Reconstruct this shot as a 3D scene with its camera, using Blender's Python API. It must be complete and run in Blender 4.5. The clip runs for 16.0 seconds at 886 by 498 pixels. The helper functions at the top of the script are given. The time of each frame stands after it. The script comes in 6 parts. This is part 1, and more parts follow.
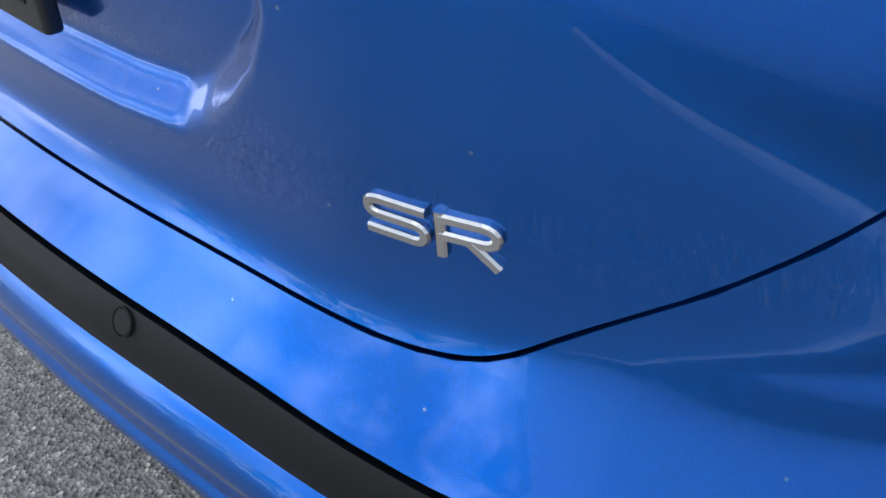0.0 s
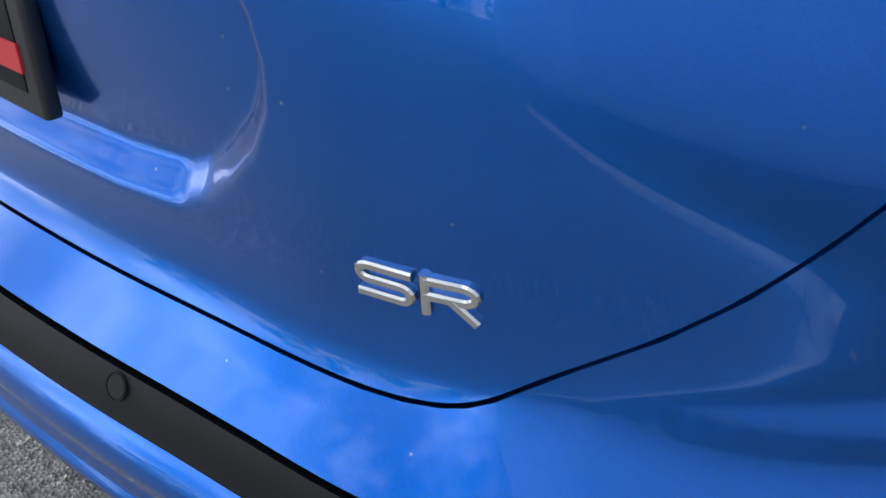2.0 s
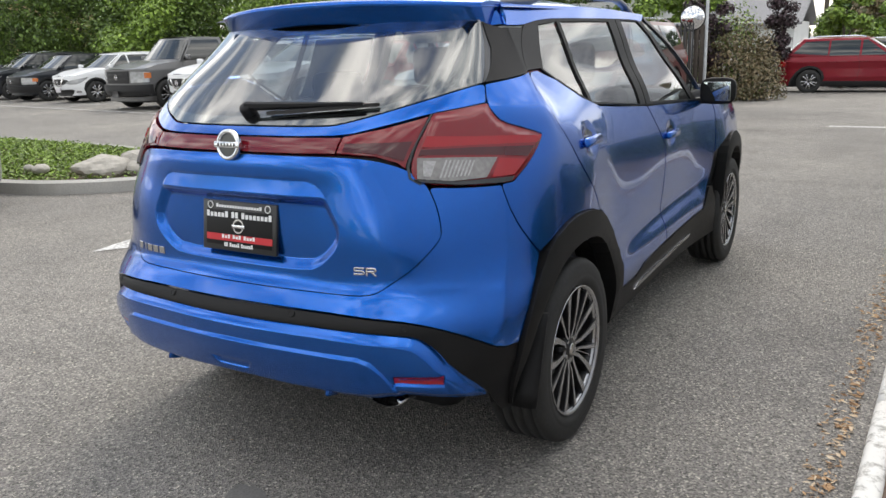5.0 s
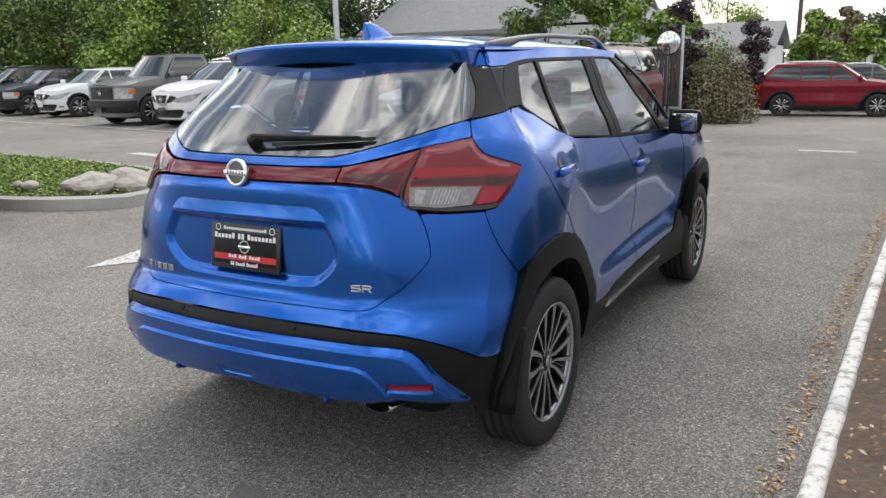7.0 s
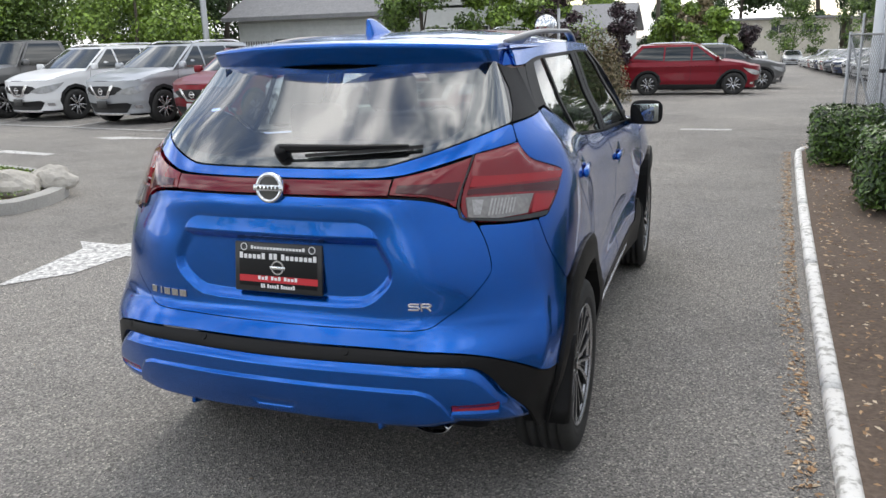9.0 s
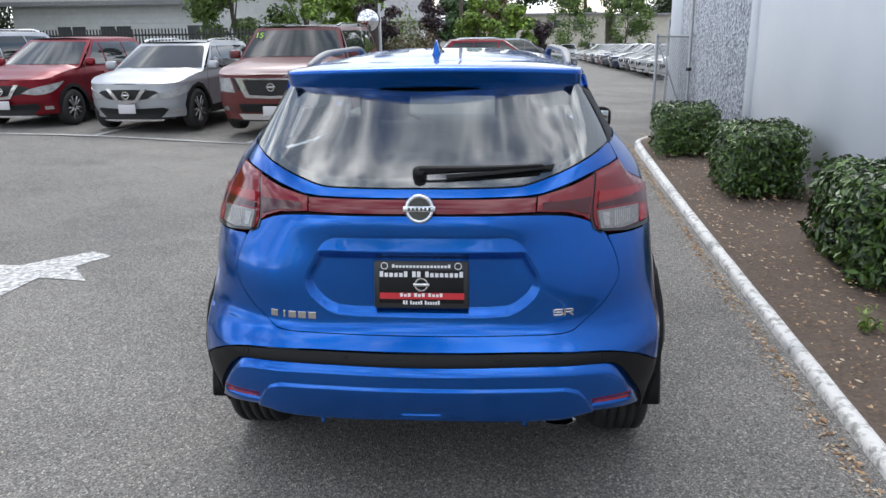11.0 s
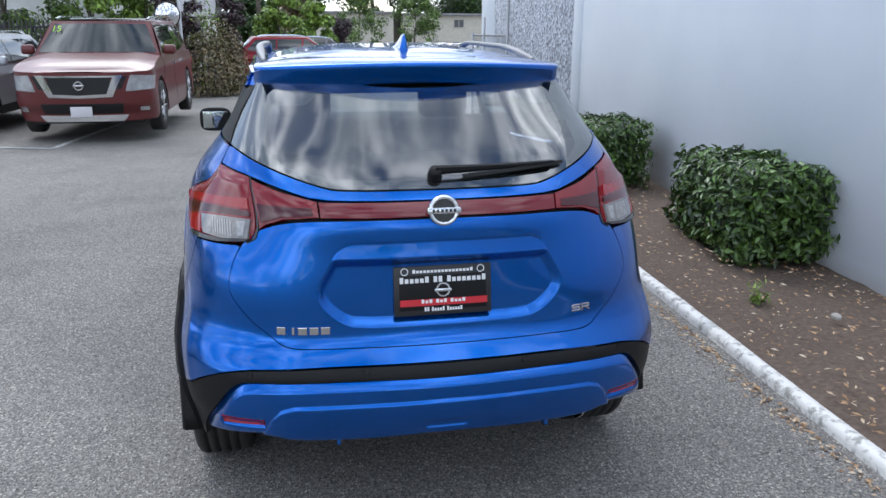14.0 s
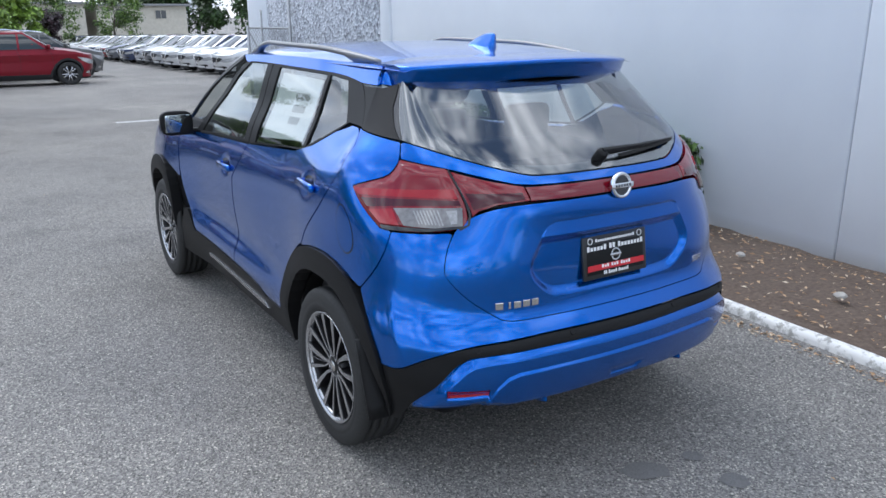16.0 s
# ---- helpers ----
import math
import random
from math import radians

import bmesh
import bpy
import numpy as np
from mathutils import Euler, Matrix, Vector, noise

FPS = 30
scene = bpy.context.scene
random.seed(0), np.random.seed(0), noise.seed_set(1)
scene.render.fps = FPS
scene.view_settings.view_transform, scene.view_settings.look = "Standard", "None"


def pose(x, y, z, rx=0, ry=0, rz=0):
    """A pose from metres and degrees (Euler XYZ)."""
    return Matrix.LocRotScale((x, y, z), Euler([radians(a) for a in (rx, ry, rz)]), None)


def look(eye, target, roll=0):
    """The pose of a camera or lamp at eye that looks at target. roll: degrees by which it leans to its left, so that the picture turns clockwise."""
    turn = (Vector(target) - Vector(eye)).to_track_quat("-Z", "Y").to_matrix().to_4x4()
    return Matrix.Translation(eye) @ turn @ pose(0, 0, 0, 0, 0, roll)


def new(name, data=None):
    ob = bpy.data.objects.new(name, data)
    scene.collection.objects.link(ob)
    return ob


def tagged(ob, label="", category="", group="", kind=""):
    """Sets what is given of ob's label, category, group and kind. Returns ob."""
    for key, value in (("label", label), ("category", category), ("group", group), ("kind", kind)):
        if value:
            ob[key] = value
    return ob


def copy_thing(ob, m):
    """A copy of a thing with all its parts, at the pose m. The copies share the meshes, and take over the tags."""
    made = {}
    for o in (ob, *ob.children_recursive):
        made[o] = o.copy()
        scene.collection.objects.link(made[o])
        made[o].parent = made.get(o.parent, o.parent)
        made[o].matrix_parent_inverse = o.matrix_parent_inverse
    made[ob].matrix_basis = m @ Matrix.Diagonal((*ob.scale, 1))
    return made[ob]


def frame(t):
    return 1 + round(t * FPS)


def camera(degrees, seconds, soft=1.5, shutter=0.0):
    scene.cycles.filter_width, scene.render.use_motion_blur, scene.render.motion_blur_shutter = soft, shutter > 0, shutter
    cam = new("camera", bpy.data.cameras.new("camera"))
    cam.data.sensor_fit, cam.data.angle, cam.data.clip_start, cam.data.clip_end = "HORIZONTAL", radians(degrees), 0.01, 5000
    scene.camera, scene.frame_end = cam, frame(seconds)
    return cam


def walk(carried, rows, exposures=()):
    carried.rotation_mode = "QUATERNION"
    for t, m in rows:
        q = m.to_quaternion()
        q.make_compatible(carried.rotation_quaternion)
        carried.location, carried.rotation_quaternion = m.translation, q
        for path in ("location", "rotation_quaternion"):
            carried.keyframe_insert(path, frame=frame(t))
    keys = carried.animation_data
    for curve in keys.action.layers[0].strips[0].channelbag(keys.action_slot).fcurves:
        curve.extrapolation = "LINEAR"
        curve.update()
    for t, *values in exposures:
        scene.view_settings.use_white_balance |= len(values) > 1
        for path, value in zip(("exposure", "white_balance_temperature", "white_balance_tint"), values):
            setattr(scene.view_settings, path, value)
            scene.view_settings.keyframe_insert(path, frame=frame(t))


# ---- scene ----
cam = camera(59.0, 16.0)
PATH = [
    (0, (0.681, -0.044, 0.984), (-0.424, 0.972, -0.338), -6.4),
    (0.5, (0.677, -0.037, 0.977), (-0.393, 1.016, -0.344), -4.4),
    (1, (0.67, -0.033, 0.975), (-0.387, 1.053, -0.33), -3.9),
    (1.5, (0.667, -0.032, 0.973), (-0.41, 1.08, -0.293), -4.3),
    (2, (0.696, -0.081, 1.017), (-0.372, 1.099, -0.194), -4.5),
    (2.3, (0.811, -0.181, 1.067), (-0.308, 1.047, -0.046), -5.1),
    (2.5, (0.915, -0.283, 1.114), (-0.204, 0.986, 0.048), -5.2),
    (3, (1.105, -0.574, 1.175), (-0.032, 0.809, 0.283), -4.8),
    (3.5, (1.205, -0.903, 1.22), (0.08, 0.566, 0.462), -4.4),
    (4, (1.355, -1.176, 1.261), (0.272, 0.378, 0.619), -3.7),
    (4.5, (1.646, -1.43, 1.322), (0.61, 0.185, 0.758), -2.8),
    (5, (1.796, -1.612, 1.379), (0.798, 0.048, 0.88), -2.0),
    (5.2, (1.828, -1.675, 1.4), (0.843, -0.003, 0.916), -1.9),
    (7.5, (1.894, -1.832, 1.452), (0.956, -0.126, 0.993), -0.9),
    (8, (1.803, -1.825, 1.449), (0.927, -0.089, 0.984), -1.0),
    (8.5, (1.586, -1.817, 1.459), (0.81, -0.037, 0.979), -1.2),
    (9, (1.303, -1.944, 1.527), (0.652, -0.123, 1.018), -1.7),
    (9.5, (1.01, -2.108, 1.63), (0.498, -0.253, 1.087), -1.8),
    (11.8, (0.088, -2.341, 1.675), (0.078, -0.416, 1.136), -0.2),
    (12, (0.08, -2.339, 1.676), (0.091, -0.413, 1.135), -0.1),
    (12.5, (0.043, -2.34, 1.675), (0.101, -0.416, 1.131), 0.1),
    (13, (-0.002, -2.349, 1.669), (0.121, -0.427, 1.129), 0.1),
    (13.5, (-0.149, -2.278, 1.649), (0.083, -0.367, 1.107), 0.2),
    (14, (-0.45, -2.178, 1.658), (-0.073, -0.292, 1.108), 0.2),
    (14.5, (-0.874, -2.147, 1.67), (-0.324, -0.307, 1.11), 0.2),
    (15, (-1.247, -2.045, 1.658), (-0.518, -0.272, 1.087), 0.2),
    (15.5, (-1.608, -1.923, 1.676), (-0.718, -0.227, 1.102), 0.1),
    (16, (-1.997, -1.874, 1.699), (-0.975, -0.253, 1.126), -0.2),
]
walk(cam, [(t, look(eye, target, roll)) for t, eye, target, roll in PATH], [(0.0, .62, 6250, 10), (2.5, .62, 6450, 10), (3.5, .60, 6900, 10), (5.2, .46, 7150, 10), (9.0, .34, 6850, 10), (12.0, .32, 6300, 10), (16.0, .38, 6000, 10)])


# ---- world and sun ----
world = bpy.data.worlds.new("sky")
scene.world = world
world.use_nodes = True
wt = world.node_tree
wt.nodes.clear()
w_out = wt.nodes.new("ShaderNodeOutputWorld")
w_bg = wt.nodes.new("ShaderNodeBackground")
w_sky = wt.nodes.new("ShaderNodeTexSky")
w_sky.sky_type = "NISHITA"
w_sky.sun_disc = False
w_sky.sun_elevation = radians(46)
w_sky.sun_rotation = radians(347)
w_bg.inputs["Strength"].default_value = 0.15
w_co = wt.nodes.new("ShaderNodeTexCoord")
w_map = wt.nodes.new("ShaderNodeMapping")
w_map.inputs["Scale"].default_value = (1.0, 1.0, 1.7)
w_noise = wt.nodes.new("ShaderNodeTexNoise")
w_noise.inputs["Scale"].default_value = 4.6
w_noise.inputs["Detail"].default_value = 5.0
w_noise.inputs["Roughness"].default_value = 0.55
w_ramp = wt.nodes.new("ShaderNodeValToRGB")
w_ramp.color_ramp.elements[0].position, w_ramp.color_ramp.elements[1].position = 0.36, 0.56
w_cloud = wt.nodes.new("ShaderNodeTexNoise")
w_cloud.inputs["Scale"].default_value = 6.0
w_cloud.inputs["Detail"].default_value = 5.0
w_shade = wt.nodes.new("ShaderNodeValToRGB")
w_shade.color_ramp.elements[0].position, w_shade.color_ramp.elements[1].position = 0.38, 0.66
w_shade.color_ramp.elements[0].color = (3.2, 3.7, 4.5, 1)
w_shade.color_ramp.elements[1].color = (16.0, 16.3, 16.8, 1)
w_mix = wt.nodes.new("ShaderNodeMix")
w_mix.data_type = "RGBA"
wt.links.new(w_co.outputs["Generated"], w_map.inputs["Vector"])
wt.links.new(w_map.outputs["Vector"], w_noise.inputs["Vector"])
wt.links.new(w_map.outputs["Vector"], w_cloud.inputs["Vector"])
wt.links.new(w_noise.outputs["Fac"], w_ramp.inputs["Fac"])
wt.links.new(w_cloud.outputs["Fac"], w_shade.inputs["Fac"])
wt.links.new(w_ramp.outputs["Color"], w_mix.inputs["Factor"])
wt.links.new(w_sky.outputs["Color"], w_mix.inputs["A"])
wt.links.new(w_shade.outputs["Color"], w_mix.inputs["B"])
wt.links.new(w_mix.outputs["Result"], w_bg.inputs["Color"])
wt.links.new(w_bg.outputs["Background"], w_out.inputs["Surface"])
sun_data = bpy.data.lights.new("sun", "SUN")
sun_data.energy, sun_data.angle, sun_data.color = 0.85, radians(30), (1.0, 0.97, 0.93)
sun = new("sun", sun_data)
sun.matrix_world = look((0, 0, 30), (1.6, -7.1, 22.0))

from mathutils import geometry

# ---- materials ----
def material(name, color, rough=0.5, metal=0.0, coat=0.0, coat_rough=0.03, spec=0.5):
    m = bpy.data.materials.new(name)
    m.use_nodes = True
    b = m.node_tree.nodes["Principled BSDF"]
    b.inputs["Base Color"].default_value = (*color, 1)
    b.inputs["Roughness"].default_value = rough
    b.inputs["Metallic"].default_value = metal
    b.inputs["Coat Weight"].default_value = coat
    b.inputs["Coat Roughness"].default_value = coat_rough
    b.inputs["Specular IOR Level"].default_value = spec
    return m


def node(m, kind, **values):
    n = m.node_tree.nodes.new(kind)
    for key, value in values.items():
        n.inputs[key.replace("_", " ")].default_value = value
    return n


def link(m, a, b):
    m.node_tree.links.new(a, b)


def bsdf(m):
    return m.node_tree.nodes["Principled BSDF"]


def ramp(m, fac, stops):
    r = m.node_tree.nodes.new("ShaderNodeValToRGB")
    e = r.color_ramp.elements
    while len(e) < len(stops):
        e.new(0.5)
    for k, (p, c) in enumerate(stops):
        e[k].position, e[k].color = p, (*c, 1) if len(c) == 3 else c
    link(m, fac, r.inputs["Fac"])
    return r.outputs["Color"]


def coords(m, out="Object"):
    return m.node_tree.nodes.new("ShaderNodeTexCoord").outputs[out]


def noise_of(m, scale, detail=4.0, rough=0.55, vector=None):
    n = node(m, "ShaderNodeTexNoise", Scale=scale, Detail=detail, Roughness=rough)
    link(m, vector or coords(m), n.inputs["Vector"])
    return n.outputs["Fac"]


def bump(m, height, strength, distance, target="Normal"):
    b = node(m, "ShaderNodeBump", Strength=strength, Distance=distance)
    link(m, height, b.inputs["Height"])
    link(m, b.outputs["Normal"], bsdf(m).inputs[target])
    return b


def mixed(m, fac, a, b, mode="MIX"):
    n = m.node_tree.nodes.new("ShaderNodeMix")
    n.data_type, n.blend_type = "RGBA", mode
    for value, socket in ((fac, n.inputs[0]), (a, n.inputs[6]), (b, n.inputs[7])):
        if isinstance(value, (int, float)):
            socket.default_value = value
        elif isinstance(value, tuple):
            socket.default_value = (*value, 1)
        else:
            link(m, value, socket)
    return n.outputs[2]


def speckled(name, dark, light, scale, rough=0.8, relief=0.0, metal=0.0, coat=0.0, big=2.0):
    """A surface with grain at a fine scale and drift at a coarse one."""
    m = material(name, light, rough, metal, coat)
    fine = ramp(m, noise_of(m, scale, 3), ((0.3, dark), (0.7, light)))
    drift = ramp(m, noise_of(m, big, 3), ((0.3, tuple(0.78 * c for c in light)), (0.7, light)))
    link(m, mixed(m, 0.45, fine, drift), bsdf(m).inputs["Base Color"])
    if relief:
        bump(m, noise_of(m, scale, 3), 0.6, relief)
    return m


def paint(name, color, metal=0.55, rough=0.32):
    """Metallic car paint: flakes under a clear coat, with a film of dust."""
    m = material(name, color, rough, metal, 0.85, 0.004)
    bsdf(m).inputs["Coat IOR"].default_value = 1.45
    bsdf(m).inputs["Specular IOR Level"].default_value = 0.2
    flake = node(m, "ShaderNodeTexVoronoi", Scale=1400.0)
    link(m, coords(m), flake.inputs["Vector"])
    tone = ramp(m, flake.outputs["Color"], ((0.0, tuple(0.82 * c for c in color)), (1.0, tuple(1.15 * c for c in color))))
    dust = node(m, "ShaderNodeTexVoronoi", Scale=55.0)
    link(m, coords(m), dust.inputs["Vector"])
    dot = ramp(m, dust.outputs["Distance"], ((0.045, (1, 1, 1)), (0.07, (0, 0, 0))))
    rare = ramp(m, dust.outputs["Color"], ((0.62, (0, 0, 0)), (0.70, (0.7, 0.7, 0.7))))
    link(m, mixed(m, mixed(m, 1.0, dot, rare, "MULTIPLY"), tone, (0.30, 0.36, 0.46)), bsdf(m).inputs["Base Color"])
    film = ramp(m, noise_of(m, 7, 6, 0.65), ((0.35, (rough, rough, rough)), (0.75, (rough * 1.35, rough * 1.35, rough * 1.35))))
    link(m, film, bsdf(m).inputs["Roughness"])
    return m


def pane(name, tint, shine_least=0.06):
    """A sheet of glass: what lies behind it, tinted, and a clear reflection that grows towards grazing."""
    m = bpy.data.materials.new(name)
    m.use_nodes = True
    t = m.node_tree
    t.nodes.clear()
    out, mix = t.nodes.new("ShaderNodeOutputMaterial"), t.nodes.new("ShaderNodeMixShader")
    clear, shine = t.nodes.new("ShaderNodeBsdfTransparent"), t.nodes.new("ShaderNodeBsdfGlossy")
    facing, power, share = t.nodes.new("ShaderNodeLayerWeight"), t.nodes.new("ShaderNodeMath"), t.nodes.new("ShaderNodeMapRange")
    clear.inputs["Color"].default_value = (*tint, 1)
    shine.inputs["Roughness"].default_value = 0.005
    facing.inputs["Blend"].default_value = 0.5
    power.operation = "POWER"
    power.inputs[1].default_value = 4.0
    share.inputs["To Min"].default_value = shine_least
    t.links.new(facing.outputs["Facing"], power.inputs[0])
    t.links.new(power.outputs["Value"], share.inputs["Value"])
    t.links.new(share.outputs["Result"], mix.inputs["Fac"])
    t.links.new(clear.outputs["BSDF"], mix.inputs[1])
    t.links.new(shine.outputs["BSDF"], mix.inputs[2])
    t.links.new(mix.outputs["Shader"], out.inputs["Surface"])
    return m


BLUE = paint("blue_metallic_paint", (0.0004, 0.113, 0.50), 0.87, 0.20)
BLACK_TRIM = speckled("black_grained_plastic", (0.0045, 0.0045, 0.005), (0.010, 0.010, 0.0105), 900, 0.5, 0.0003)
bsdf(BLACK_TRIM).inputs["Specular IOR Level"].default_value = 0.22
GLOSS_BLACK = material("gloss_black", (0.012, 0.012, 0.013), 0.25, 0, 0.6, 0.05)
RUBBER = speckled("tyre_rubber", (0.009, 0.009, 0.009), (0.028, 0.028, 0.027), 120, 0.72, 0.0003)
CHROME = material("chrome", (0.75, 0.76, 0.78), 0.08, 1.0)
MIRROR = material("mirror_glass", (0.55, 0.60, 0.60), 0.01, 1.0)
SATIN = material("satin_chrome", (0.62, 0.61, 0.59), 0.17, 1.0)
ALLOY = speckled("machined_alloy", (0.40, 0.40, 0.41), (0.56, 0.56, 0.57), 300, 0.26, 0, 0.9)
RAIL = speckled("satin_grey_rail", (0.16, 0.16, 0.165), (0.28, 0.28, 0.285), 200, 0.4, 0, 0.6)
DARK_ALLOY = material("dark_alloy", (0.008, 0.008, 0.009), 0.4, 0.2, 0.2)
LAMP_RED = material("red_lamp_lens", (0.19, 0.003, 0.008), 0.12, 0, 0.4, 0.01)
LAMP_DEEP = material("deep_red_lens", (0.060, 0.002, 0.005), 0.12, 0, 0.4, 0.01)
LAMP_GARNISH = material("garnish_lens", (0.15, 0.003, 0.009), 0.14, 0, 0.35, 0.01)
LAMP_BRIGHT = material("bright_red_lens", (0.32, 0.003, 0.008), 0.15, 0, 0.4, 0.01)
LAMP_CLEAR = speckled("clear_lamp_lens", (0.13, 0.12, 0.115), (0.30, 0.285, 0.275), 60, 0.15, 0, 0.2, 0.5)
LAMP_RIB = speckled("bright_lens_rib", (0.22, 0.215, 0.21), (0.48, 0.47, 0.46), 90, 0.2, 0, 0.2, 0.5)
REFLECTOR_RED = speckled("red_reflector", (0.33, 0.004, 0.008), (0.55, 0.01, 0.015), 250, 0.2, 0.0005, 0, 0.8)
REAR_GLASS = pane("rear_glass", (0.68, 0.74, 0.73), 0.24)
SIDE_GLASS = pane("tinted_glass", (0.84, 0.89, 0.87), 0.17)
CABIN = speckled("dark_cabin_cloth", (0.008, 0.008, 0.009), (0.02, 0.02, 0.022), 200, 0.9)
HEADLINER = material("grey_headliner", (0.25, 0.25, 0.24), 0.9)
WHITE_PRINT = material("white_print", (0.80, 0.80, 0.80), 0.5)
RED_PRINT = material("red_print", (0.55, 0.02, 0.03), 0.45)
BLACK_PLATE = material("black_plate", (0.014, 0.014, 0.015), 0.4, 0, 0.2)
PAPER = speckled("window_label_paper", (0.55, 0.56, 0.55), (0.72, 0.73, 0.72), 40, 0.7)

# ---- helpers for things and parts ----
def mesh_from(name, verts, faces, smooth=True):
    me = bpy.data.meshes.new(name)
    me.from_pydata([tuple(map(float, v)) for v in verts], [], [tuple(map(int, f)) for f in faces])
    me.update()
    if smooth:
        me.shade_smooth()
    return me


def put(name, me, mat, parent=None, label="", at=None):
    if isinstance(me, bmesh.types.BMesh):
        bm, me = me, bpy.data.meshes.new(name)
        bm.to_mesh(me)
        bm.free()
    for m in mat if isinstance(mat, (list, tuple)) else [mat]:
        me.materials.append(m)
    ob = new(name, me)
    if at is not None:
        ob.matrix_basis = at
    ob.parent = parent
    if label:
        tagged(ob, label)
    return ob


def thing(name, label, category, at=None, group="", kind=""):
    ob = new(name)
    if at is not None:
        ob.matrix_basis = at
    return tagged(ob, label, category, group, kind)


def cuboid(a, b, bevel=0.0, segments=2):
    bm = bmesh.new()
    bmesh.ops.create_cube(bm, size=1)
    for v in bm.verts:
        v.co = Vector([a[k] + (b[k] - a[k]) * (v.co[k] + 0.5) for k in range(3)])
    if bevel:
        bmesh.ops.bevel(bm, geom=bm.edges[:], offset=bevel, segments=segments, affect="EDGES", profile=0.5)
        for f in bm.faces:
            f.smooth = True
    return bm


def lathe(profile, segments=48, axis="x"):
    """Turns a profile of (radius, place along the axis) round the axis."""
    n, verts, faces = len(profile), [], []
    for k in range(segments):
        a = 2 * math.pi * k / segments
        for r, d in profile:
            p = (d, r * math.cos(a), r * math.sin(a))
            verts.append(p if axis == "x" else (p[1], p[0], p[2]) if axis == "y" else (p[1], p[2], p[0]))
    for k in range(segments):
        for i in range(n - 1):
            a, b = k * n + i, ((k + 1) % segments) * n + i
            faces.append((a, b, b + 1, a + 1) if axis != "y" else (a, a + 1, b + 1, b))
    return verts, faces


def sheet(rows, flip=False, closed=False):
    """A surface through rows of points."""
    n = len(rows[0])
    verts = [p for r in rows for p in r]
    faces = []
    for i in range(len(rows) - 1):
        for j in range(n if closed else n - 1):
            q = (i * n + j, i * n + (j + 1) % n, (i + 1) * n + (j + 1) % n, (i + 1) * n + j)
            faces.append(q[::-1] if flip else q)
    return verts, faces



# ---- the blue car: the skin of its body ----
# U runs from the middle of the tail round the corner and along the flank, V is the height.
U = np.array([0, .30, .55, .76, .99, 1.30, 1.81, 2.41, 3.06, 3.92, 4.41, 4.85, 5.50])
V = np.array([.22, .30, .40, .46, .56, .62, .665, .70, .80, .90, 1.0, 1.10, 1.19, 1.27, 1.40, 1.50])
# rear columns: y at x=0, then (x, y) pairs
REAR = [  # A.y  B.y   C(x,y)     D(x,y)     E(x,y)
 (.17, .17, .52, .2, .68, .3, .785, .44),
 (.13, .14, .53, .165, .69, .25, .8, .4),
 (.075, .09, .54, .125, .7, .205, .815, .37),
 (.05, .068, .545, .105, .715, .185, .83, .36),
 (.025, .045, .55, .088, .725, .19, .84, .37),
 (.025, .045, .55, .09, .73, .205, .842, .39),
 (.065, .082, .535, .122, .725, .235, .838, .41),
 (.095, .108, .52, .142, .715, .255, .83, .43),
 (.105, .115, .52, .15, .71, .275, .82, .465),
 (.11, .122, .52, .165, .715, .305, .815, .51),
 (.115, .13, .52, .195, .715, .36, .81, .57),
 (.125, .142, .525, .24, .715, .455, .795, .663),
 (.215, .235, .55, .325, .69, .5, .765, .7),
 (.315, .335, .54, .42, .65, .56, .697, .73),
 (.48, .5, .5, .59, .58, .66, .618, .79),
 (.6, .62, .47, .7, .532, .74, .562, .83)]
# half-widths at the side columns F..K (y .84 1.35 1.95 2.6 3.46 3.95), and the front corner L and centre M y
SIDE = [
 (.825, .78, .775, .775, .811, .72, .6, 4.08, 4.18),
 (.84, .8, .79, .79, .826, .75, .6, 4.12, 4.22),
 (.85, .825, .815, .815, .84, .77, .61, 4.15, 4.26),
 (.857, .835, .825, .825, .85, .78, .61, 4.16, 4.28),
 (.86, .825, .8, .8, .856, .79, .62, 4.17, 4.29),
 (.862, .815, .792, .795, .858, .79, .62, 4.17, 4.29),
 (.86, .81, .792, .797, .857, .79, .62, 4.16, 4.285),
 (.858, .808, .795, .8, .855, .785, .61, 4.15, 4.275),
 (.85, .805, .8, .805, .845, .77, .6, 4.11, 4.24),
 (.842, .802, .8, .805, .831, .75, .58, 4.05, 4.18),
 (.828, .795, .79, .795, .808, .7, .54, 3.95, 4.1),
 (.808, .768, .765, .765, .751, .62, .48, 3.85, 4),
 (.755, .735, .735, .732, .698, .57, .42, 3.75, 3.9),
 (.7, .69, .69, .69, .643, .52, .38, 3.65, 3.8),
 (.626, .638, .642, .635, .55, .45, .32, 3.5, 3.6),
 (.57, .592, .602, .59, .5, .4, .3, 3.4, 3.5)]
SY = (.84, 1.35, 1.95, 2.60, 3.46, 3.95)
G = np.zeros((len(V), len(U), 2))
for i, (r, s) in enumerate(zip(REAR, SIDE)):
    G[i] = [(0, r[0]), (.30, r[1]), (r[2], r[3]), (r[4], r[5]), (r[6], r[7])] + [(s[k], SY[k]) for k in range(6)] + [(s[6], s[7]), (0, s[8])]
def slopes(t, p, axis_sym=False):
    h = np.diff(t); d = np.diff(p, axis=0) / h[:, None]
    m = np.zeros_like(p)
    m[1:-1] = (d[:-1] * h[1:, None] + d[1:] * h[:-1, None]) / (h[1:] + h[:-1])[:, None]
    m[0], m[-1] = d[0], d[-1]
    return m
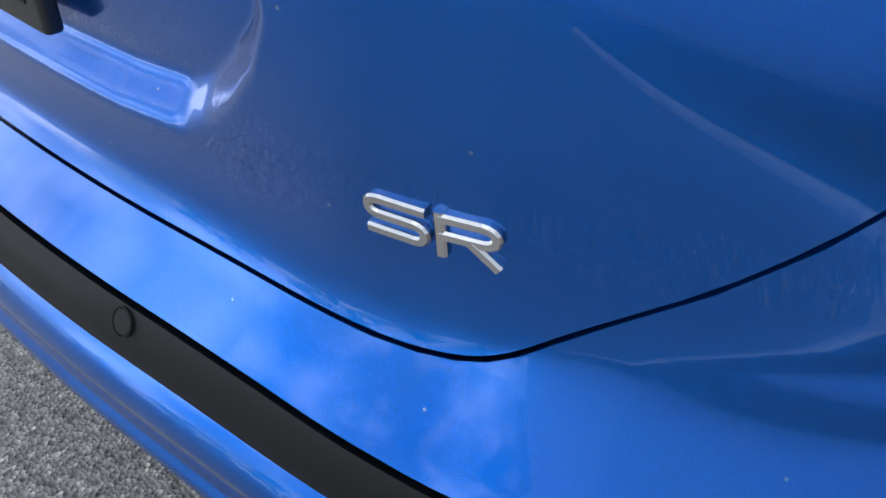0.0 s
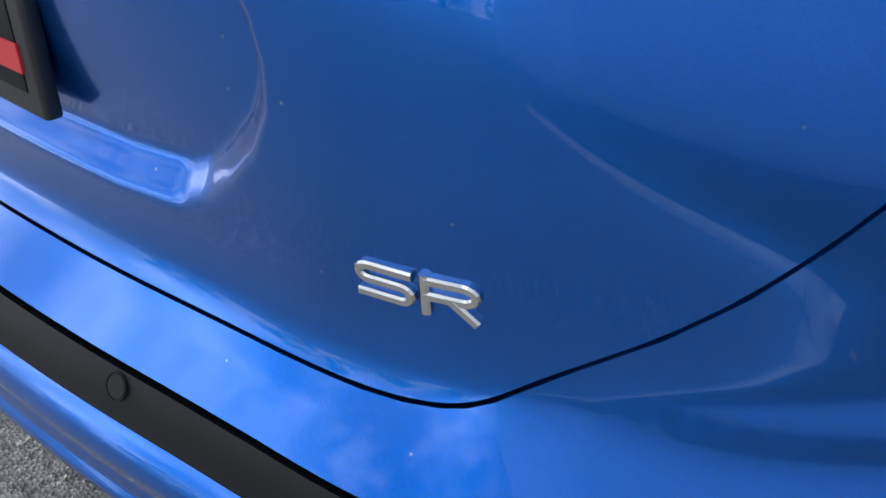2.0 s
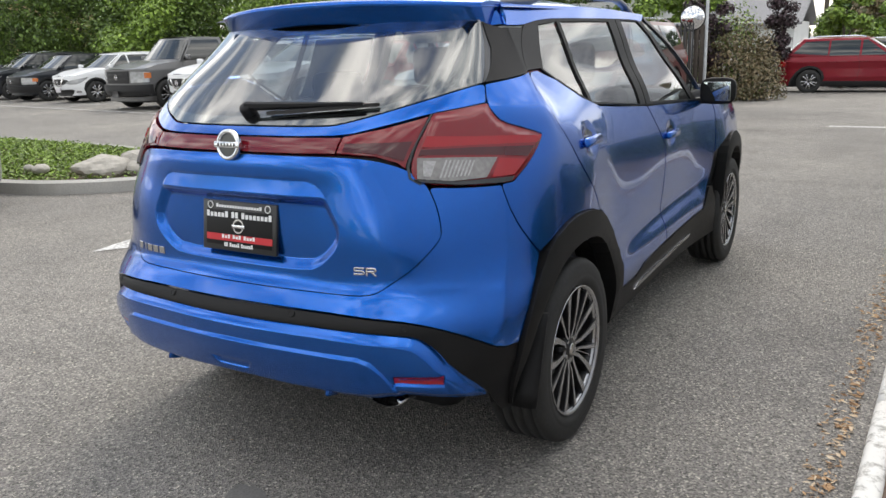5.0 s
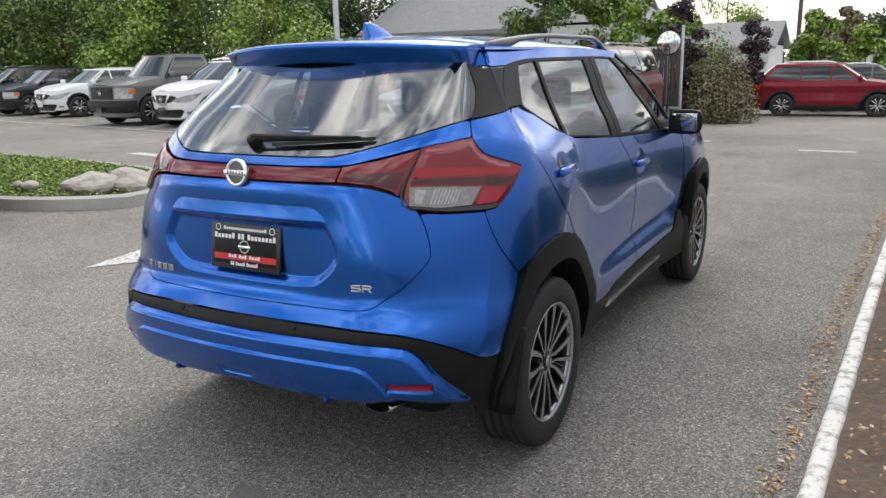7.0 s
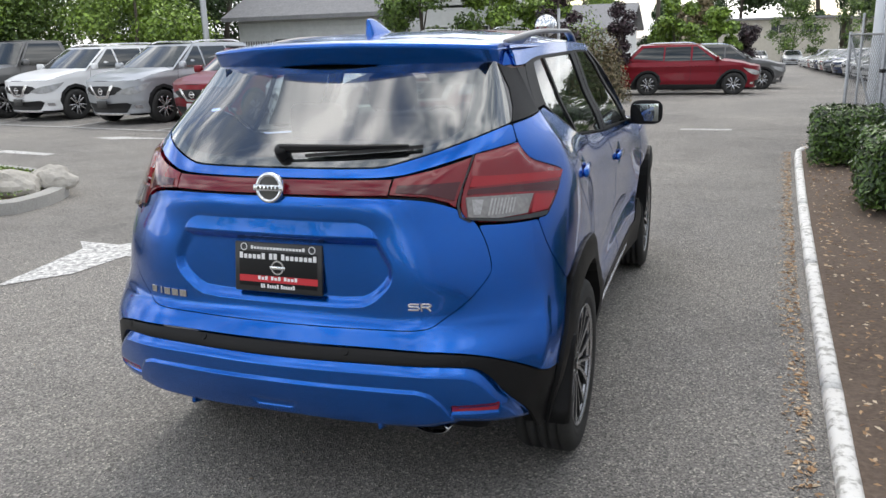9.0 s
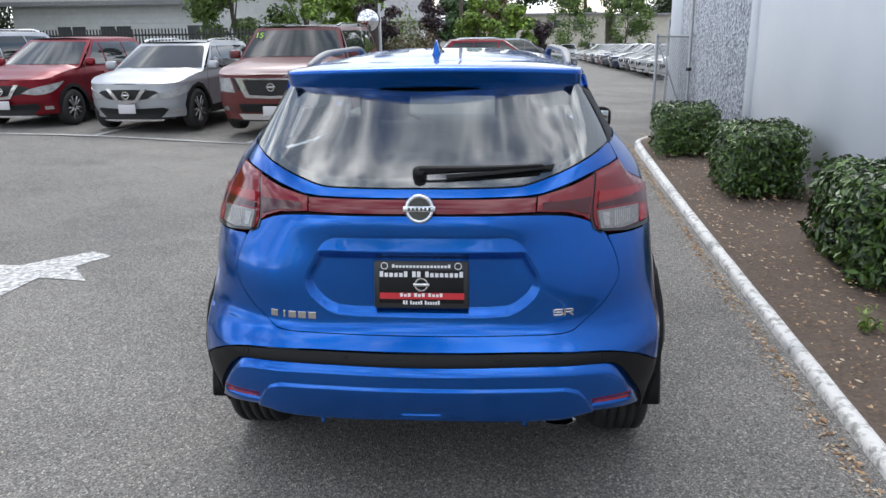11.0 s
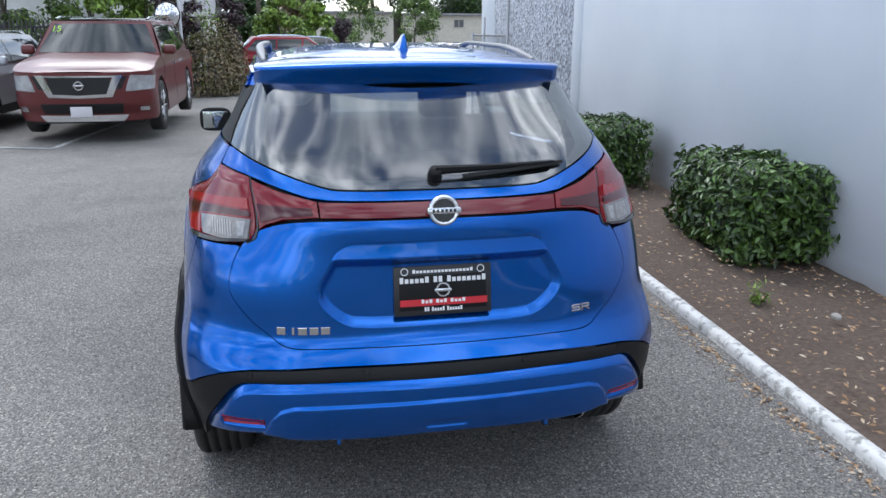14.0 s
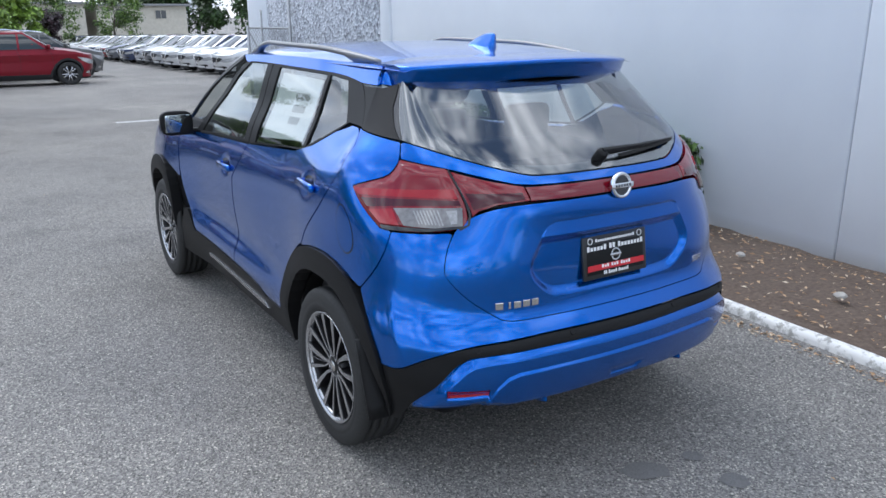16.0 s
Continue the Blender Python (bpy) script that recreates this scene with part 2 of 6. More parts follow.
def herm(t, p, m, x):
    k = np.clip(np.searchsorted(t, x) - 1, 0, len(t) - 2)
    h = t[k + 1] - t[k]; s = np.clip((x - t[k]) / h, -.5, 1.5)
    h00 = (1 + 2 * s) * (1 - s) ** 2; h10 = s * (1 - s) ** 2; h01 = s * s * (3 - 2 * s); h11 = s * s * (s - 1)
    e = lambda a: a.reshape(a.shape + (1,) * (p.ndim - 1))
    return e(h00) * p[k] + e(h10 * h) * m[k] + e(h01) * p[k + 1] + e(h11 * h) * m[k + 1]
# slopes in u for each row
GU = np.transpose(G, (1, 0, 2)).reshape(len(U), -1)
MU = slopes(U, GU)
MU = MU.reshape(len(U), len(V), 2); 
MU[0, :, 1] = 0; MU[0, :, 0] = 1; MU[-1, :, 1] = 0
MU = MU.reshape(len(U), -1)
def S_rough(u, v):
    u = np.asarray(u, float); v = np.asarray(v, float)
    sg = np.where(u < 0, -1.0, 1.0); a = np.abs(u)
    rows = herm(U, GU, MU, a).reshape(len(a), len(V), 2)       # n, rows, 2
    mv = np.zeros_like(rows); h = np.diff(V)
    d = np.diff(rows, axis=1) / h[None, :, None]
    mv[:, 1:-1] = (d[:, :-1] * h[None, 1:, None] + d[:, 1:] * h[None, :-1, None]) / (h[1:] + h[:-1])[None, :, None]
    mv[:, 0], mv[:, -1] = d[:, 0], d[:, -1]
    k = np.clip(np.searchsorted(V, v) - 1, 0, len(V) - 2)
    hh = h[k]; s = np.clip((v - V[k]) / hh, -1, 2); n = np.arange(len(a))
    e = lambda q: q[:, None]
    xy = e((1 + 2*s)*(1-s)**2)*rows[n,k] + e(s*(1-s)**2*hh)*mv[n,k] + e(s*s*(3-2*s))*rows[n,k+1] + e(s*s*(s-1)*hh)*mv[n,k+1]
    return np.stack([xy[:, 0] * sg, xy[:, 1], v], 1)


# the skin rolled smooth: most on the flank and the upper corner, least on the bumper's ledge
GRID_U, GRID_V = np.arange(-.56, 5.741, .02), np.arange(.16, 1.581, .01)


def blurred(field, reach, axis):
    k = np.exp(-.5 * (np.arange(-24, 25) / reach) ** 2)
    k /= k.sum()
    once = lambda q: np.apply_along_axis(lambda line_: np.convolve(np.pad(line_, 24, "reflect", reflect_type="odd"), k, "valid"), axis, q)
    low = once(field)
    return low + once(field - low)


def rolled():
    uu, vv = np.meshgrid(GRID_U, GRID_V, indexing="ij")
    raw = S_rough(uu.ravel(), vv.ravel()).reshape(*uu.shape, 3)[..., :2]
    light = blurred(blurred(raw, 2.0, 0), 1.0, 1)
    heavy = blurred(blurred(raw, 4.5, 0), 4.0, 1)
    a = np.abs(uu)
    t = np.clip((a - .70) / .35, 0, 1) * np.clip((vv - .60) / .15, 0, 1) + np.clip((vv - .71) / .06, 0, 1) + np.clip((a - 1.15) / .3, 0, 1)
    t = np.clip(t, 0, 1)[..., None]
    return light * (1 - t) + heavy * t


SMOOTH = rolled()


def S(u, v):
    u, v = np.asarray(u, float), np.asarray(v, float)
    fu, fv = (np.abs(u) - GRID_U[0]) / .02, (v - GRID_V[0]) / .01
    iu, iv = np.clip(fu.astype(int), 1, len(GRID_U) - 3), np.clip(fv.astype(int), 1, len(GRID_V) - 3)
    weights = lambda t: ((1 - t) ** 3 / 6, (3 * t ** 3 - 6 * t ** 2 + 4) / 6, (-3 * t ** 3 + 3 * t ** 2 + 3 * t + 1) / 6, t ** 3 / 6)
    wu, wv = weights(fu - iu), weights(fv - iv)
    p = sum((wu[i] * wv[j])[:, None] * SMOOTH[iu + i - 1, iv + j - 1] for i in range(4) for j in range(4))
    return np.stack([p[:, 0] * np.where(u < 0, -1.0, 1.0), p[:, 1], v], 1)


def unit(a):
    return a / np.maximum(np.linalg.norm(a, axis=1), 1e-9)[:, None]


def normal_of(fn, u, v, e=1.5e-3):
    return unit(np.cross(fn(u + e, v) - fn(u - e, v), fn(u, v + e) - fn(u, v - e)))


def inside(poly, u, v):
    """Signed distance to an outline, positive inside."""
    p = np.asarray(poly, float)
    q = np.roll(p, -1, 0)
    d, hit = np.full(len(u), 9.0), np.zeros(len(u), bool)
    for (ax, ay), (bx, by) in zip(p, q):
        ex, ey = bx - ax, by - ay
        t = np.clip(((u - ax) * ex + (v - ay) * ey) / (ex * ex + ey * ey + 1e-12), 0, 1)
        d = np.minimum(d, np.hypot(u - ax - t * ex, v - ay - t * ey))
        c = (ay > v) != (by > v)
        hit ^= c & (u < ax + (v - ay) * ex / (ey if abs(ey) > 1e-12 else 1e-12))
    return np.where(hit, d, -d)


def step(x, a, b):
    t = np.clip((x - a) / (b - a), 0, 1)
    return t * t * (3 - 2 * t)


def both(half):
    """A closed outline from its right half, which runs from the bottom middle to the top middle."""
    return list(half) + [(-u, v) for u, v in reversed(half) if u > 1e-6]


RECESS = both([(0, .744), (.22, .745), (.29, .750), (.325, .764), (.355, .785), (.385, .813), (.402, .842), (.404, .868), (.398, .890), (.349, .965), (0, .965)])
BROW = both([(0, .962), (.352, .962), (.318, 1.008), (.285, 1.020), (0, 1.022)])
VALANCE = both([(0, .30), (.61, .30), (.590, .42), (.548, .48), (.515, .512), (.475, .525), (0, .533)])
POCKET = [(.572, .434), (.745, .430), (.745, .474), (.572, .472)]
PAD = both([(0, .425), (.066, .425), (.090, .458), (0, .458)])
GRIPS = ((1.53, 1.045), (2.66, .945))


def relief(u, v):
    a = np.abs(u)
    d = np.zeros(len(u))
    r = inside(RECESS, u, v)
    d -= .022 * step(r, -.002, .030) * (1 - step(v, .952, .964))
    b = inside(BROW, u, v)
    d += step(b, -.001, .006) * (-.004 + .009 * np.clip((1.02 - v) / .055, 0, 1))
    d += .011 * np.clip((inside(VALANCE, u, v) + .001) / .009, 0, 1)
    d -= .008 * step(inside(PAD, u, v), 0, .01)
    d -= .012 * step(inside(POCKET, a, v), 0, .012)
    for gu, gv in GRIPS:
        d -= .011 * (1 - step(np.hypot((a - gu) / 1.3, v - gv), .010, .072))
    # the step under the shoulder and the scoop low in the doors
    lower = step(a, 1.75, 2.05) * (1 - step(a, 3.25, 3.4))
    d -= .010 * lower * np.exp(-((v - .56 - .03 * np.clip(a - 2, 0, 2)) / .05) ** 2)
    # crease where the bumper turns on to the flank
    d += .0045 * np.exp(-((a - .915) / .026) ** 2) * step(v, .50, .56) * (1 - step(v, .70, .80))
    # shoulder line that runs from the foot of the tailgate to that crease
    away = v - .702 + .02 * np.clip(a - .6, 0, .3)
    d += .0045 * np.exp(-np.abs(away) / np.where(away > 0, .030, .014)) * step(a, .56, .68) * (1 - step(a, .90, .95))
    return d


def skin(u, v):
    return S(u, v) + normal_of(S, u, v) * relief(u, v)[:, None]


def chaikin(poly, times):
    """Rounds an outline; its sharp corners keep a tight radius."""
    p = np.asarray(poly, float)
    for k in range(times):
        before, after = p - np.roll(p, 1, 0), np.roll(p, -1, 0) - p
        la, lb = np.linalg.norm(before, axis=1), np.linalg.norm(after, axis=1)
        bend = (before * after).sum(1) / np.maximum(la * lb, 1e-12)
        cut_a = np.where(bend < .80, np.minimum(.25, .004 / np.maximum(la, 1e-9)), .25)
        cut_b = np.where(bend < .80, np.minimum(.25, .004 / np.maximum(lb, 1e-9)), .25)
        p = np.stack([p - before * cut_a[:, None], p + after * cut_b[:, None]], 1).reshape(-1, 2)
    return p


def outline(poly, gap, res, rounds=2):
    p = chaikin(poly, rounds) if rounds else np.asarray(poly, float)
    out = []
    for a, b in zip(p, np.roll(p, -1, 0)):
        n = max(1, int(np.hypot(*(b - a)) / res))
        out += [a + (b - a) * k / n for k in range(n)]
    p = np.array(out)
    t = np.roll(p, -1, 0) - np.roll(p, 1, 0)
    n = np.stack([-t[:, 1], t[:, 0]], 1)
    n /= np.maximum(np.linalg.norm(n, axis=1), 1e-9)[:, None]
    area = 0.5 * np.sum(p[:, 0] * np.roll(p[:, 1], -1) - np.roll(p[:, 0], -1) * p[:, 1])
    return p + n * gap * (1 if area > 0 else -1)


def panel_mesh(name, poly, res=.03, gap=.002, out=0.0, edge=.012, rounds=2, fn=skin, dome=0.0, hole=None, rim=.012, along=()):
    """A panel of the skin inside an outline of (U, V): raised by out, its rim turned in by edge, its middle domed."""
    loop = outline(poly, gap, min(res, .02), rounds)
    loops = [loop]
    if hole is not None:
        loops.append(outline(hole, -gap, .02, rounds))
    lo, hi = loop.min(0), loop.max(0)
    gu, gv = np.meshgrid(np.arange(lo[0], hi[0], res), np.arange(lo[1], hi[1], res))
    gu, gv = gu.ravel() + .003 * np.sin(gv.ravel() * 91), gv.ravel()
    keep = inside(loop, gu, gv) > .45 * res
    if hole is not None:
        keep &= inside(loops[1], gu, gv) < -.45 * res
    inner = [np.stack([gu[keep], gv[keep]], 1)]
    k = sum(len(l) for l in loops) + len(inner[0])
    edges = []
    for line_, depths in along:
        for depth in depths:
            q = outline(line_, depth, .012, 0)
            q = q[np.sort(np.unique(np.round(q, 4), axis=0, return_index=True)[1])]
            ok = inside(loop, q[:, 0], q[:, 1]) > .004
            number = np.cumsum(ok) - 1 + k
            edges += [(int(number[i]), int(number[(i + 1) % len(q)])) for i in range(len(q)) if ok[i] and ok[(i + 1) % len(q)]]
            inner.append(q[ok])
            k += int(ok.sum())
    pts = np.concatenate(loops + inner)
    k = 0
    for l in loops:
        edges += [(k + i, k + (i + 1) % len(l)) for i in range(len(l))]
        k += len(l)
    from_cdt = geometry.delaunay_2d_cdt([Vector(p) for p in pts], edges, [], 0, 1e-5)
    q, faces = np.array([tuple(p) for p in from_cdt[0]]), [tuple(f) for f in from_cdt[2]]
    u, v = q[:, 0], q[:, 1]
    cen = np.array([q[list(f)].mean(0) for f in faces])
    tri3 = np.array([f[:3] for f in faces])
    ea, eb, ec = q[tri3[:, 0]], q[tri3[:, 1]], q[tri3[:, 2]]
    area = np.abs((eb - ea)[:, 0] * (ec - ea)[:, 1] - (eb - ea)[:, 1] * (ec - ea)[:, 0])
    longest = np.maximum(np.maximum(np.linalg.norm(eb - ea, axis=1), np.linalg.norm(ec - eb, axis=1)), np.linalg.norm(ea - ec, axis=1))
    rim_only = (tri3 < sum(len(l) for l in loops)).all(axis=1)
    ok = (inside(loop, cen[:, 0], cen[:, 1]) > 0) & ~(rim_only & (area / np.maximum(longest, 1e-9) < .0012))
    if hole is not None:
        ok &= inside(loops[1], cen[:, 0], cen[:, 1]) < 0
    faces = [f for f, good in zip(faces, ok) if good]

    base = S if fn is skin else fn

    def lifted(a, b):
        rise = out + (dome * step(inside(loop, a, b), 0, rim) if dome else 0.0) * np.ones(len(a))
        return fn(a, b) + normal_of(base, a, b, 4e-3) * rise[:, None]

    p, n, plain = lifted(u, v), normal_of(lifted, u, v), normal_of(base, u, v, 4e-3)
    sure = []
    for f in faces:
        a, b, c = p[list(f[:3])]
        sure.append(f if np.dot(np.cross(b - a, c - a), plain[f[0]]) > 0 else f[::-1])
    verts = list(p)
    count = {}
    for f in sure:
        for a, b in zip(f, f[1:] + f[:1]):
            count[(a, b)] = 1
    rim_edges = [(a, b) for (a, b) in count if (b, a) not in count]
    low, extra = {}, []
    for a in sorted({x for e in rim_edges for x in e}):
        low[a] = (len(verts), len(verts) + 1)
        verts += [p[a], p[a] - plain[a] * (edge + (out if out > 0 else 0))]
    skirt = [(low[b][0], low[a][0], low[a][1], low[b][1]) for a, b in rim_edges]
    me = mesh_from(name, verts, sure + skirt)
    normals = []
    for poly_f in me.polygons:
        for vi in poly_f.vertices:
            normals.append(tuple(n[vi]) if vi < len(n) else tuple(poly_f.normal))
    me.normals_split_custom_set(normals)
    return me


def panel(name, poly, mat, parent, label="", side=0, **kw):
    if side:
        poly = [(side * u, v) for u, v in poly]
        if kw.get("hole") is not None:
            kw["hole"] = [(side * u, v) for u, v in kw["hole"]]
    return put(name, panel_mesh(name, poly, **kw), mat, parent, label)


def on_skin(u, v, out=0.0):
    """The pose of a thing that stands on the skin: x along it, z away from it."""
    uu, vv = np.array([float(u)]), np.array([float(v)])
    p, n = skin(uu, vv)[0], normal_of(skin, uu, vv)[0]
    x = unit(skin(uu + .002, vv) - skin(uu - .002, vv))[0]
    y = np.cross(n, x)
    m = Matrix((x, y, n)).transposed().to_4x4()
    m.translation = Vector(p + n * out)
    return m


def ribbon(path, width, height, bevel=0.0012):
    """A flat stroke along a path in the plane, standing up by height, with sloped shoulders."""
    p = np.asarray(path, float)
    t = np.zeros_like(p)
    t[1:-1] = p[2:] - p[:-2]
    t[0], t[-1] = p[1] - p[0], p[-1] - p[-2]
    t /= np.linalg.norm(t, axis=1)[:, None]
    n = np.stack([-t[:, 1], t[:, 0]], 1)
    rows = []
    for a, b in zip(p, n):
        w = width / 2
        rows.append([(*(a + b * w), 0), (*(a + b * w), height - bevel), (*(a + b * (w - bevel)), height), (*(a - b * (w - bevel)), height), (*(a - b * w), height - bevel), (*(a - b * w), 0)])
    verts, faces = sheet(rows)
    faces += [tuple(range(6))[::-1], tuple(range(len(verts) - 6, len(verts)))]
    return verts, faces


def joined(pieces):
    verts, faces = [], []
    for v, f in pieces:
        k = len(verts)
        verts += list(v)
        faces += [tuple(i + k for i in q) for q in f]
    return verts, faces


def outward(name, verts, faces, smooth=False):
    bm = bmesh.new()
    vs = [bm.verts.new(tuple(map(float, v))) for v in verts]
    for f in faces:
        if len(set(f)) == len(f):
            try:
                bm.faces.new([vs[i] for i in f]).smooth = smooth
            except ValueError:
                pass
    bmesh.ops.recalc_face_normals(bm, faces=bm.faces[:])
    me = bpy.data.meshes.new(name)
    bm.to_mesh(me)
    bm.free()
    return me


# ---- ground ----
def asphalt():
    m = material("asphalt", (0.19, 0.185, 0.18), 0.85)
    p = coords(m)
    grit = node(m, "ShaderNodeTexVoronoi", Scale=150.0)
    link(m, p, grit.inputs["Vector"])
    grain = ramp(m, grit.outputs["Color"], ((0.0, (0.055, 0.053, 0.050)), (0.45, (0.19, 0.183, 0.175)), (0.80, (0.31, 0.295, 0.272)), (0.97, (0.60, 0.56, 0.49))))
    chips = node(m, "ShaderNodeTexVoronoi", Scale=48.0)
    link(m, p, chips.inputs["Vector"])
    near = ramp(m, chips.outputs["Distance"], ((0.20, (1, 1, 1)), (0.30, (0, 0, 0))))
    rare = ramp(m, chips.outputs["Color"], ((0.70, (0, 0, 0)), (0.78, (1, 1, 1))))
    grain = mixed(m, mixed(m, 1.0, near, rare, "MULTIPLY"), grain, (0.50, 0.47, 0.42))
    soft = ramp(m, noise_of(m, 60, 3, 0.6, p), ((0.3, (0.88, 0.88, 0.87)), (0.7, (1.36, 1.35, 1.33))))
    grain = mixed(m, 1.0, grain, soft, "MULTIPLY")
    drift = ramp(m, noise_of(m, 0.35, 5, 0.6, p), ((0.32, (0.80, 0.80, 0.81)), (0.68, (1.2, 1.18, 1.15))))
    stain = ramp(m, noise_of(m, 1.6, 4, 0.6, p), ((0.30, (0.84, 0.84, 0.84)), (0.5, (1, 1, 1))))
    link(m, mixed(m, 1.0, mixed(m, 1.0, grain, drift, "MULTIPLY"), stain, "MULTIPLY"), bsdf(m).inputs["Base Color"])
    bump(m, grit.outputs["Distance"], 1.0, 0.006)
    return m


ASPHALT = asphalt()
CONCRETE = speckled("kerb_concrete", (0.30, 0.29, 0.27), (0.48, 0.47, 0.44), 70, 0.9, 0.002)
def worn_white(name, bare, low, high, scale):
    m = material(name, (0.8, 0.8, 0.78), 0.75)
    n = noise_of(m, scale, 6, 0.7)
    link(m, ramp(m, n, ((low, bare), (high, (0.78, 0.77, 0.74)))), bsdf(m).inputs["Base Color"])
    bump(m, n, 0.4, 0.002)
    return m


KERB_PAINT = worn_white("worn_white_kerb_paint", (0.36, 0.35, 0.32), 0.38, 0.50, 17)
ROAD_PAINT = worn_white("worn_road_paint", (0.22, 0.215, 0.21), 0.38, 0.60, 22)
SOIL = speckled("bark_soil", (0.055, 0.038, 0.027), (0.17, 0.125, 0.095), 38, 0.95, 0.02, big=1.3)
CHIP = material("wood_chip", (0.42, 0.30, 0.19), 0.9)
CHIP_RANDOM = CHIP.node_tree.nodes.new("ShaderNodeNewGeometry")
link(CHIP, ramp(CHIP, CHIP_RANDOM.outputs["Random Per Island"], ((0, (0.22, 0.12, 0.06)), (0.6, (0.52, 0.34, 0.19)), (1, (0.68, 0.58, 0.44)))), bsdf(CHIP).inputs["Base Color"])
ROCK = speckled("pale_rock", (0.30, 0.28, 0.24), (0.55, 0.52, 0.47), 14, 0.9, 0.01)


def leaf_material(name, dark, light, gloss=0.45):
    m = material(name, light, gloss)
    g = m.node_tree.nodes.new("ShaderNodeNewGeometry")
    link(m, ramp(m, g.outputs["Random Per Island"], ((0.0, dark), (0.7, light), (1.0, tuple(1.5 * c for c in light)))), bsdf(m).inputs["Base Color"])
    bsdf(m).inputs["Subsurface Weight"].default_value = 0.0
    return m


# wide tone spread: its dark end stands for shaded gaps in the hedge
LEAF_HEDGE = leaf_material("hedge_leaf", (0.008, 0.022, 0.006), (0.085, 0.155, 0.028), 0.30)
LEAF_TREE = leaf_material("tree_leaf", (0.03, 0.065, 0.012), (0.125, 0.20, 0.036))
LEAF_LIGHT = leaf_material("light_leaf", (0.07, 0.13, 0.018), (0.22, 0.33, 0.05))
LEAF_DARK = leaf_material("dark_leaf", (0.018, 0.04, 0.012), (0.055, 0.105, 0.028))
LEAF_PURPLE = leaf_material("purple_leaf", (0.012, 0.008, 0.010), (0.045, 0.022, 0.028))
LEAF_MIXED = leaf_material("reddish_shrub_leaf", (0.06, 0.07, 0.02), (0.20, 0.15, 0.08))
BARK = speckled("bark", (0.05, 0.04, 0.03), (0.12, 0.10, 0.08), 20, 0.9, 0.01)

rng = np.random.RandomState(7)
xs = np.concatenate([[-900, -300, -120, -60], np.linspace(-30, 20, 26), [60, 200, 900]])
ys = np.concatenate([[-600, -150, -50], np.linspace(-15, 60, 38), [120, 300, 1200]])


def ground_z(x, y):
    """The drive falls away gently past the car."""
    t = min(max((x + 7) / 4, 0), 1)
    return -.021 * min(max(y - 6, 0), 90) * t * t * (3 - 2 * t)


v, f = sheet([[(x, y, ground_z(x, y)) for x in xs] for y in ys])
tagged(put("ground", mesh_from("ground", v, f), ASPHALT), "weathered grey asphalt of a car park", "asphalt", kind="structure")


def flecks(name, points, size, mat, parent=None, flat=True, label="", category="", seed=3):
    """Many small bent chips or leaves lying about, as one mesh."""
    r = np.random.RandomState(seed)
    verts, faces = [], []
    for x, y, z in points:
        a, l = r.uniform(0, 6.28), size * r.uniform(.5, 1.5)
        w, tip = l * r.uniform(.2, .45), r.uniform(-.3, .5)
        c, s_ = math.cos(a), math.sin(a)
        k = len(verts)
        for px, py, pz in ((-l, 0, 0), (0, w, .2 * l * tip), (l, 0, .15 * l), (0, -w, .3 * l)):
            verts.append((x + px * c - py * s_, y + px * s_ + py * c, z + .003 + abs(pz)))
        faces += [(k, k + 3, k + 2), (k, k + 2, k + 1)]
    ob = put(name, mesh_from(name, verts, faces, False), mat, parent)
    return tagged(ob, label, category, kind="stuff")


def kerb_x(y):
    return 1.765 + .042 * y + .0016 * y * y


def wall_x(y):
    return 3.06 + .06 * y


# white painted kerb, bending round at its far end
kerb = tagged(new("kerb"), "low concrete kerb with worn white paint", "kerb", kind="structure")
line = [(kerb_x(y), y) for y in np.linspace(-4.4, 9.0, 60)]
for k in range(1, 15):
    a = k / 14 * math.pi / 2
    line.append((kerb_x(9.0) + 1.1 * (1 - math.cos(a)), 9.0 + 1.1 * math.sin(a)))
joints = [0, 8, 17, 26, 35, 44, 53, 59, 66, 73]
for i0, i1 in zip(joints, joints[1:]):
    rows = []
    pts = line[i0:i1 + 1]
    for k, (x, y) in enumerate(pts):
        j = i0 + k
        a, b = line[max(j - 1, 0)], line[min(j + 1, len(line) - 1)]
        t = Vector((b[0] - a[0], b[1] - a[1], 0)).normalized()
        n = Vector((t.y, -t.x, 0))
        p = Vector((x, y, 0)) + (t * .008 if k == 0 else -t * .008 if k == len(pts) - 1 else Vector())
        wob = .004 * noise.noise(Vector((x * 3, y * 3, 0)))
        rows.append([tuple(p + n * d + Vector((0, 0, z + wob * (z > .02)))) for d, z in ((-.050, -.12), (-.048, .022), (-.040, .044), (-.026, .052), (.012, .053), (.026, .046), (.033, .03), (.035, -.12))])
    v, f = sheet(rows)
    f += [tuple(range(8)), tuple(range(len(v) - 8, len(v)))]
    put("kerb_stone", outward("kerb_stone", v, f, True), KERB_PAINT, kerb)

# planting bed between kerb and wall
rows = []
for y in np.linspace(-5, 10.2, 120):
    x0, x1 = (kerb_x(y) if y < 9 else kerb_x(9.0) + 1.1 - math.sqrt(max(0.0, 1.21 - (y - 9.0) ** 2)) if y < 10.1 else kerb_x(9) + 1.1) + .03, wall_x(y) + .05
    rows.append([(x0 + (x1 - x0) * k, y, .035 + .05 * math.sin(math.pi * k) * (.6 + .8 * noise.noise(Vector((k * 2, y * .7, 3)))) + .02 * noise.noise(Vector((k * 9, y * 5, 1)))) for k in np.linspace(0, 1, 26)])
v, f = sheet(rows)
tagged(put("planting_bed", mesh_from("planting_bed", v, f), SOIL), "brown bark soil bed beside the wall", "soil", kind="structure")
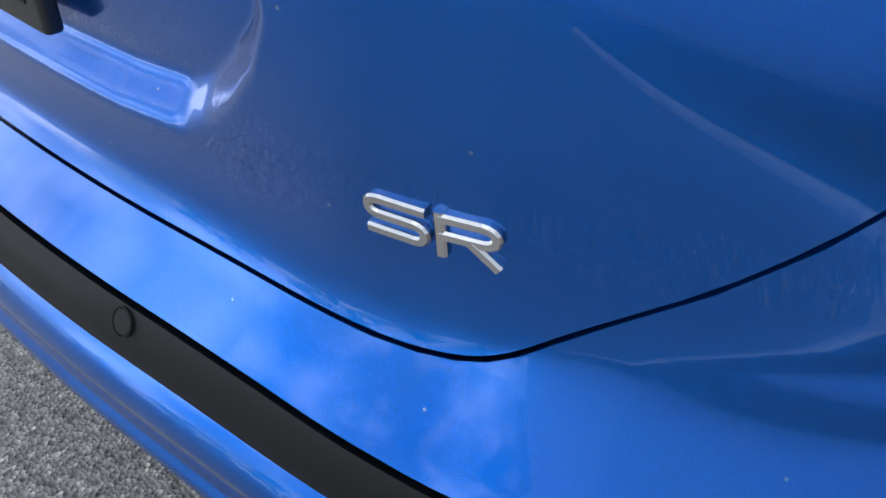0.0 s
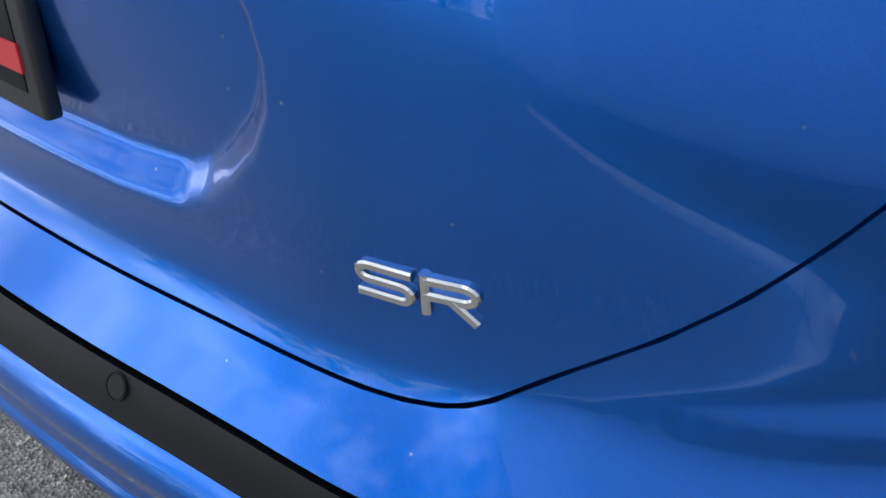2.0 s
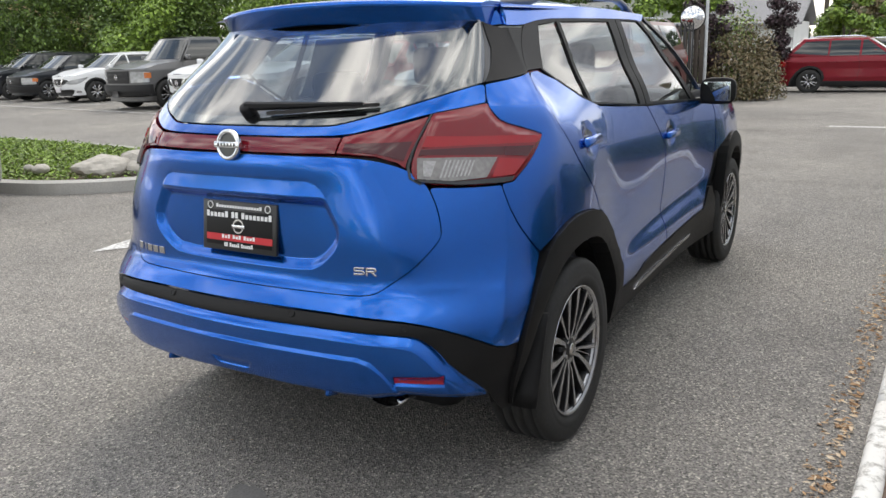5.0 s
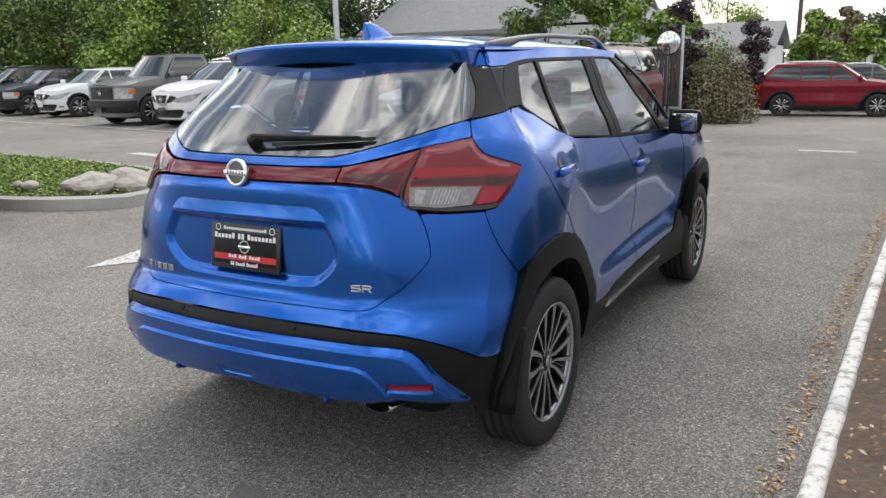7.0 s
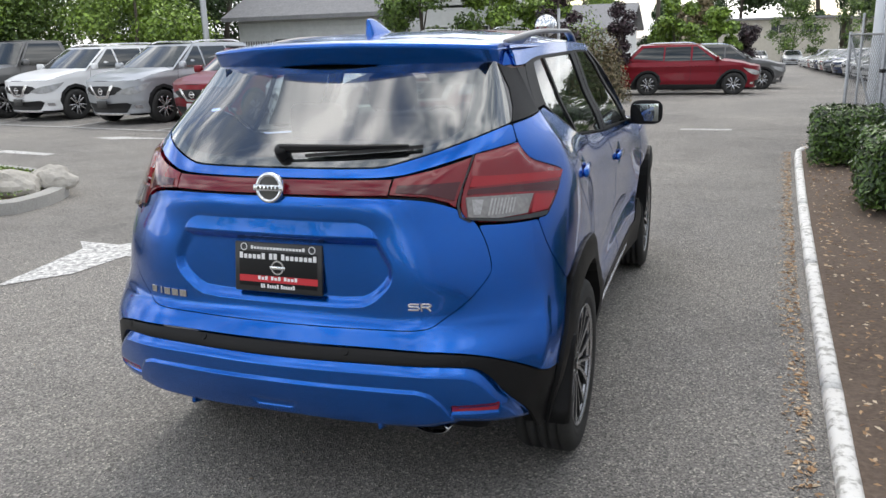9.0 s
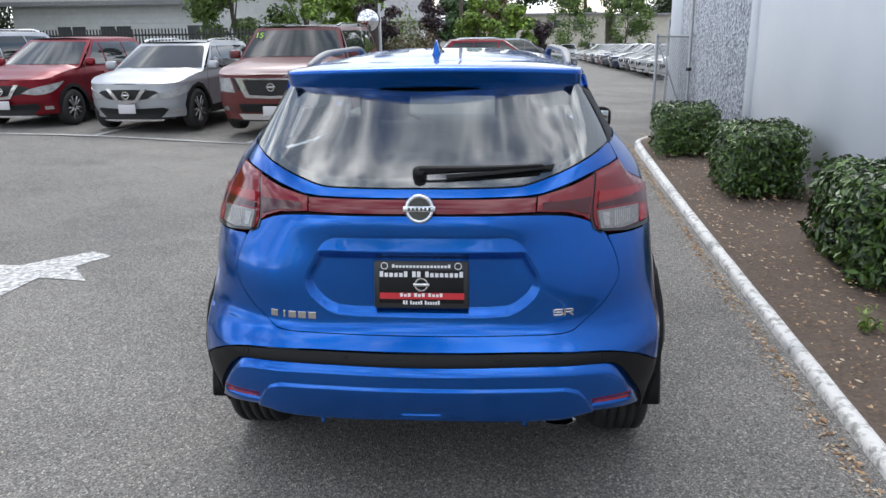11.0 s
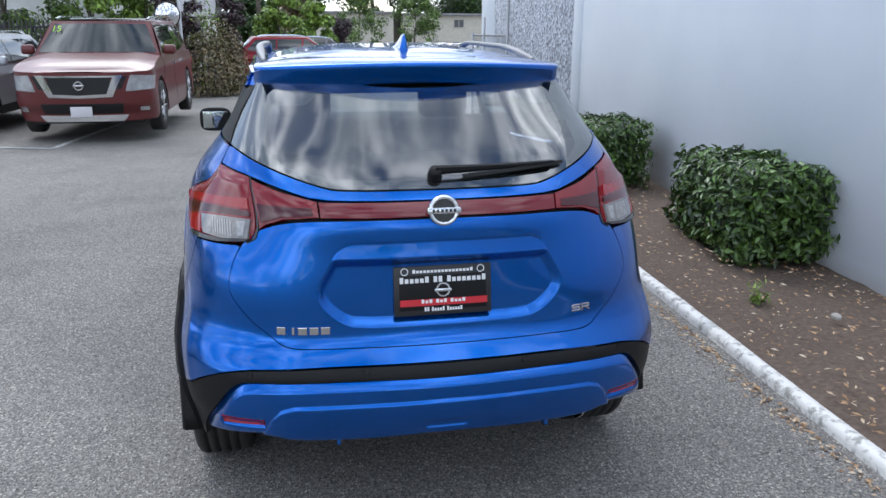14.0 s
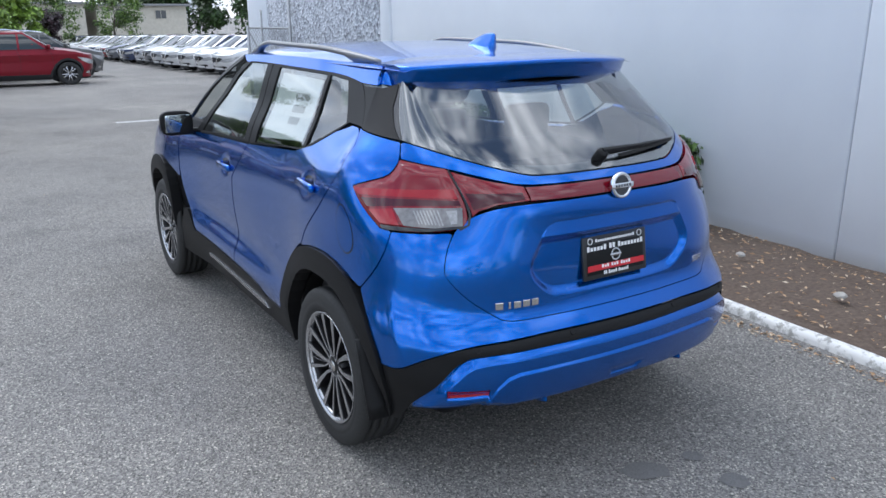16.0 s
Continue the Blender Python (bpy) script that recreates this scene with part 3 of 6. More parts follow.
pts = []
for _ in range(5200):
    y = rng.uniform(-4, 10)
    k = rng.uniform(.03, .97) ** 1.3
    pts.append((kerb_x(min(y, 9)) + .05 + (wall_x(y) - kerb_x(min(y, 9)) - .1) * k, y, .06 + .06 * math.sin(math.pi * k)))
flecks("bark_chips", pts[:4200], .016, CHIP, None, label="tan bark chips and dry leaves on the soil", category="bark chips")
pts = [(kerb_x(y) - .10 - abs(rng.normal(0, .05)), y, 0) for y in rng.uniform(-3, 9.3, 2400)]
flecks("leaf_litter", pts, .014, CHIP, None, label="dry tan leaves gathered along the kerb", category="leaves", seed=5)
pts = [(rng.uniform(-4, 1.6), rng.uniform(-1.6, 9), 0) for _ in range(160)]
flecks("litter", pts, .008, CHIP, None, label="small dry specks scattered on the asphalt", category="leaves", seed=6)
for x, y, r in ((2.72, -.35, .05), (2.3, .55, .04), (2.65, -.7, .035), (2.2, .2, .025), (2.9, .3, .03), (2.5, 1.4, .03)):
    bm = bmesh.new()
    bmesh.ops.create_icosphere(bm, subdivisions=2, radius=r)
    for w in bm.verts:
        w.co = w.co * (1 + .35 * noise.noise(w.co * 30 + Vector((x, y, 0)) * 9))
        w.co.z *= .6
    tagged(put("stone", bm, ROCK, at=pose(x, y, .105)), "small grey stone lying on the soil", "stone", "stones in the bed")

# ---- the building beside the drive ----
def wall_paint():
    m = material("white_wall_paint", (0.74, 0.77, 0.81), 0.6)
    a = ramp(m, noise_of(m, 0.8, 4), ((0.3, (0.72, 0.76, 0.82)), (0.7, (0.79, 0.83, 0.88))))
    sep = m.node_tree.nodes.new("ShaderNodeSeparateXYZ")
    link(m, coords(m), sep.inputs[0])
    splash = ramp(m, sep.outputs["Z"], ((0.02, (0.80, 0.77, 0.72)), (0.16, (1, 1, 1))))
    link(m, mixed(m, 1.0, a, splash, "MULTIPLY"), bsdf(m).inputs["Base Color"])
    bump(m, noise_of(m, 45, 4), 0.15, 0.002)
    return m


def pebbledash():
    m = material("exposed_aggregate", (0.5, 0.52, 0.56), 0.8)
    c = node(m, "ShaderNodeTexVoronoi", Scale=20.0)
    link(m, coords(m), c.inputs["Vector"])
    link(m, ramp(m, c.outputs["Color"], ((0.0, (0.16, 0.17, 0.20)), (0.35, (0.46, 0.49, 0.55)), (0.8, (0.74, 0.77, 0.83)))), bsdf(m).inputs["Base Color"])
    bump(m, c.outputs["Distance"], 1.0, 0.03)
    return m


WALL_PAINT, AGGREGATE = wall_paint(), pebbledash()
turn = math.degrees(math.atan(.06))
wall = tagged(new("wall_east"), "tall white painted panel wall of a building", "wall", kind="structure")
wall.matrix_basis = pose(3.06, 0, 0, 0, 0, -turn)
for a, b, mat, x, name in ((-12, -5.6, WALL_PAINT, 0, "wall_panel"), (-5.588, 1.10, WALL_PAINT, 0, "wall_panel"), (1.112, 8.30, WALL_PAINT, 0, "wall_panel"), (8.312, 8.62, WALL_PAINT, -.03, "wall_pilaster"), (8.62, 14.2, AGGREGATE, -.015, "aggregate_panel"), (14.2, 15.6, WALL_PAINT, -.03, "wall_pilaster")):
    put(name, cuboid((x, a, 0), (.3, b, 4.3), .006, 1), mat, wall)
put("wall_backing", cuboid((.02, -12, 0), (6, 15.5, 4.2)), material("joint_sealant", (0.30, 0.32, 0.36), 0.9), wall)

# ---- hedges, trees ----
def leaves(n, place, size, r, slim=.35):
    """n folded leaves; place gives the points and the ways that they face."""
    p, d = place(r, n)
    d = d + r.normal(0, .55, (n, 3))
    d /= np.linalg.norm(d, axis=1)[:, None]
    a = r.normal(0, 1, (n, 3))
    t = a - d * (a * d).sum(1)[:, None]
    t /= np.linalg.norm(t, axis=1)[:, None]
    b = np.cross(d, t)
    l = size * r.uniform(.6, 1.3, (n, 1))
    w = l * slim
    verts = np.stack([p - t * l * .5, p + b * w * .5 + d * w * .25, p + t * l * .5, p - b * w * .5 + d * w * .25], 1).reshape(-1, 3)
    k = np.arange(n)[:, None] * 4
    faces = np.concatenate([k + np.array([[0, 1, 2]]), k + np.array([[0, 2, 3]])])
    return verts, faces


def leaf_mesh(name, verts, faces):
    me = bpy.data.meshes.new(name)
    me.vertices.add(len(verts))
    me.vertices.foreach_set("co", np.ascontiguousarray(verts, dtype=np.float32).ravel())
    me.loops.add(len(faces) * 3)
    me.loops.foreach_set("vertex_index", np.ascontiguousarray(faces, dtype=np.int32).ravel())
    me.polygons.add(len(faces))
    me.polygons.foreach_set("loop_start", np.arange(len(faces), dtype=np.int32) * 3)
    me.update(calc_edges=True)
    return me


def lumps(p, k, seed):
    """A smooth, uneven swelling over a cloud of points."""
    q = p * k + seed
    return (np.sin(q[:, 0] * 1.7 + 1.3 * np.sin(q[:, 1])) + np.sin(q[:, 1] * 2.1 + 1.1 * np.sin(q[:, 2])) + np.sin(q[:, 2] * 1.9 + 1.7 * np.sin(q[:, 0]))) / 3


def hedge(x, y, rx, ry, h, seed, n, size=.066):
    r = np.random.RandomState(seed)
    ob = thing("hedge", "clipped rounded evergreen hedge in the bark bed", "hedge", pose(x, y, .07, 0, 0, -4), "clipped hedges beside the wall")

    def at(q, m):
        p = q.uniform(-1, 1, (m, 3))
        p = p / ((np.abs(p) ** 7).sum(1) ** (1 / 7))[:, None] * q.uniform(.64, 1.04, (m, 1))
        p *= 1 + .09 * lumps(p, 3.4, seed)[:, None] + .05 * lumps(p, 9.0, seed + 4)[:, None]
        d = np.sign(p) * np.abs(p) ** 3
        d = d / (np.linalg.norm(d, axis=1)[:, None] + 1e-6) + np.array([0, 0, .35])
        return p * np.array([rx, ry, h * .48]) + np.array([0, 0, h * .5]), d

    v_, f_ = leaves(n, at, size, r, .36)
    put("foliage", leaf_mesh("foliage", v_, f_), LEAF_HEDGE, ob, "glossy dark green leaves")
    # solid dark filler, coloured for the shade deep inside the hedge
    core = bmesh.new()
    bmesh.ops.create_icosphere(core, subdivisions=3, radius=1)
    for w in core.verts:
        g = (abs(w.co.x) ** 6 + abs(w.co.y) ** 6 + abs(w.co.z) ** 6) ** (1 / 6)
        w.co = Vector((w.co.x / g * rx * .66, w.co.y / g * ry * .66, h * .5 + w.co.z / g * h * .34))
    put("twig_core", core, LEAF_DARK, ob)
    for k in range(5):
        a = k * 1.257
        v2, f2 = lathe([(.018, 0), (.012, .25)], 8, "z")
        put("stem", outward("stem", v2, f2, True), BARK, ob, at=pose(.15 * math.cos(a), .15 * math.sin(a), -.02))
    return ob


hedge(2.68, 8.10, .38, .46, .63, 1, 7000)
hedge(2.82, 5.62, .375, .54, .67, 2, 9000)
hedge(2.89, 2.98, .385, .61, .68, 3, 9500, .076)
# small weed beside the bed
r_ = np.random.RandomState(5)
v, f = leaves(60, lambda q, m: (np.abs(q.normal(0, .05, (m, 3))) * np.array([[1, 1, 1]]), np.tile([[0, 0, 1.0]], (m, 1))), .06, r_, .3)
tagged(put("weed", leaf_mesh("weed", v, f), LEAF_LIGHT, at=pose(2.22, 1.75, .07)), "small bright green weed in the soil", "weed")


def tree(x, y, h, spread, mat, seed, n=2600, size=.20, low=.25, label="broad leafy green tree", cat="tree", cone=False, group="trees round the car park"):
    r = np.random.RandomState(seed)
    ob = thing("tree", label, cat, pose(x, y, ground_z(x, y)), group)
    rows = []
    for k in np.linspace(0, 1, 8):
        rad = .035 * h * (1 - .8 * k) * (1.25 if k == 0 else 1) * .55
        cx, cy = .05 * h * noise.noise(Vector((seed, k * 2, 0))), .05 * h * noise.noise(Vector((seed, k * 2, 9)))
        rows.append([(cx + rad * math.cos(a), cy + rad * math.sin(a), k * h * .8) for a in np.linspace(0, 2 * math.pi, 9)[:-1]])
    v_, f_ = sheet(rows, closed=True)
    put("trunk", outward("trunk", v_, f_, True), BARK, ob)
    clumps = []
    for k in range(26):
        z = low + (1 - low) * r.uniform(0, 1) ** (1.3 if cone else .8)
        reach = spread * ((1.02 - z) / (1 - low) if cone else math.sqrt(max(.05, 1 - ((z - low) / (1 - low) * 2 - .9) ** 2 * .8)))
        a, q = r.uniform(0, 6.283), r.uniform(.15, 1) ** .6
        clumps.append((reach * q * math.cos(a), reach * q * math.sin(a), z * h, max(spread * r.uniform(.22, .42), r.uniform(.22, .32))))
    for k in range(6):
        cx, cy, cz, _ = clumps[k]
        v2, f2 = sheet([[(cx * t + .03 * math.cos(a) * (1.2 - t), cy * t + .03 * math.sin(a) * (1.2 - t), cz * (.45 + .55 * t)) for a in np.linspace(0, 6.283, 6)[:-1]] for t in np.linspace(0, 1, 4)], closed=True)
        put("limb", outward("limb", v2, f2, True), BARK, ob)

    def at(q, m):
        c = np.array(clumps)[q.randint(len(clumps), size=m)]
        d = q.normal(0, 1, (m, 3))
        d /= np.linalg.norm(d, axis=1)[:, None]
        p = c[:, :3] + d * (c[:, 3:] * q.uniform(.35, 1.08, (m, 1))) * np.array([1, 1, .8])
        p[:, 2] = np.maximum(p[:, 2], .1)
        return p, d + np.array([0, 0, .5])

    v_, f_ = leaves(n, at, size, r, .6)
    put("crown", leaf_mesh("crown", v_, f_), mat, ob)
    return ob

car = thing("car", "blue metallic compact crossover parked on the asphalt", "car", pose(0.01, 0, 0))

# the tail
GATE = [(0, .687), (.24, .687), (.44, .688), (.50, .691), (.535, .698), (.565, .715), (.635, .766), (.685, .824), (.702, .856), (.697, .887), (.680, .937), (.652, .988), (.622, 1.020), (.575, 1.050), (.499, 1.074), (.386, 1.084), (.227, 1.086), (0, 1.086)]
tailgate = panel("tailgate", both(GATE), BLUE, car, res=.016, gap=.0004, edge=.022, along=((RECESS, (-.003, .002, .007, .012, .017, .022, .027, .031)), (BROW, (-.003, 0, .003, .006, .01))))
panel("tailgate_lip", both([(0, 1.138), (.228, 1.139), (.384, 1.141), (.463, 1.160), (.589, 1.194), (.70, 1.207), (.755, 1.214), (.757, 1.262), (.735, 1.266), (.65, 1.252), (.537, 1.224), (.42, 1.188), (.344, 1.168), (.30, 1.164), (0, 1.163)]), BLUE, car, res=.02, gap=.001, edge=.015, rounds=1)
panel("rear_window", both([(0, 1.166), (.30, 1.167), (.344, 1.171), (.42, 1.191), (.537, 1.227), (.65, 1.255), (.75, 1.270), (.775, 1.33), (.79, 1.40), (.775, 1.465), (0, 1.475)]), REAR_GLASS, car, res=.04, gap=.001, edge=.006, rounds=1)
# black glass border; its deep upper corners paint the spoiler's dark reflection
panel("window_band", both([(0, 1.166), (.30, 1.167), (.344, 1.171), (.42, 1.191), (.537, 1.227), (.65, 1.255), (.75, 1.268), (.835, 1.30), (.85, 1.40), (.81, 1.47), (0, 1.475)]), GLOSS_BLACK, car, res=.03, gap=.002, edge=.002, rounds=1, out=-.005, hole=both([(0, 1.195), (.30, 1.196), (.45, 1.222), (.54, 1.27), (.575, 1.40), (.52, 1.395), (.44, 1.395), (.40, 1.40), (.355, 1.435), (0, 1.44)]))
panel("garnish", both([(0, 1.092), (.378, 1.092), (.378, 1.134), (0, 1.133)]), LAMP_GARNISH, car, "dark red full-width garnish", res=.03, gap=.001, out=.004, edge=.02, rounds=0, dome=.004)
for s in (1, -1):
    inner = panel("inner_tail_lamp", [(.382, 1.093), (.499, 1.082), (.560, 1.062), (.583, 1.046), (.587, 1.11), (.586, 1.184), (.485, 1.156), (.382, 1.136)], LAMP_RED, car, "red inner tail lamp", side=s, res=.02, gap=.0015, out=.004, rounds=0, dome=.005, edge=.02)
    panel("lamp_band", [(.40, 1.097), (.50, 1.088), (.575, 1.066), (.578, 1.118), (.40, 1.117)], LAMP_DEEP, inner, side=s, res=.025, gap=.001, out=.0095, rounds=0, edge=.001)
    lamp = panel("tail_lamp", [(.757, 1.210), (.772, 1.182), (.80, 1.153), (.875, 1.131), (.986, 1.104), (.943, 1.034), (.892, .987), (.85, .985), (.72, .990), (.63, 1.004), (.606, 1.022), (.595, 1.05), (.592, 1.11), (.594, 1.190), (.70, 1.204)], LAMP_RED, car, "wrap-around red and clear tail lamp", side=s, res=.016, gap=.0005, out=.004, rounds=1, dome=.010, rim=.03, edge=.025)
    panel("lamp_band", [(.604, 1.128), (.72, 1.118), (.965, 1.101), (.945, 1.082), (.72, 1.094), (.604, 1.098)], LAMP_BRIGHT, lamp, "bright red light band", side=s, res=.02, gap=0, out=.0148, rounds=0, edge=.001)
    panel("lamp_band", [(.604, 1.092), (.72, 1.088), (.935, 1.074), (.915, 1.048), (.78, 1.062), (.604, 1.078)], LAMP_DEEP, lamp, side=s, res=.02, gap=0, out=.0148, rounds=0, edge=.001)
    panel("clear_lens", [(.603, 1.070), (.70, 1.063), (.800, 1.054), (.790, 1.004), (.70, 1.002), (.618, 1.014)], LAMP_CLEAR, lamp, "clear reversing lens", side=s, res=.02, gap=0, out=.0150, rounds=0, edge=.001)
    for k in range(8):
        a = .668 + .0095 * k
        panel("lens_rib", [(a, 1.060 - (a - .66) * .11), (a + .0045, 1.059 - (a - .66) * .11), (a + .0045, 1.012), (a, 1.012)], LAMP_RIB, lamp, side=s, res=.02, gap=0, out=.0165, rounds=0, edge=.0015)
    panel("lens_block", [(.618, 1.062), (.648, 1.058), (.648, 1.017), (.630, 1.020)], LAMP_RIB, lamp, side=s, res=.02, gap=0, out=.0165, rounds=0, edge=.0015)
    panel("lamp_corner", [(.806, 1.052), (.912, 1.040), (.882, 1.003), (.806, 1.003)], LAMP_BRIGHT, lamp, side=s, res=.02, gap=0, out=.0150, rounds=0, edge=.001)
    panel("lamp_base", [(.612, 1.014), (.70, 1.001), (.86, .999), (.885, .999), (.882, .988), (.85, .986), (.72, .991), (.63, 1.005)], GLOSS_BLACK, lamp, side=s, res=.02, gap=0, out=.0135, rounds=0, edge=.001)
    panel("lamp_seal", [(.588, 1.19), (.592, 1.19), (.589, 1.11), (.592, 1.05), (.604, 1.02), (.632, 1.003), (.628, 1.0), (.598, 1.018), (.586, 1.05), (.584, 1.11)], GLOSS_BLACK, lamp, side=s, res=.02, gap=0, out=.003, rounds=0, edge=.01)

# the rear bumper
def shifted(points, d):
    p = np.asarray(points, float)
    t = np.gradient(p, axis=0)
    n = np.stack([t[:, 1], -t[:, 0]], 1) / np.linalg.norm(t, axis=1)[:, None]
    return [(float(a), float(b)) for a, b in p + n * d]


UPPER = [(0, .645), (.25, .644), (.43, .642), (.59, .634), (.67, .620), (.74, .600), (.84, .565), (.94, .523), (1.008, .522), (1.018, .58), (1.045, .69), (1.063, .757), (.924, .888), (.853, .980), (.72, .985), (.672, .990)] + [(max(0.0, a), b) for a, b in shifted(GATE[:12], .0022)][::-1]
bumper = panel("rear_bumper", both(UPPER), BLUE, car, res=.016, gap=.0, edge=.02, rounds=1)
STRIP = [(0, .600), (.25, .600), (.516, .597), (.62, .590), (.66, .580), (.71, .546), (.77, .485), (.90, .387), (.925, .345), (.955, .29), (1.03, .29), (1.0, .40), (1.006, .517), (.94, .518), (.84, .560), (.74, .595), (.67, .615), (.59, .629), (.43, .637), (.25, .639), (0, .640)]
panel("bumper_strip", both(STRIP), BLACK_TRIM, bumper, "black textured plastic bumper strip", res=.02, gap=.0, out=-.003, edge=.02, rounds=1)
LOWER = [(0, .372), (.30, .360), (.50, .368), (.56, .386), (.62, .384), (.75, .368), (.905, .358), (.897, .383), (.765, .484), (.710, .546), (.665, .582), (.62, .598), (.515, .607), (.25, .611), (0, .612)]
LOWER_FULL = chaikin(both(LOWER), 1)
panel("lower_bumper", both(LOWER), BLUE, bumper, "blue lower bumper with a stepped valance", res=.014, gap=.0, out=-.014, dome=.030, rim=.042, edge=.03, rounds=1, along=((LOWER_FULL, (.006, .013, .021, .029, .036, .042)), (VALANCE, (-.003, .001, .005, .009, .012)), (PAD, (0, .005, .01)), (POCKET, (0, .006, .012)), ([(-a, b) for a, b in POCKET], (0, .006, .012))))
for s in (1, -1):
    panel("bumper_reflector", [(.580, .446), (.737, .442), (.737, .468), (.580, .466)], REFLECTOR_RED, bumper, "red bumper reflector", side=s, res=.02, gap=0, out=.020, rounds=0, edge=.006)
    for u in (.255, .614):
        v, f = lathe([(0, .0), (.0088, .0), (.0090, -.0010), (.0096, -.0010), (.0098, .0002), (.0104, .0002), (.0106, -.003)], 28, "z")
        put("parking_sensor", outward("parking_sensor", v, f), BLACK_TRIM, bumper, at=on_skin(s * u, (.629 if u < .5 else .614), -.0025))
    fin_bm = cuboid((-.007, -.012, -.034), (.007, .04, .040), .006)
    put("valance_fin", fin_bm, BLUE, bumper, at=pose(s * .345, .090, .398, -18))
v, f = lathe([(.030, 0), (.034, .002), (.034, .10), (.028, .10), (.027, .01), (.030, 0)], 32, "y")
put("exhaust_tip", outward("exhaust_tip", [(x * 1.75, y, z * .62) for x, y, z in v], f, True), CHROME, car, "chrome oval exhaust tip", at=pose(.47, .195, .332, -6))
v, f = lathe([(.02, .05), (.025, .08), (.025, .7)], 20, "y")
put("exhaust_pipe", outward("exhaust_pipe", v, f, True), BLACK_TRIM, car, at=pose(.47, .22, .332))

# flanks
ARCH = [(1.012, .50), (1.024, .58), (1.052, .69), (1.115, .775), (1.24, .820), (1.40, .815), (1.58, .768), (1.73, .668), (1.80, .56), (1.845, .39)]
WELL = [(.985, .30), (1.03, .44), (1.075, .58), (1.14, .67), (1.22, .713), (1.33, .726), (1.47, .705), (1.61, .63), (1.69, .51), (1.735, .38), (1.76, .27)]
FRONT = 2.62
for s in (1, -1):
    panel("quarter_panel", [(.856, .982), (.926, .892), (1.066, .762), (1.115, .779), (1.24, .825), (1.40, .820), (1.545, .782), (1.49, .862), (1.382, .962), (1.285, 1.065), (1.15, 1.158), (1.085, 1.235), (1.165, 1.290), (.90, 1.274), (.762, 1.264), (.762, 1.212), (.778, 1.186), (.805, 1.158), (.877, 1.136), (.994, 1.108), (.951, 1.034), (.90, .984)], BLUE, car, side=s, res=.018, gap=-.0004, edge=.02, rounds=1)
    flare = panel("rear_arch_trim", ARCH + WELL[::-1], BLACK_TRIM, car, "black plastic wheel arch trim", side=s, res=.03, gap=.0, out=.012, dome=.008, edge=.05, rounds=1)
    panel("c_pillar_trim", [(.765, 1.272), (.90, 1.279), (1.175, 1.294), (1.425, 1.437), (1.20, 1.438), (.95, 1.437), (.80, 1.455), (.835, 1.375), (.81, 1.32)], BLACK_TRIM, car, "black C-pillar trim", side=s, res=.03, gap=.001, edge=.015, rounds=0, out=-.002)
    panel("roof_side", [(1.03, 1.446), (1.08, 1.444), (1.20, 1.443), (1.43, 1.443), (1.50, 1.453), (1.58, 1.463), (1.70, 1.470), (2.30, 1.475), (2.64, 1.474), (2.72, 1.462), (2.8, 1.50), (2.2, 1.52), (1.5, 1.515), (1.03, 1.508)], BLUE, car, side=s, res=.03, gap=.0005, edge=.01, rounds=1)
    door = panel("rear_door", [(1.552, .786), (1.50, .862), (1.392, .962), (1.295, 1.065), (1.16, 1.158), (1.095, 1.235), (1.175, 1.288), (1.40, 1.293), (1.685, 1.148), (2.0, 1.120), (2.345, 1.095), (2.43, 1.0), (2.545, .90), (2.565, .76), (2.555, .55), (2.55, .44), (2.20, .425), (2.10, .385), (1.86, .393), (1.815, .56), (1.745, .672), (1.60, .772)], BLUE, car, side=s, res=.017, gap=.0005, edge=.02, rounds=1)
    panel("door_frame", [(1.18, 1.296), (1.40, 1.300), (1.688, 1.155), (2.345, 1.102), (2.345, 1.484), (1.60, 1.479), (1.51, 1.464), (1.435, 1.440)], BLACK_TRIM, door, side=s, res=.03, gap=.0005, edge=.01, rounds=0, out=-.002, hole=[(1.425, 1.296), (1.692, 1.164), (2.27, 1.112), (2.25, 1.463), (1.70, 1.459), (1.555, 1.446)])
    panel("door_window", [(1.425, 1.296), (1.692, 1.164), (2.27, 1.112), (2.25, 1.463), (1.70, 1.459), (1.555, 1.446)], SIDE_GLASS, door, side=s, res=.05, gap=-.002, edge=.003, rounds=0, out=-.008)
    panel("window_divider", [(1.675, 1.165), (1.70, 1.160), (1.725, 1.460), (1.70, 1.460)], BLACK_TRIM, door, side=s, res=.03, gap=0, edge=.008, rounds=0, out=-.001)
    front = panel("front_door", [(2.355, 1.093), (2.44, 1.0), (2.555, .90), (2.575, .76), (2.565, .55), (2.56, .44), (3.26, .46), (3.40, .60), (3.47, .75), (3.49, .95), (3.46, 1.04), (3.20, 1.056)], BLUE, car, side=s, res=.021, gap=.0005, edge=.02, rounds=1)
    panel("door_frame", [(2.352, 1.102), (3.22, 1.062), (3.06, 1.20), (2.85, 1.40), (2.70, 1.484), (2.352, 1.486)], BLACK_TRIM, front, side=s, res=.03, gap=.0005, edge=.01, rounds=0, out=-.002, hole=[(2.42, 1.112), (3.12, 1.073), (3.00, 1.20), (2.79, 1.40), (2.67, 1.466), (2.42, 1.470)])
    panel("door_window", [(2.42, 1.112), (3.12, 1.073), (3.00, 1.20), (2.79, 1.40), (2.67, 1.466), (2.42, 1.470)], SIDE_GLASS, front, side=s, res=.05, gap=-.002, edge=.003, rounds=0, out=-.008)
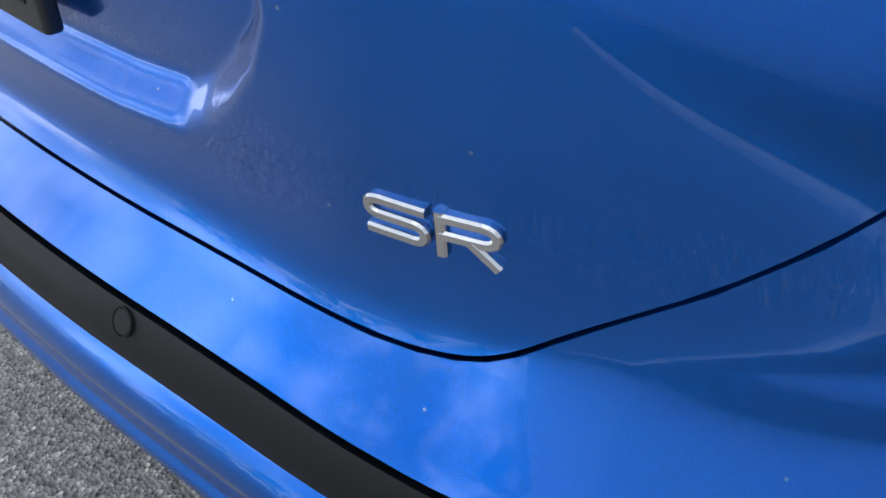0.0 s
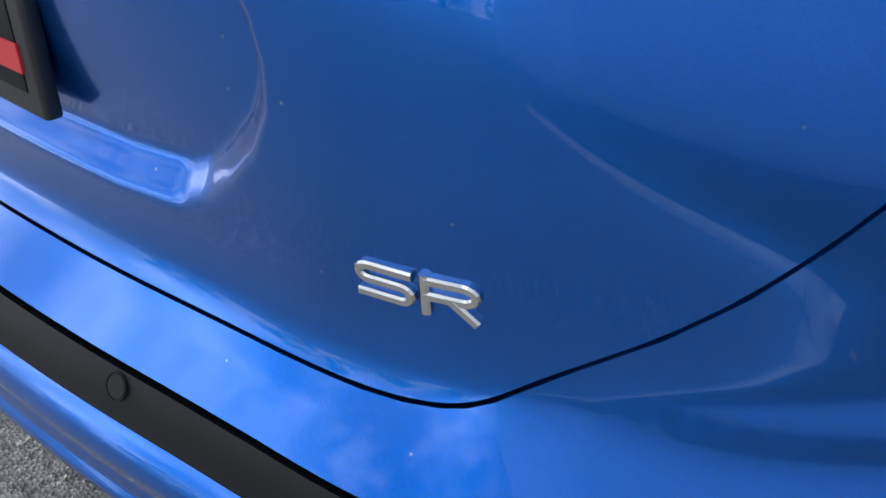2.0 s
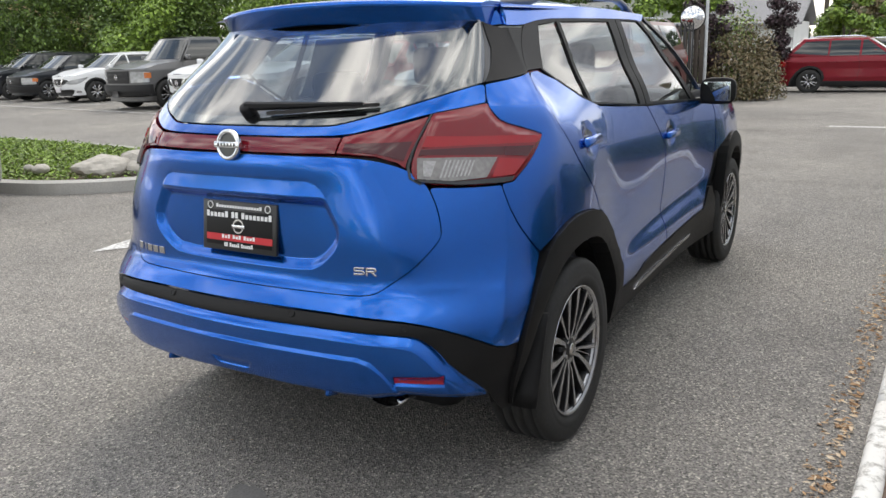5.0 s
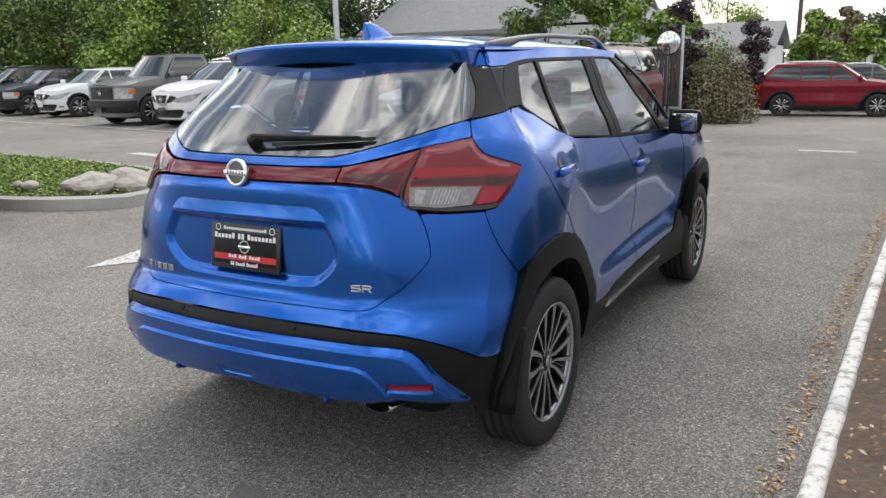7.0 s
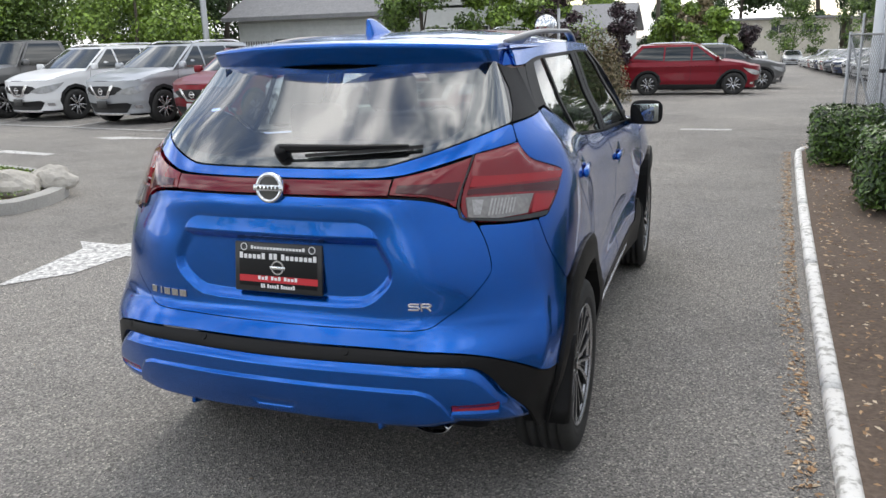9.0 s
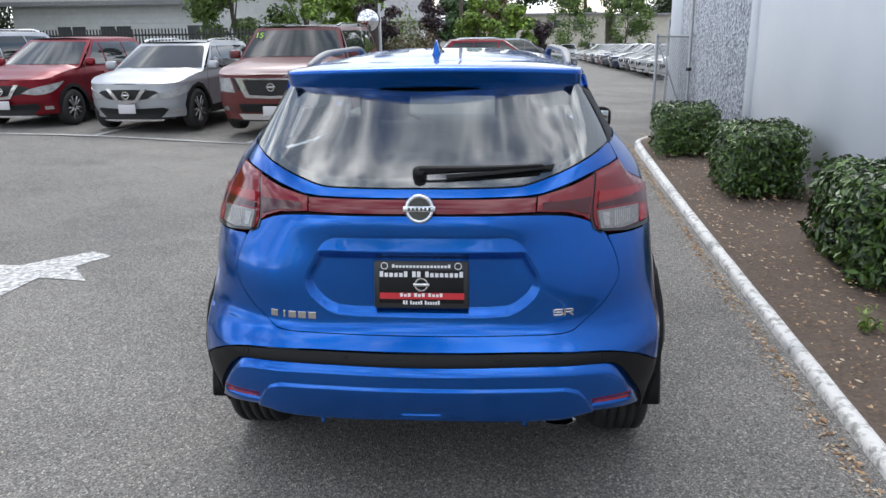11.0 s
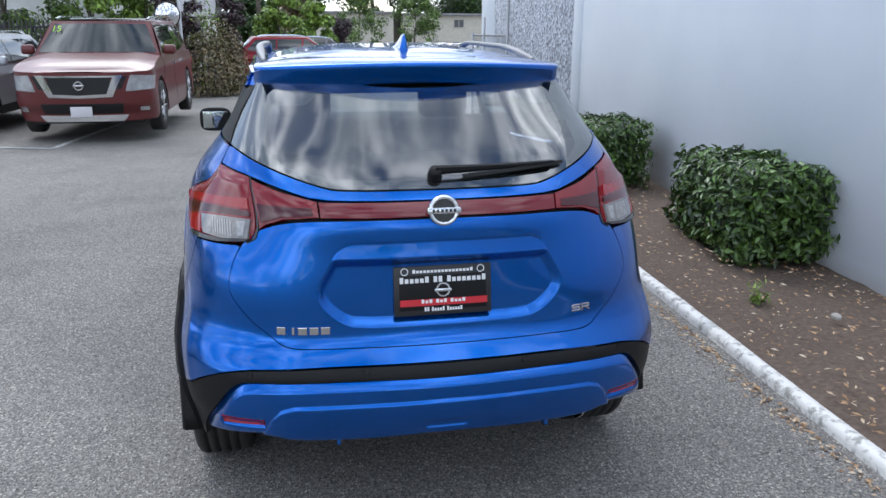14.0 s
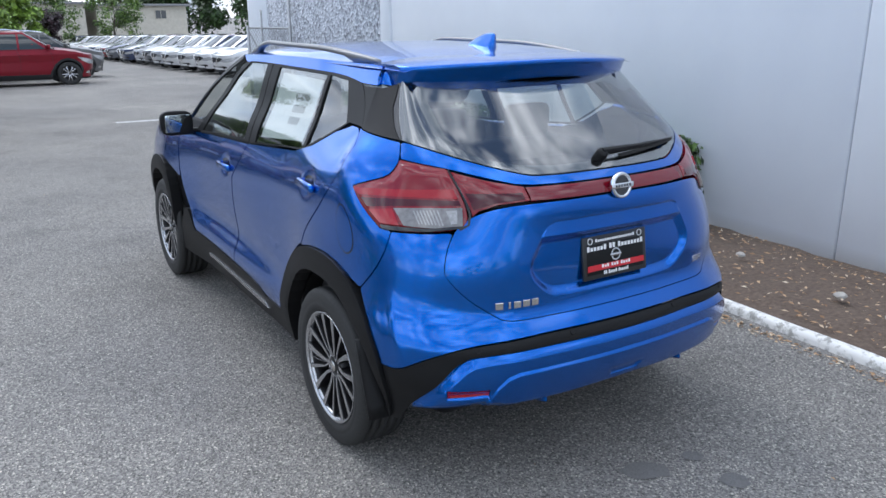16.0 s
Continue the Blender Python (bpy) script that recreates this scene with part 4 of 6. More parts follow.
    panel("fender", [(3.50, .955), (3.485, .75), (3.60, .78), (3.80, .825), (3.96, .825), (4.16, .775), (4.33, .68), (4.40, .55), (4.75, .55), (4.75, .80), (4.6, .93), (4.3, 1.0), (3.9, 1.05), (3.47, 1.055)], BLUE, car, side=s, res=.04, gap=.001, edge=.02, rounds=1)
    panel("front_arch_trim", [(u + FRONT + .005, v) for u, v in ARCH + WELL[::-1]], BLACK_TRIM, car, "black plastic wheel arch trim", side=s, res=.03, gap=.0, out=.012, dome=.008, edge=.05, rounds=1)
    sill = panel("sill_trim", [(1.78, .26), (1.858, .388), (2.095, .380), (2.195, .420), (3.26, .452), (3.40, .56), (3.44, .56), (3.60, .26)], BLACK_TRIM, car, "black plastic sill trim", side=s, res=.04, gap=.001, out=.004, edge=.02, rounds=0)
    panel("sill_insert", [(2.10, .318), (2.13, .345), (3.05, .365), (3.05, .345)], ALLOY, sill, "satin silver sill insert", side=s, res=.04, gap=0, out=.012, edge=.006, rounds=0)
    for parent_door, (gu, gv) in zip((door, front), GRIPS):
        # flat black patch paints the shade in the handle's scoop
        panel("handle_recess", [(gu + .052 * math.cos(q * math.pi / 8), gv + .010 + .026 * math.sin(q * math.pi / 8)) for q in range(16)], GLOSS_BLACK, parent_door, "black patch for the shade in the hollow behind the handle", side=s, res=.02, gap=0, out=.001, edge=.002, rounds=0)
        grip = cuboid((-.098, -.018, .002), (.098, .016, .024), .011, 3)
        for w in grip.verts:
            w.co.z -= 1.4 * w.co.x ** 2
        put("door_handle", grip, BLUE, parent_door, at=on_skin(s * gu, gv - .006, .019))
    # the door mirror
    shell = bmesh.new()
    bmesh.ops.create_uvsphere(shell, u_segments=24, v_segments=14, radius=1)
    for w in shell.verts:
        c = w.co
        e = Vector([math.copysign(abs(c[k]) ** .55, c[k]) for k in range(3)])
        w.co = Vector((e.x * .092, (e.y * .080 if e.y > 0 else e.y * .014), e.z * .070))
    for f_ in shell.faces:
        f_.smooth = True
    mirror = put("door_mirror", shell, BLACK_TRIM, front, "black door mirror", at=pose(s * .880, 2.80, 1.103, 0, 0, s * 3))
    glass = cuboid((-.072, -.0185, -.050), (.072, -.0135, .050), .002)
    put("mirror_glass", glass, MIRROR, mirror, "mirror glass set in a black rim", at=pose(0, 0, 0, 5, 0, -s * 9))
    put("mirror_arm", cuboid((-.07, -.02, -.016), (.05, .03, .016), .008), BLACK_TRIM, mirror, at=pose(-s * .085, .02, -.052))
panel("fuel_flap_seam", [(1.13 + .0625 * math.cos(k * math.pi / 12), .947 + .0875 * math.sin(k * math.pi / 12)) for k in range(24)], GLOSS_BLACK, car, side=-1, res=.02, gap=0, out=.0006, edge=.003, rounds=0)
panel("fuel_flap", [(1.13 + .058 * math.cos(k * math.pi / 12), .947 + .082 * math.sin(k * math.pi / 12)) for k in range(24)], BLUE, car, side=-1, res=.02, gap=0, out=.0016, edge=.003, rounds=0)

# roof, bonnet, windscreen
def roof_z(x, y):
    top = np.interp(y, [.62, .8, 1.0, 1.6, 2.1, 2.45], [1.540, 1.560, 1.572, 1.578, 1.562, 1.532])
    edge = np.interp(y, [.62, .8, 2.1, 2.45], [1.498, 1.503, 1.508, 1.49])
    return top - (top - edge) * min(abs(x) / .60, 1) ** 3


roof_rows = [[(x * (.59 if y > 1 else .565 + .025 * (y - .62) / .38), y, roof_z(x * .60, y)) for x in np.linspace(-1, 1, 25)] for y in np.linspace(.66, 2.42, 30)]
v, f = sheet(roof_rows)
roof = put("roof", mesh_from("roof", v, f), BLUE, car)
v, f = sheet([[(x * (.57 + .13 * k), 2.42 + .80 * k, roof_z(x * .6, 2.42) * (1 - k) + k * (1.075 - .03 * x * x) + .04 * math.sin(math.pi * k)) for x in np.linspace(-1, 1, 15)] for k in np.linspace(0, 1, 10)])
put("windscreen", mesh_from("windscreen", v, f), SIDE_GLASS, car)
for s in (1, -1):
    v, f = sheet([[(s * ((.57 + .13 * k) + d), 2.40 + .84 * k, 1.492 * (1 - k) + k * 1.05 + .04 * math.sin(math.pi * k) + h) for d, h in ((-.022, .004), (.008, .006), (.022, -.02))] for k in np.linspace(0, 1, 10)], flip=s > 0)
    put("a_pillar", mesh_from("a_pillar", v, f), BLACK_TRIM, car)
v, f = sheet([[(x * (.76 - .16 * k * k), 3.20 + .95 * k, 1.075 - .03 * k - .20 * k ** 3 - (.05 + .02 * k) * abs(x) ** 4) for x in np.linspace(-1, 1, 17)] for k in np.linspace(0, 1, 14)])
put("bonnet", mesh_from("bonnet", v, f), BLUE, car)
put("front_bumper", panel_mesh("front_bumper", [(4.40, .25), (5.5, .25), (5.5, .95), (4.75, .93), (4.75, .55), (4.42, .55)], res=.06, rounds=0), BLUE, car)
put("front_bumper", panel_mesh("front_bumper", [(-4.40, .25), (-5.5, .25), (-5.5, .95), (-4.75, .93), (-4.75, .55), (-4.42, .55)], res=.06, rounds=0), BLUE, car)

# roof spoiler
rows = []
for x in np.sin(np.linspace(-1, 1, 41) * math.pi / 2) * .562:
    a = abs(x) / .55
    y0, zt = .500 + .172 * min(a, 1.05) ** 2.4, 1.540 - .020 * a * a
    pinch = max(0.0, (abs(x) - .530) / .035)
    zb = zt - .076 - .010 * min(a, 1)
    y0 += .035 * pinch ** 2
    zr = roof_z(x, y0 + .20)
    rows.append([(x, y0 + .34, zr - .03), (x, y0 + .24, zr + .002), (x, y0 + .13, .5 * (zr + zt) + .004), (x, y0 + .045, zt + .001), (x, y0 + .014, zt - .004), (x, y0 + .003, zt - .009), (x, y0 + .010, zt - .022), (x, y0 + .036, zb + .012), (x, y0 + .044, zb + .002), (x, y0 + .06, zb), (x, y0 + .13, zb + .008), (x, y0 + .24, zb + .014)])
v, f = sheet([row[:9] for row in rows])
f += [tuple(range(9)), tuple(range(len(v) - 9, len(v)))]
spoiler = put("roof_spoiler", outward("roof_spoiler", v, f, True), BLUE, car)
for pf in spoiler.data.polygons:
    pf.use_smooth = len(pf.vertices) == 4
v, f = sheet([[(row[8][0] * .99, row[8][1] - .004, row[8][2] - .001), (row[9][0] * .985, row[9][1] + .05, row[9][2] + .002), row[10], row[11], (row[11][0], row[11][1] + .03, row[11][2] + .05)] for row in rows])
put("spoiler_underside", mesh_from("spoiler_underside", v, f), BLACK_TRIM, spoiler, "black underside of the spoiler")
for s in (1, -1):
    v0 = np.linspace(1.447, 1.506, 7)
    fore = skin(np.full(7, 1.10), v0) - normal_of(S, np.full(7, 1.10), v0) * .0025
    rows = []
    for k in np.linspace(0, 1, 9):
        e = k * k * (3 - 2 * k)
        row = [(s * (.545 + (p[0] - .006 - .545) * k ** 1.4), .735 + (p[1] - .735) * k, (1.440 + (z - 1.447) * 1.15) * (1 - e) + z * e) for p, z in zip(fore, v0)]
        row.append((s * (.525 + .015 * k), row[-1][1], roof_z(.54, row[-1][1]) - .004))
        rows.append(row)
    v, f = sheet(rows, flip=s < 0)
    put("spoiler_cheek", mesh_from("spoiler_cheek", v, f), BLUE, car)
# shark fin
rows = []
for k in np.linspace(0, 1, 14):
    y, h = .905 + .17 * k, .012 + .060 * max(0.0, 1 - k) ** .7 * (1 - .25 * (1 - k) ** 6)
    w = .030 * (1 - .35 * (1 - k)) * (1 if k < .99 else .3)
    zb = roof_z(0, y) - .003
    rows.append([(-w, y, zb), (-w * .75, y, zb + .008), (-.0045, y - .012 * (1 - k), zb + h * .9), (0, y - .014 * (1 - k), zb + h), (.0045, y - .012 * (1 - k), zb + h * .9), (w * .75, y, zb + .008), (w, y, zb)])
v, f = sheet(rows)
f.append(tuple(range(7)))
put("roof_aerial", outward("roof_aerial", v, f, True), BLUE, car, "blue shark-fin roof aerial")
for s in (1, -1):
    rows = []
    for k in np.linspace(0, 1, 41):
        y = .93 + 1.47 * k
        rise = math.sin(math.pi / 2 * min(1, k / .42)) * math.sin(math.pi / 2 * min(1, (1 - k) / .20))
        x = s * (.530 + .026 * math.sin(math.pi * min(k * 1.15, 1)))
        base = roof_z(x, y)
        top = base + .008 + .046 * rise
        foot = max(0.0, 1 - k / .17, 1 - (1 - k) / .10)
        under = base - .006 if foot > 0 else top - .020
        if 0 < foot < .25:
            under = (base - .006) * foot * 4 + (top - .020) * (1 - foot * 4)
        w = .017 * (.45 + .55 * min(1, k / .2, (1 - k) / .1))
        rows.append([(x - w, y, under), (x - w, y, top - .007), (x - w * .6, y, top), (x + w * .6, y, top), (x + w, y, top - .007), (x + w, y, under)])
    v, f = sheet(rows, closed=True)
    f += [tuple(range(6)), tuple(range(len(v) - 6, len(v)))]
    put("roof_rail", outward("roof_rail", v, f, True), RAIL, car, "satin grey roof rail arched over the roof edge")

# rear wiper
p = [on_skin(-.008 + .40 * k, 1.200 + .012 * k, .026 - .006 * k).translation for k in np.linspace(0, 1, 12)]
rows = [[(q.x, q.y, q.z - w), (q.x, q.y - .010, q.z - w * .3), (q.x, q.y - .010, q.z + w * .6), (q.x, q.y, q.z + w)] for q, w in zip(p, np.linspace(.015, .005, 12))]
v, f = sheet(rows, closed=True)
f += [(0, 1, 2, 3), tuple(range(len(v) - 4, len(v)))]
wiper = put("rear_wiper", outward("rear_wiper", v, f), BLACK_TRIM, car, "black rear wiper")
p = [on_skin(.08 + .35 * k, 1.193 + .022 * k, .010).translation for k in np.linspace(0, 1, 12)]
rows = [[(q.x, q.y + .006, q.z - .004), (q.x, q.y - .008, q.z - .006), (q.x, q.y - .008, q.z + .006), (q.x, q.y + .006, q.z + .004)] for q in p]
v, f = sheet(rows, closed=True)
put("wiper_blade", outward("wiper_blade", v, f), RUBBER, wiper)
v, f = lathe([(0, .034), (.018, .033), (.022, .026), (.024, 0)], 24, "z")
put("wiper_pivot", outward("wiper_pivot", v, f, True), BLACK_TRIM, wiper, at=on_skin(-.008, 1.198))

# badges: a plain ring and bar, plain blocks, and the trim letters
badge = thing("ring_badge", "", "")
badge.parent = car
badge.matrix_basis = pose(0, .112, 1.113, 82)
rings = [(.0345, -.004), (.0345, .004), (.037, .008), (.043, .009), (.0465, .006), (.048, 0), (.048, -.006)]
v, f = lathe(rings, 56, "z")
put("ring", outward("ring", v, f, True), CHROME, badge)
put("bar", cuboid((-.052, -.0092, 0), (.052, .0092, .011), .002), CHROME, badge)
for k in range(6):
    put("print_bar", cuboid((-.037 + .0132 * k, -.0048, .0108), (-.029 + .0132 * k, .0048, .0114)), GLOSS_BLACK, badge)
v, f = lathe([(0, .001), (.036, .001)], 40, "z")
put("ring_back", outward("ring_back", v, f), GLOSS_BLACK, badge)
for k in range(5):
    w = .0135 if k != 1 else .0035
    put("badge_block", outward("badge_block", *ribbon([(-w, 0), (w, 0)], .024, .0035)), SATIN, car, at=on_skin(-.538 + .041 * k - (.008 if k > 1 else 0) , .742, 0))
def arc_of(cx, cy, rx, ry, a0, a1, n=9):
    return [(cx + rx * math.cos(radians(a)), cy + ry * math.sin(radians(a))) for a in np.linspace(a0, a1, n)]


LETTER_S = [(.0185, .0105)] + arc_of(-.0105, .0054, .0066, .0051, 90, 270) + arc_of(.0105, -.0051, .0066, .0054, 90, -90) + [(-.0185, -.0105)]
LETTER_R = ([(-.0150, .0145), (-.0150, -.0145)], [(-.0150, .0105)] + arc_of(.0085, .0050, .0075, .0055, 90, -90) + [(-.0150, -.0005)], [(.0015, -.001), (.0165, -.0145)])
put("badge_letter", outward("badge_letter", *ribbon([(x * .9, y * .86) for x, y in LETTER_S], .0058, .0032)), SATIN, car, "chrome letter S", at=on_skin(.4745, .759, 0))
put("badge_letter", outward("badge_letter", *joined([ribbon([(x * .9, y * .86) for x, y in q], .0058, .0032 + .0002 * k) for k, q in enumerate(LETTER_R)])), SATIN, car, "chrome letter R", at=on_skin(.5150, .759, 0))

# dealer plate in a black frame
plate = thing("dealer_plate", "black dealer plate in a black frame", "")
plate.parent = car
plate.matrix_basis = pose(0, .123, .854, 90 - 8)
put("plate_frame", cuboid((-.157, -.080, -.010), (.157, .080, .004), .004), BLACK_PLATE, plate)
put("plate_insert", cuboid((-.140, -.062, .0035), (.140, .050, .0050), .0005), BLACK_TRIM, plate)


def print_bar(x0, x1, y0, y1, mat, h=.0058):
    put("print_bar", cuboid((x0, y0, .004), (x1, y1, h), 0), mat, plate)


def bar_row(x0, x1, y0, y1, word_lengths, mat, h=.0058):
    """Short upright bars in groups, standing for a line of print."""
    cells = sum(word_lengths) + .7 * (len(word_lengths) - 1)
    w, x = (x1 - x0) / cells, x0
    for length in word_lengths:
        for k in range(length):
            tall = 1.0 if k in (0, length - 1) else .72
            print_bar(x + .14 * w, x + .86 * w, y0, y0 + (y1 - y0) * tall, mat, h)
            x += w
        x += .7 * w


bar_row(-.098, .098, .057, .068, (17,), WHITE_PRINT)
bar_row(-.140, .140, .026, .045, (6, 2, 8), WHITE_PRINT)
print_bar(-.138, .142, -.048, -.027, RED_PRINT)
bar_row(-.072, .072, -.040, -.028, (3, 3, 4), WHITE_PRINT, .0064)
bar_row(-.062, .062, -.066, -.053, (2, 5, 6), WHITE_PRINT)
for x in (-.122, .122):
    v, f = lathe([(.0095, .0045), (.0095, .006), (.012, .006), (.012, .0045)], 24, "z")
    put("plate_ring", outward("plate_ring", v, f), WHITE_PRINT, plate, at=pose(x, .063, 0))
v, f = lathe([(.018, .005), (.018, .0068), (.023, .0068), (.023, .005)], 36, "z")
put("plate_ring", outward("plate_ring", v, f), CHROME, plate, at=pose(0, .001, 0))
put("print_bar", cuboid((-.027, -.005, .005), (.027, .005, .0075), .0008), CHROME, plate)

# wheels
tread = [(.230, -.086), (.243, -.098), (.275, -.104), (.305, -.102), (.320, -.093), (.327, -.080)]
for g in (-.056, -.019, .019, .056):
    tread += [(.3285, g - .0065), (.3165, g - .0050), (.3165, g + .0050), (.3285, g + .0065)]
tread += [(.327, .080), (.320, .093), (.305, .102), (.275, .104), (.266, .1035), (.264, .1045), (.243, .099), (.230, .088)]


def wheel_at(name, m, flip):
    w = thing(name, "", "")
    w.parent = car
    w.matrix_basis = m @ pose(0, 0, 0, 0, 0, 180 if flip else 0)
    v, f = lathe(tread, 72)
    put("tyre", outward("tyre", v, f, True), RUBBER, w, "black road tyre with grooved tread")
    v, f = lathe([(.10, -.06), (.19, -.075), (.215, -.08), (.211, .02), (.210, .066), (.216, .078)], 72)
    put("rim_barrel", outward("rim_barrel", v, f, True), DARK_ALLOY, w, "black rim barrel")
    v, f = lathe([(.215, .074), (.2165, .082), (.222, .087), (.229, .090), (.2325, .096), (.2300, .0985), (.2255, .0960), (.220, .0900)], 72)
    put("rim", outward("rim", v, f, True), ALLOY, w, "machined alloy rim lip")
    v, f = lathe([(0, .015), (.16, .012), (.20, .012)], 48)
    put("brake_disc", outward("brake_disc", v, f), DARK_ALLOY, w)
    v, f = lathe([(0, .079), (.024, .078), (.028, .074), (.060, .070), (.068, .060), (.068, .02)], 40)
    put("hub", outward("hub", v, f, True), DARK_ALLOY, w)
    v, f = lathe([(0, .0815), (.020, .081), (.024, .076)], 28)
    put("hub_cap", outward("hub_cap", v, f, True), SATIN, w)
    # five sectors: two broad blades that kink near the hub, and a narrow one between the pairs
    for k in range(5):
        for knee_a, end_a, wide, name_ in ((-17, -11.5, .0125, "spoke"), (17, 11.5, .0125, "spoke"), (36, 36, .0085, "narrow_spoke"), (29, 26, .0035, "fine_spoke")):
            a0, a1, a2 = radians(72 * k + knee_a * .35), radians(72 * k + knee_a), radians(72 * k + end_a)
            line_ = [Vector((0, math.cos(a), math.sin(a))) * r for a, r in ((a0, .036), (a1, .082), (a2 * .5 + a1 * .5, .15), (a2, .2195))]
            rows = []
            for i, (q, share, xf) in enumerate(zip(line_, (.55, .62, .85, 1.15), (.072, .078, .085, .090))):
                if name_ == "fine_spoke":
                    xf -= .014
                t = (line_[min(i + 1, 3)] - line_[max(i - 1, 0)]).normalized()
                n, hw = Vector((0, -t.z, t.y)), wide * share
                rows.append([q + n * (hw + .003) + Vector((.03, 0, 0)), q + n * hw + Vector((xf - .003, 0, 0)), q + n * (hw - .0015) + Vector((xf, 0, 0)), q - n * (hw - .0015) + Vector((xf, 0, 0)), q - n * hw + Vector((xf - .003, 0, 0)), q - n * (hw + .003) + Vector((.03, 0, 0))])
            v, f = sheet(rows)
            f += [tuple(range(6)), tuple(range(18, 24))]
            me = outward(name_, v, f)
            put(name_, me, ALLOY, w)
            me.materials.append(DARK_ALLOY)
            for pf in me.polygons:
                pf.material_index = 0 if abs(pf.normal.x) > .8 else 1
    for k in range(5):
        v, f = lathe([(0, .076), (.007, .075), (.008, .060)], 10)
        put("wheel_nut", outward("wheel_nut", v, f), CHROME, w, at=pose(0, .042 * math.cos(k * 1.2566 + .63), .042 * math.sin(k * 1.2566 + .63)))
    return w


for x, y, s in ((.752, .84, 1), (-.752, .84, -1), (.752, 3.46, 1), (-.752, 3.46, -1)):
    wheel_at("wheel", pose(x, y, .328, 20 * s * (1 if y < 2 else 2)), s < 0)
    if y < 2:
        flap = []
        for q in np.linspace(0, 1, 7):
            z, yy = .285 + .285 * q, .418 + .080 * q
            xo, xi = .872 + .006 * q, .715 + .125 * q ** 1.4
            flap.append([(s * xi, yy + .006, z), (s * (xi + .008), yy - .002, z), (s * (xo - .012), yy + .004, z), (s * xo, yy + .018, z), (s * (xo - .004), yy + .030, z), (s * xi, yy + .018, z)])
        v, f = sheet(flap, closed=True)
        f += [tuple(range(6)), tuple(range(len(v) - 6, len(v)))]
        put("mud_flap", outward("mud_flap", v, f, True), BLACK_TRIM, car, "black rubber mud flap")
    v, f = sheet([[(s * x0, y + .40 * math.cos(a) * (1 if math.sin(a) > 0 else 1), .33 + .40 * math.sin(a)) for a in np.linspace(-.02, math.pi + .02, 25)] for x0 in (.80, .45)])
    put("wheel_liner", mesh_from("wheel_liner", v, f), BLACK_TRIM, car)
    put("wheel_liner", cuboid((s * .45 - .01, y - .38, .34), (s * .45 + .01, y + .38, .72)), BLACK_TRIM, car)

# floor pan, cabin
put("underbody", cuboid((-.62, .36, .24), (.62, 4.0, .40), .05), BLACK_TRIM, car)
# unseen tray added under the tail to darken the asphalt behind the car
put("rear_tray", cuboid((-.50, .17, .375), (.50, .50, .43), .02), BLACK_TRIM, car)
put("cabin_floor", cuboid((-.70, .30, .44), (.70, 3.2, .50)), CABIN, car)
put("boot_wall", cuboid((-.52, .28, .50), (.52, .32, 1.02)), CABIN, car)
put("parcel_shelf", cuboid((-.55, .35, 1.02), (.55, 1.05, 1.04), .01), CABIN, car)
put("dashboard", cuboid((-.66, 2.72, .60), (.66, 3.16, 1.10), .05), CABIN, car)
v, f = sheet([[(x * .55, y, roof_z(x * .55, y) - .045) for x in np.linspace(-1, 1, 9)] for y in np.linspace(.72, 2.40, 9)], flip=True)
put("headliner", mesh_from("headliner", v, f), HEADLINER, car)
for s in (1, -1):
    put("side_lining", cuboid((s * .70 - .02, .6, .45), (s * .70 + .025, 3.1, 1.095), .01), CABIN, car)
for x, y in ((.36, 2.05), (-.36, 2.05)):
    seat = put("front_seat", cuboid((x - .25, y - .10, .55), (x + .25, y + .10, 1.17), .05, 3), CABIN, car)
    put("headrest", cuboid((x - .13, y - .14, 1.19), (x + .13, y - .04, 1.38), .04, 3), CABIN, seat)
    put("seat_cushion", cuboid((x - .25, y + .05, .52), (x + .25, y + .60, .68), .05, 3), CABIN, seat)
bench = put("rear_bench", cuboid((-.62, 1.12, .52), (.62, 1.30, 1.12), .05, 3), CABIN, car)
for x in (-.38, 0, .38):
    put("headrest", cuboid((x - .12, 1.10, 1.13), (x + .12, 1.19, 1.29 if x else 1.23), .035, 3), CABIN, bench)
v, f = lathe([(.165, -.012), (.18, 0), (.165, .012), (.155, 0), (.165, -.012)], 32, "y")
put("steering_wheel", outward("steering_wheel", v, f, True), CABIN, car, at=pose(-.36, 2.68, .99, -25))
put("inner_mirror", cuboid((-.11, 2.50, 1.40), (.11, 2.53, 1.46), .01), GLOSS_BLACK, car)
# printed sheet inside the left rear door window
label = panel("window_sheet", [(1.76, 1.185), (2.24, 1.145), (2.215, 1.445), (1.765, 1.438)], PAPER, car, "white printed sheet behind the rear door glass", side=-1, res=.05, gap=0, out=-.016, rounds=0, edge=.001)
for k in range(3):
    panel("print_bar", [(1.84 + .02 * k, 1.34 - .05 * k), (1.99, 1.335 - .05 * k), (1.99, 1.365 - .05 * k), (1.84 + .02 * k, 1.37 - .05 * k)], HEADLINER, label, side=-1, res=.05, gap=0, out=-.013, rounds=0, edge=.001)

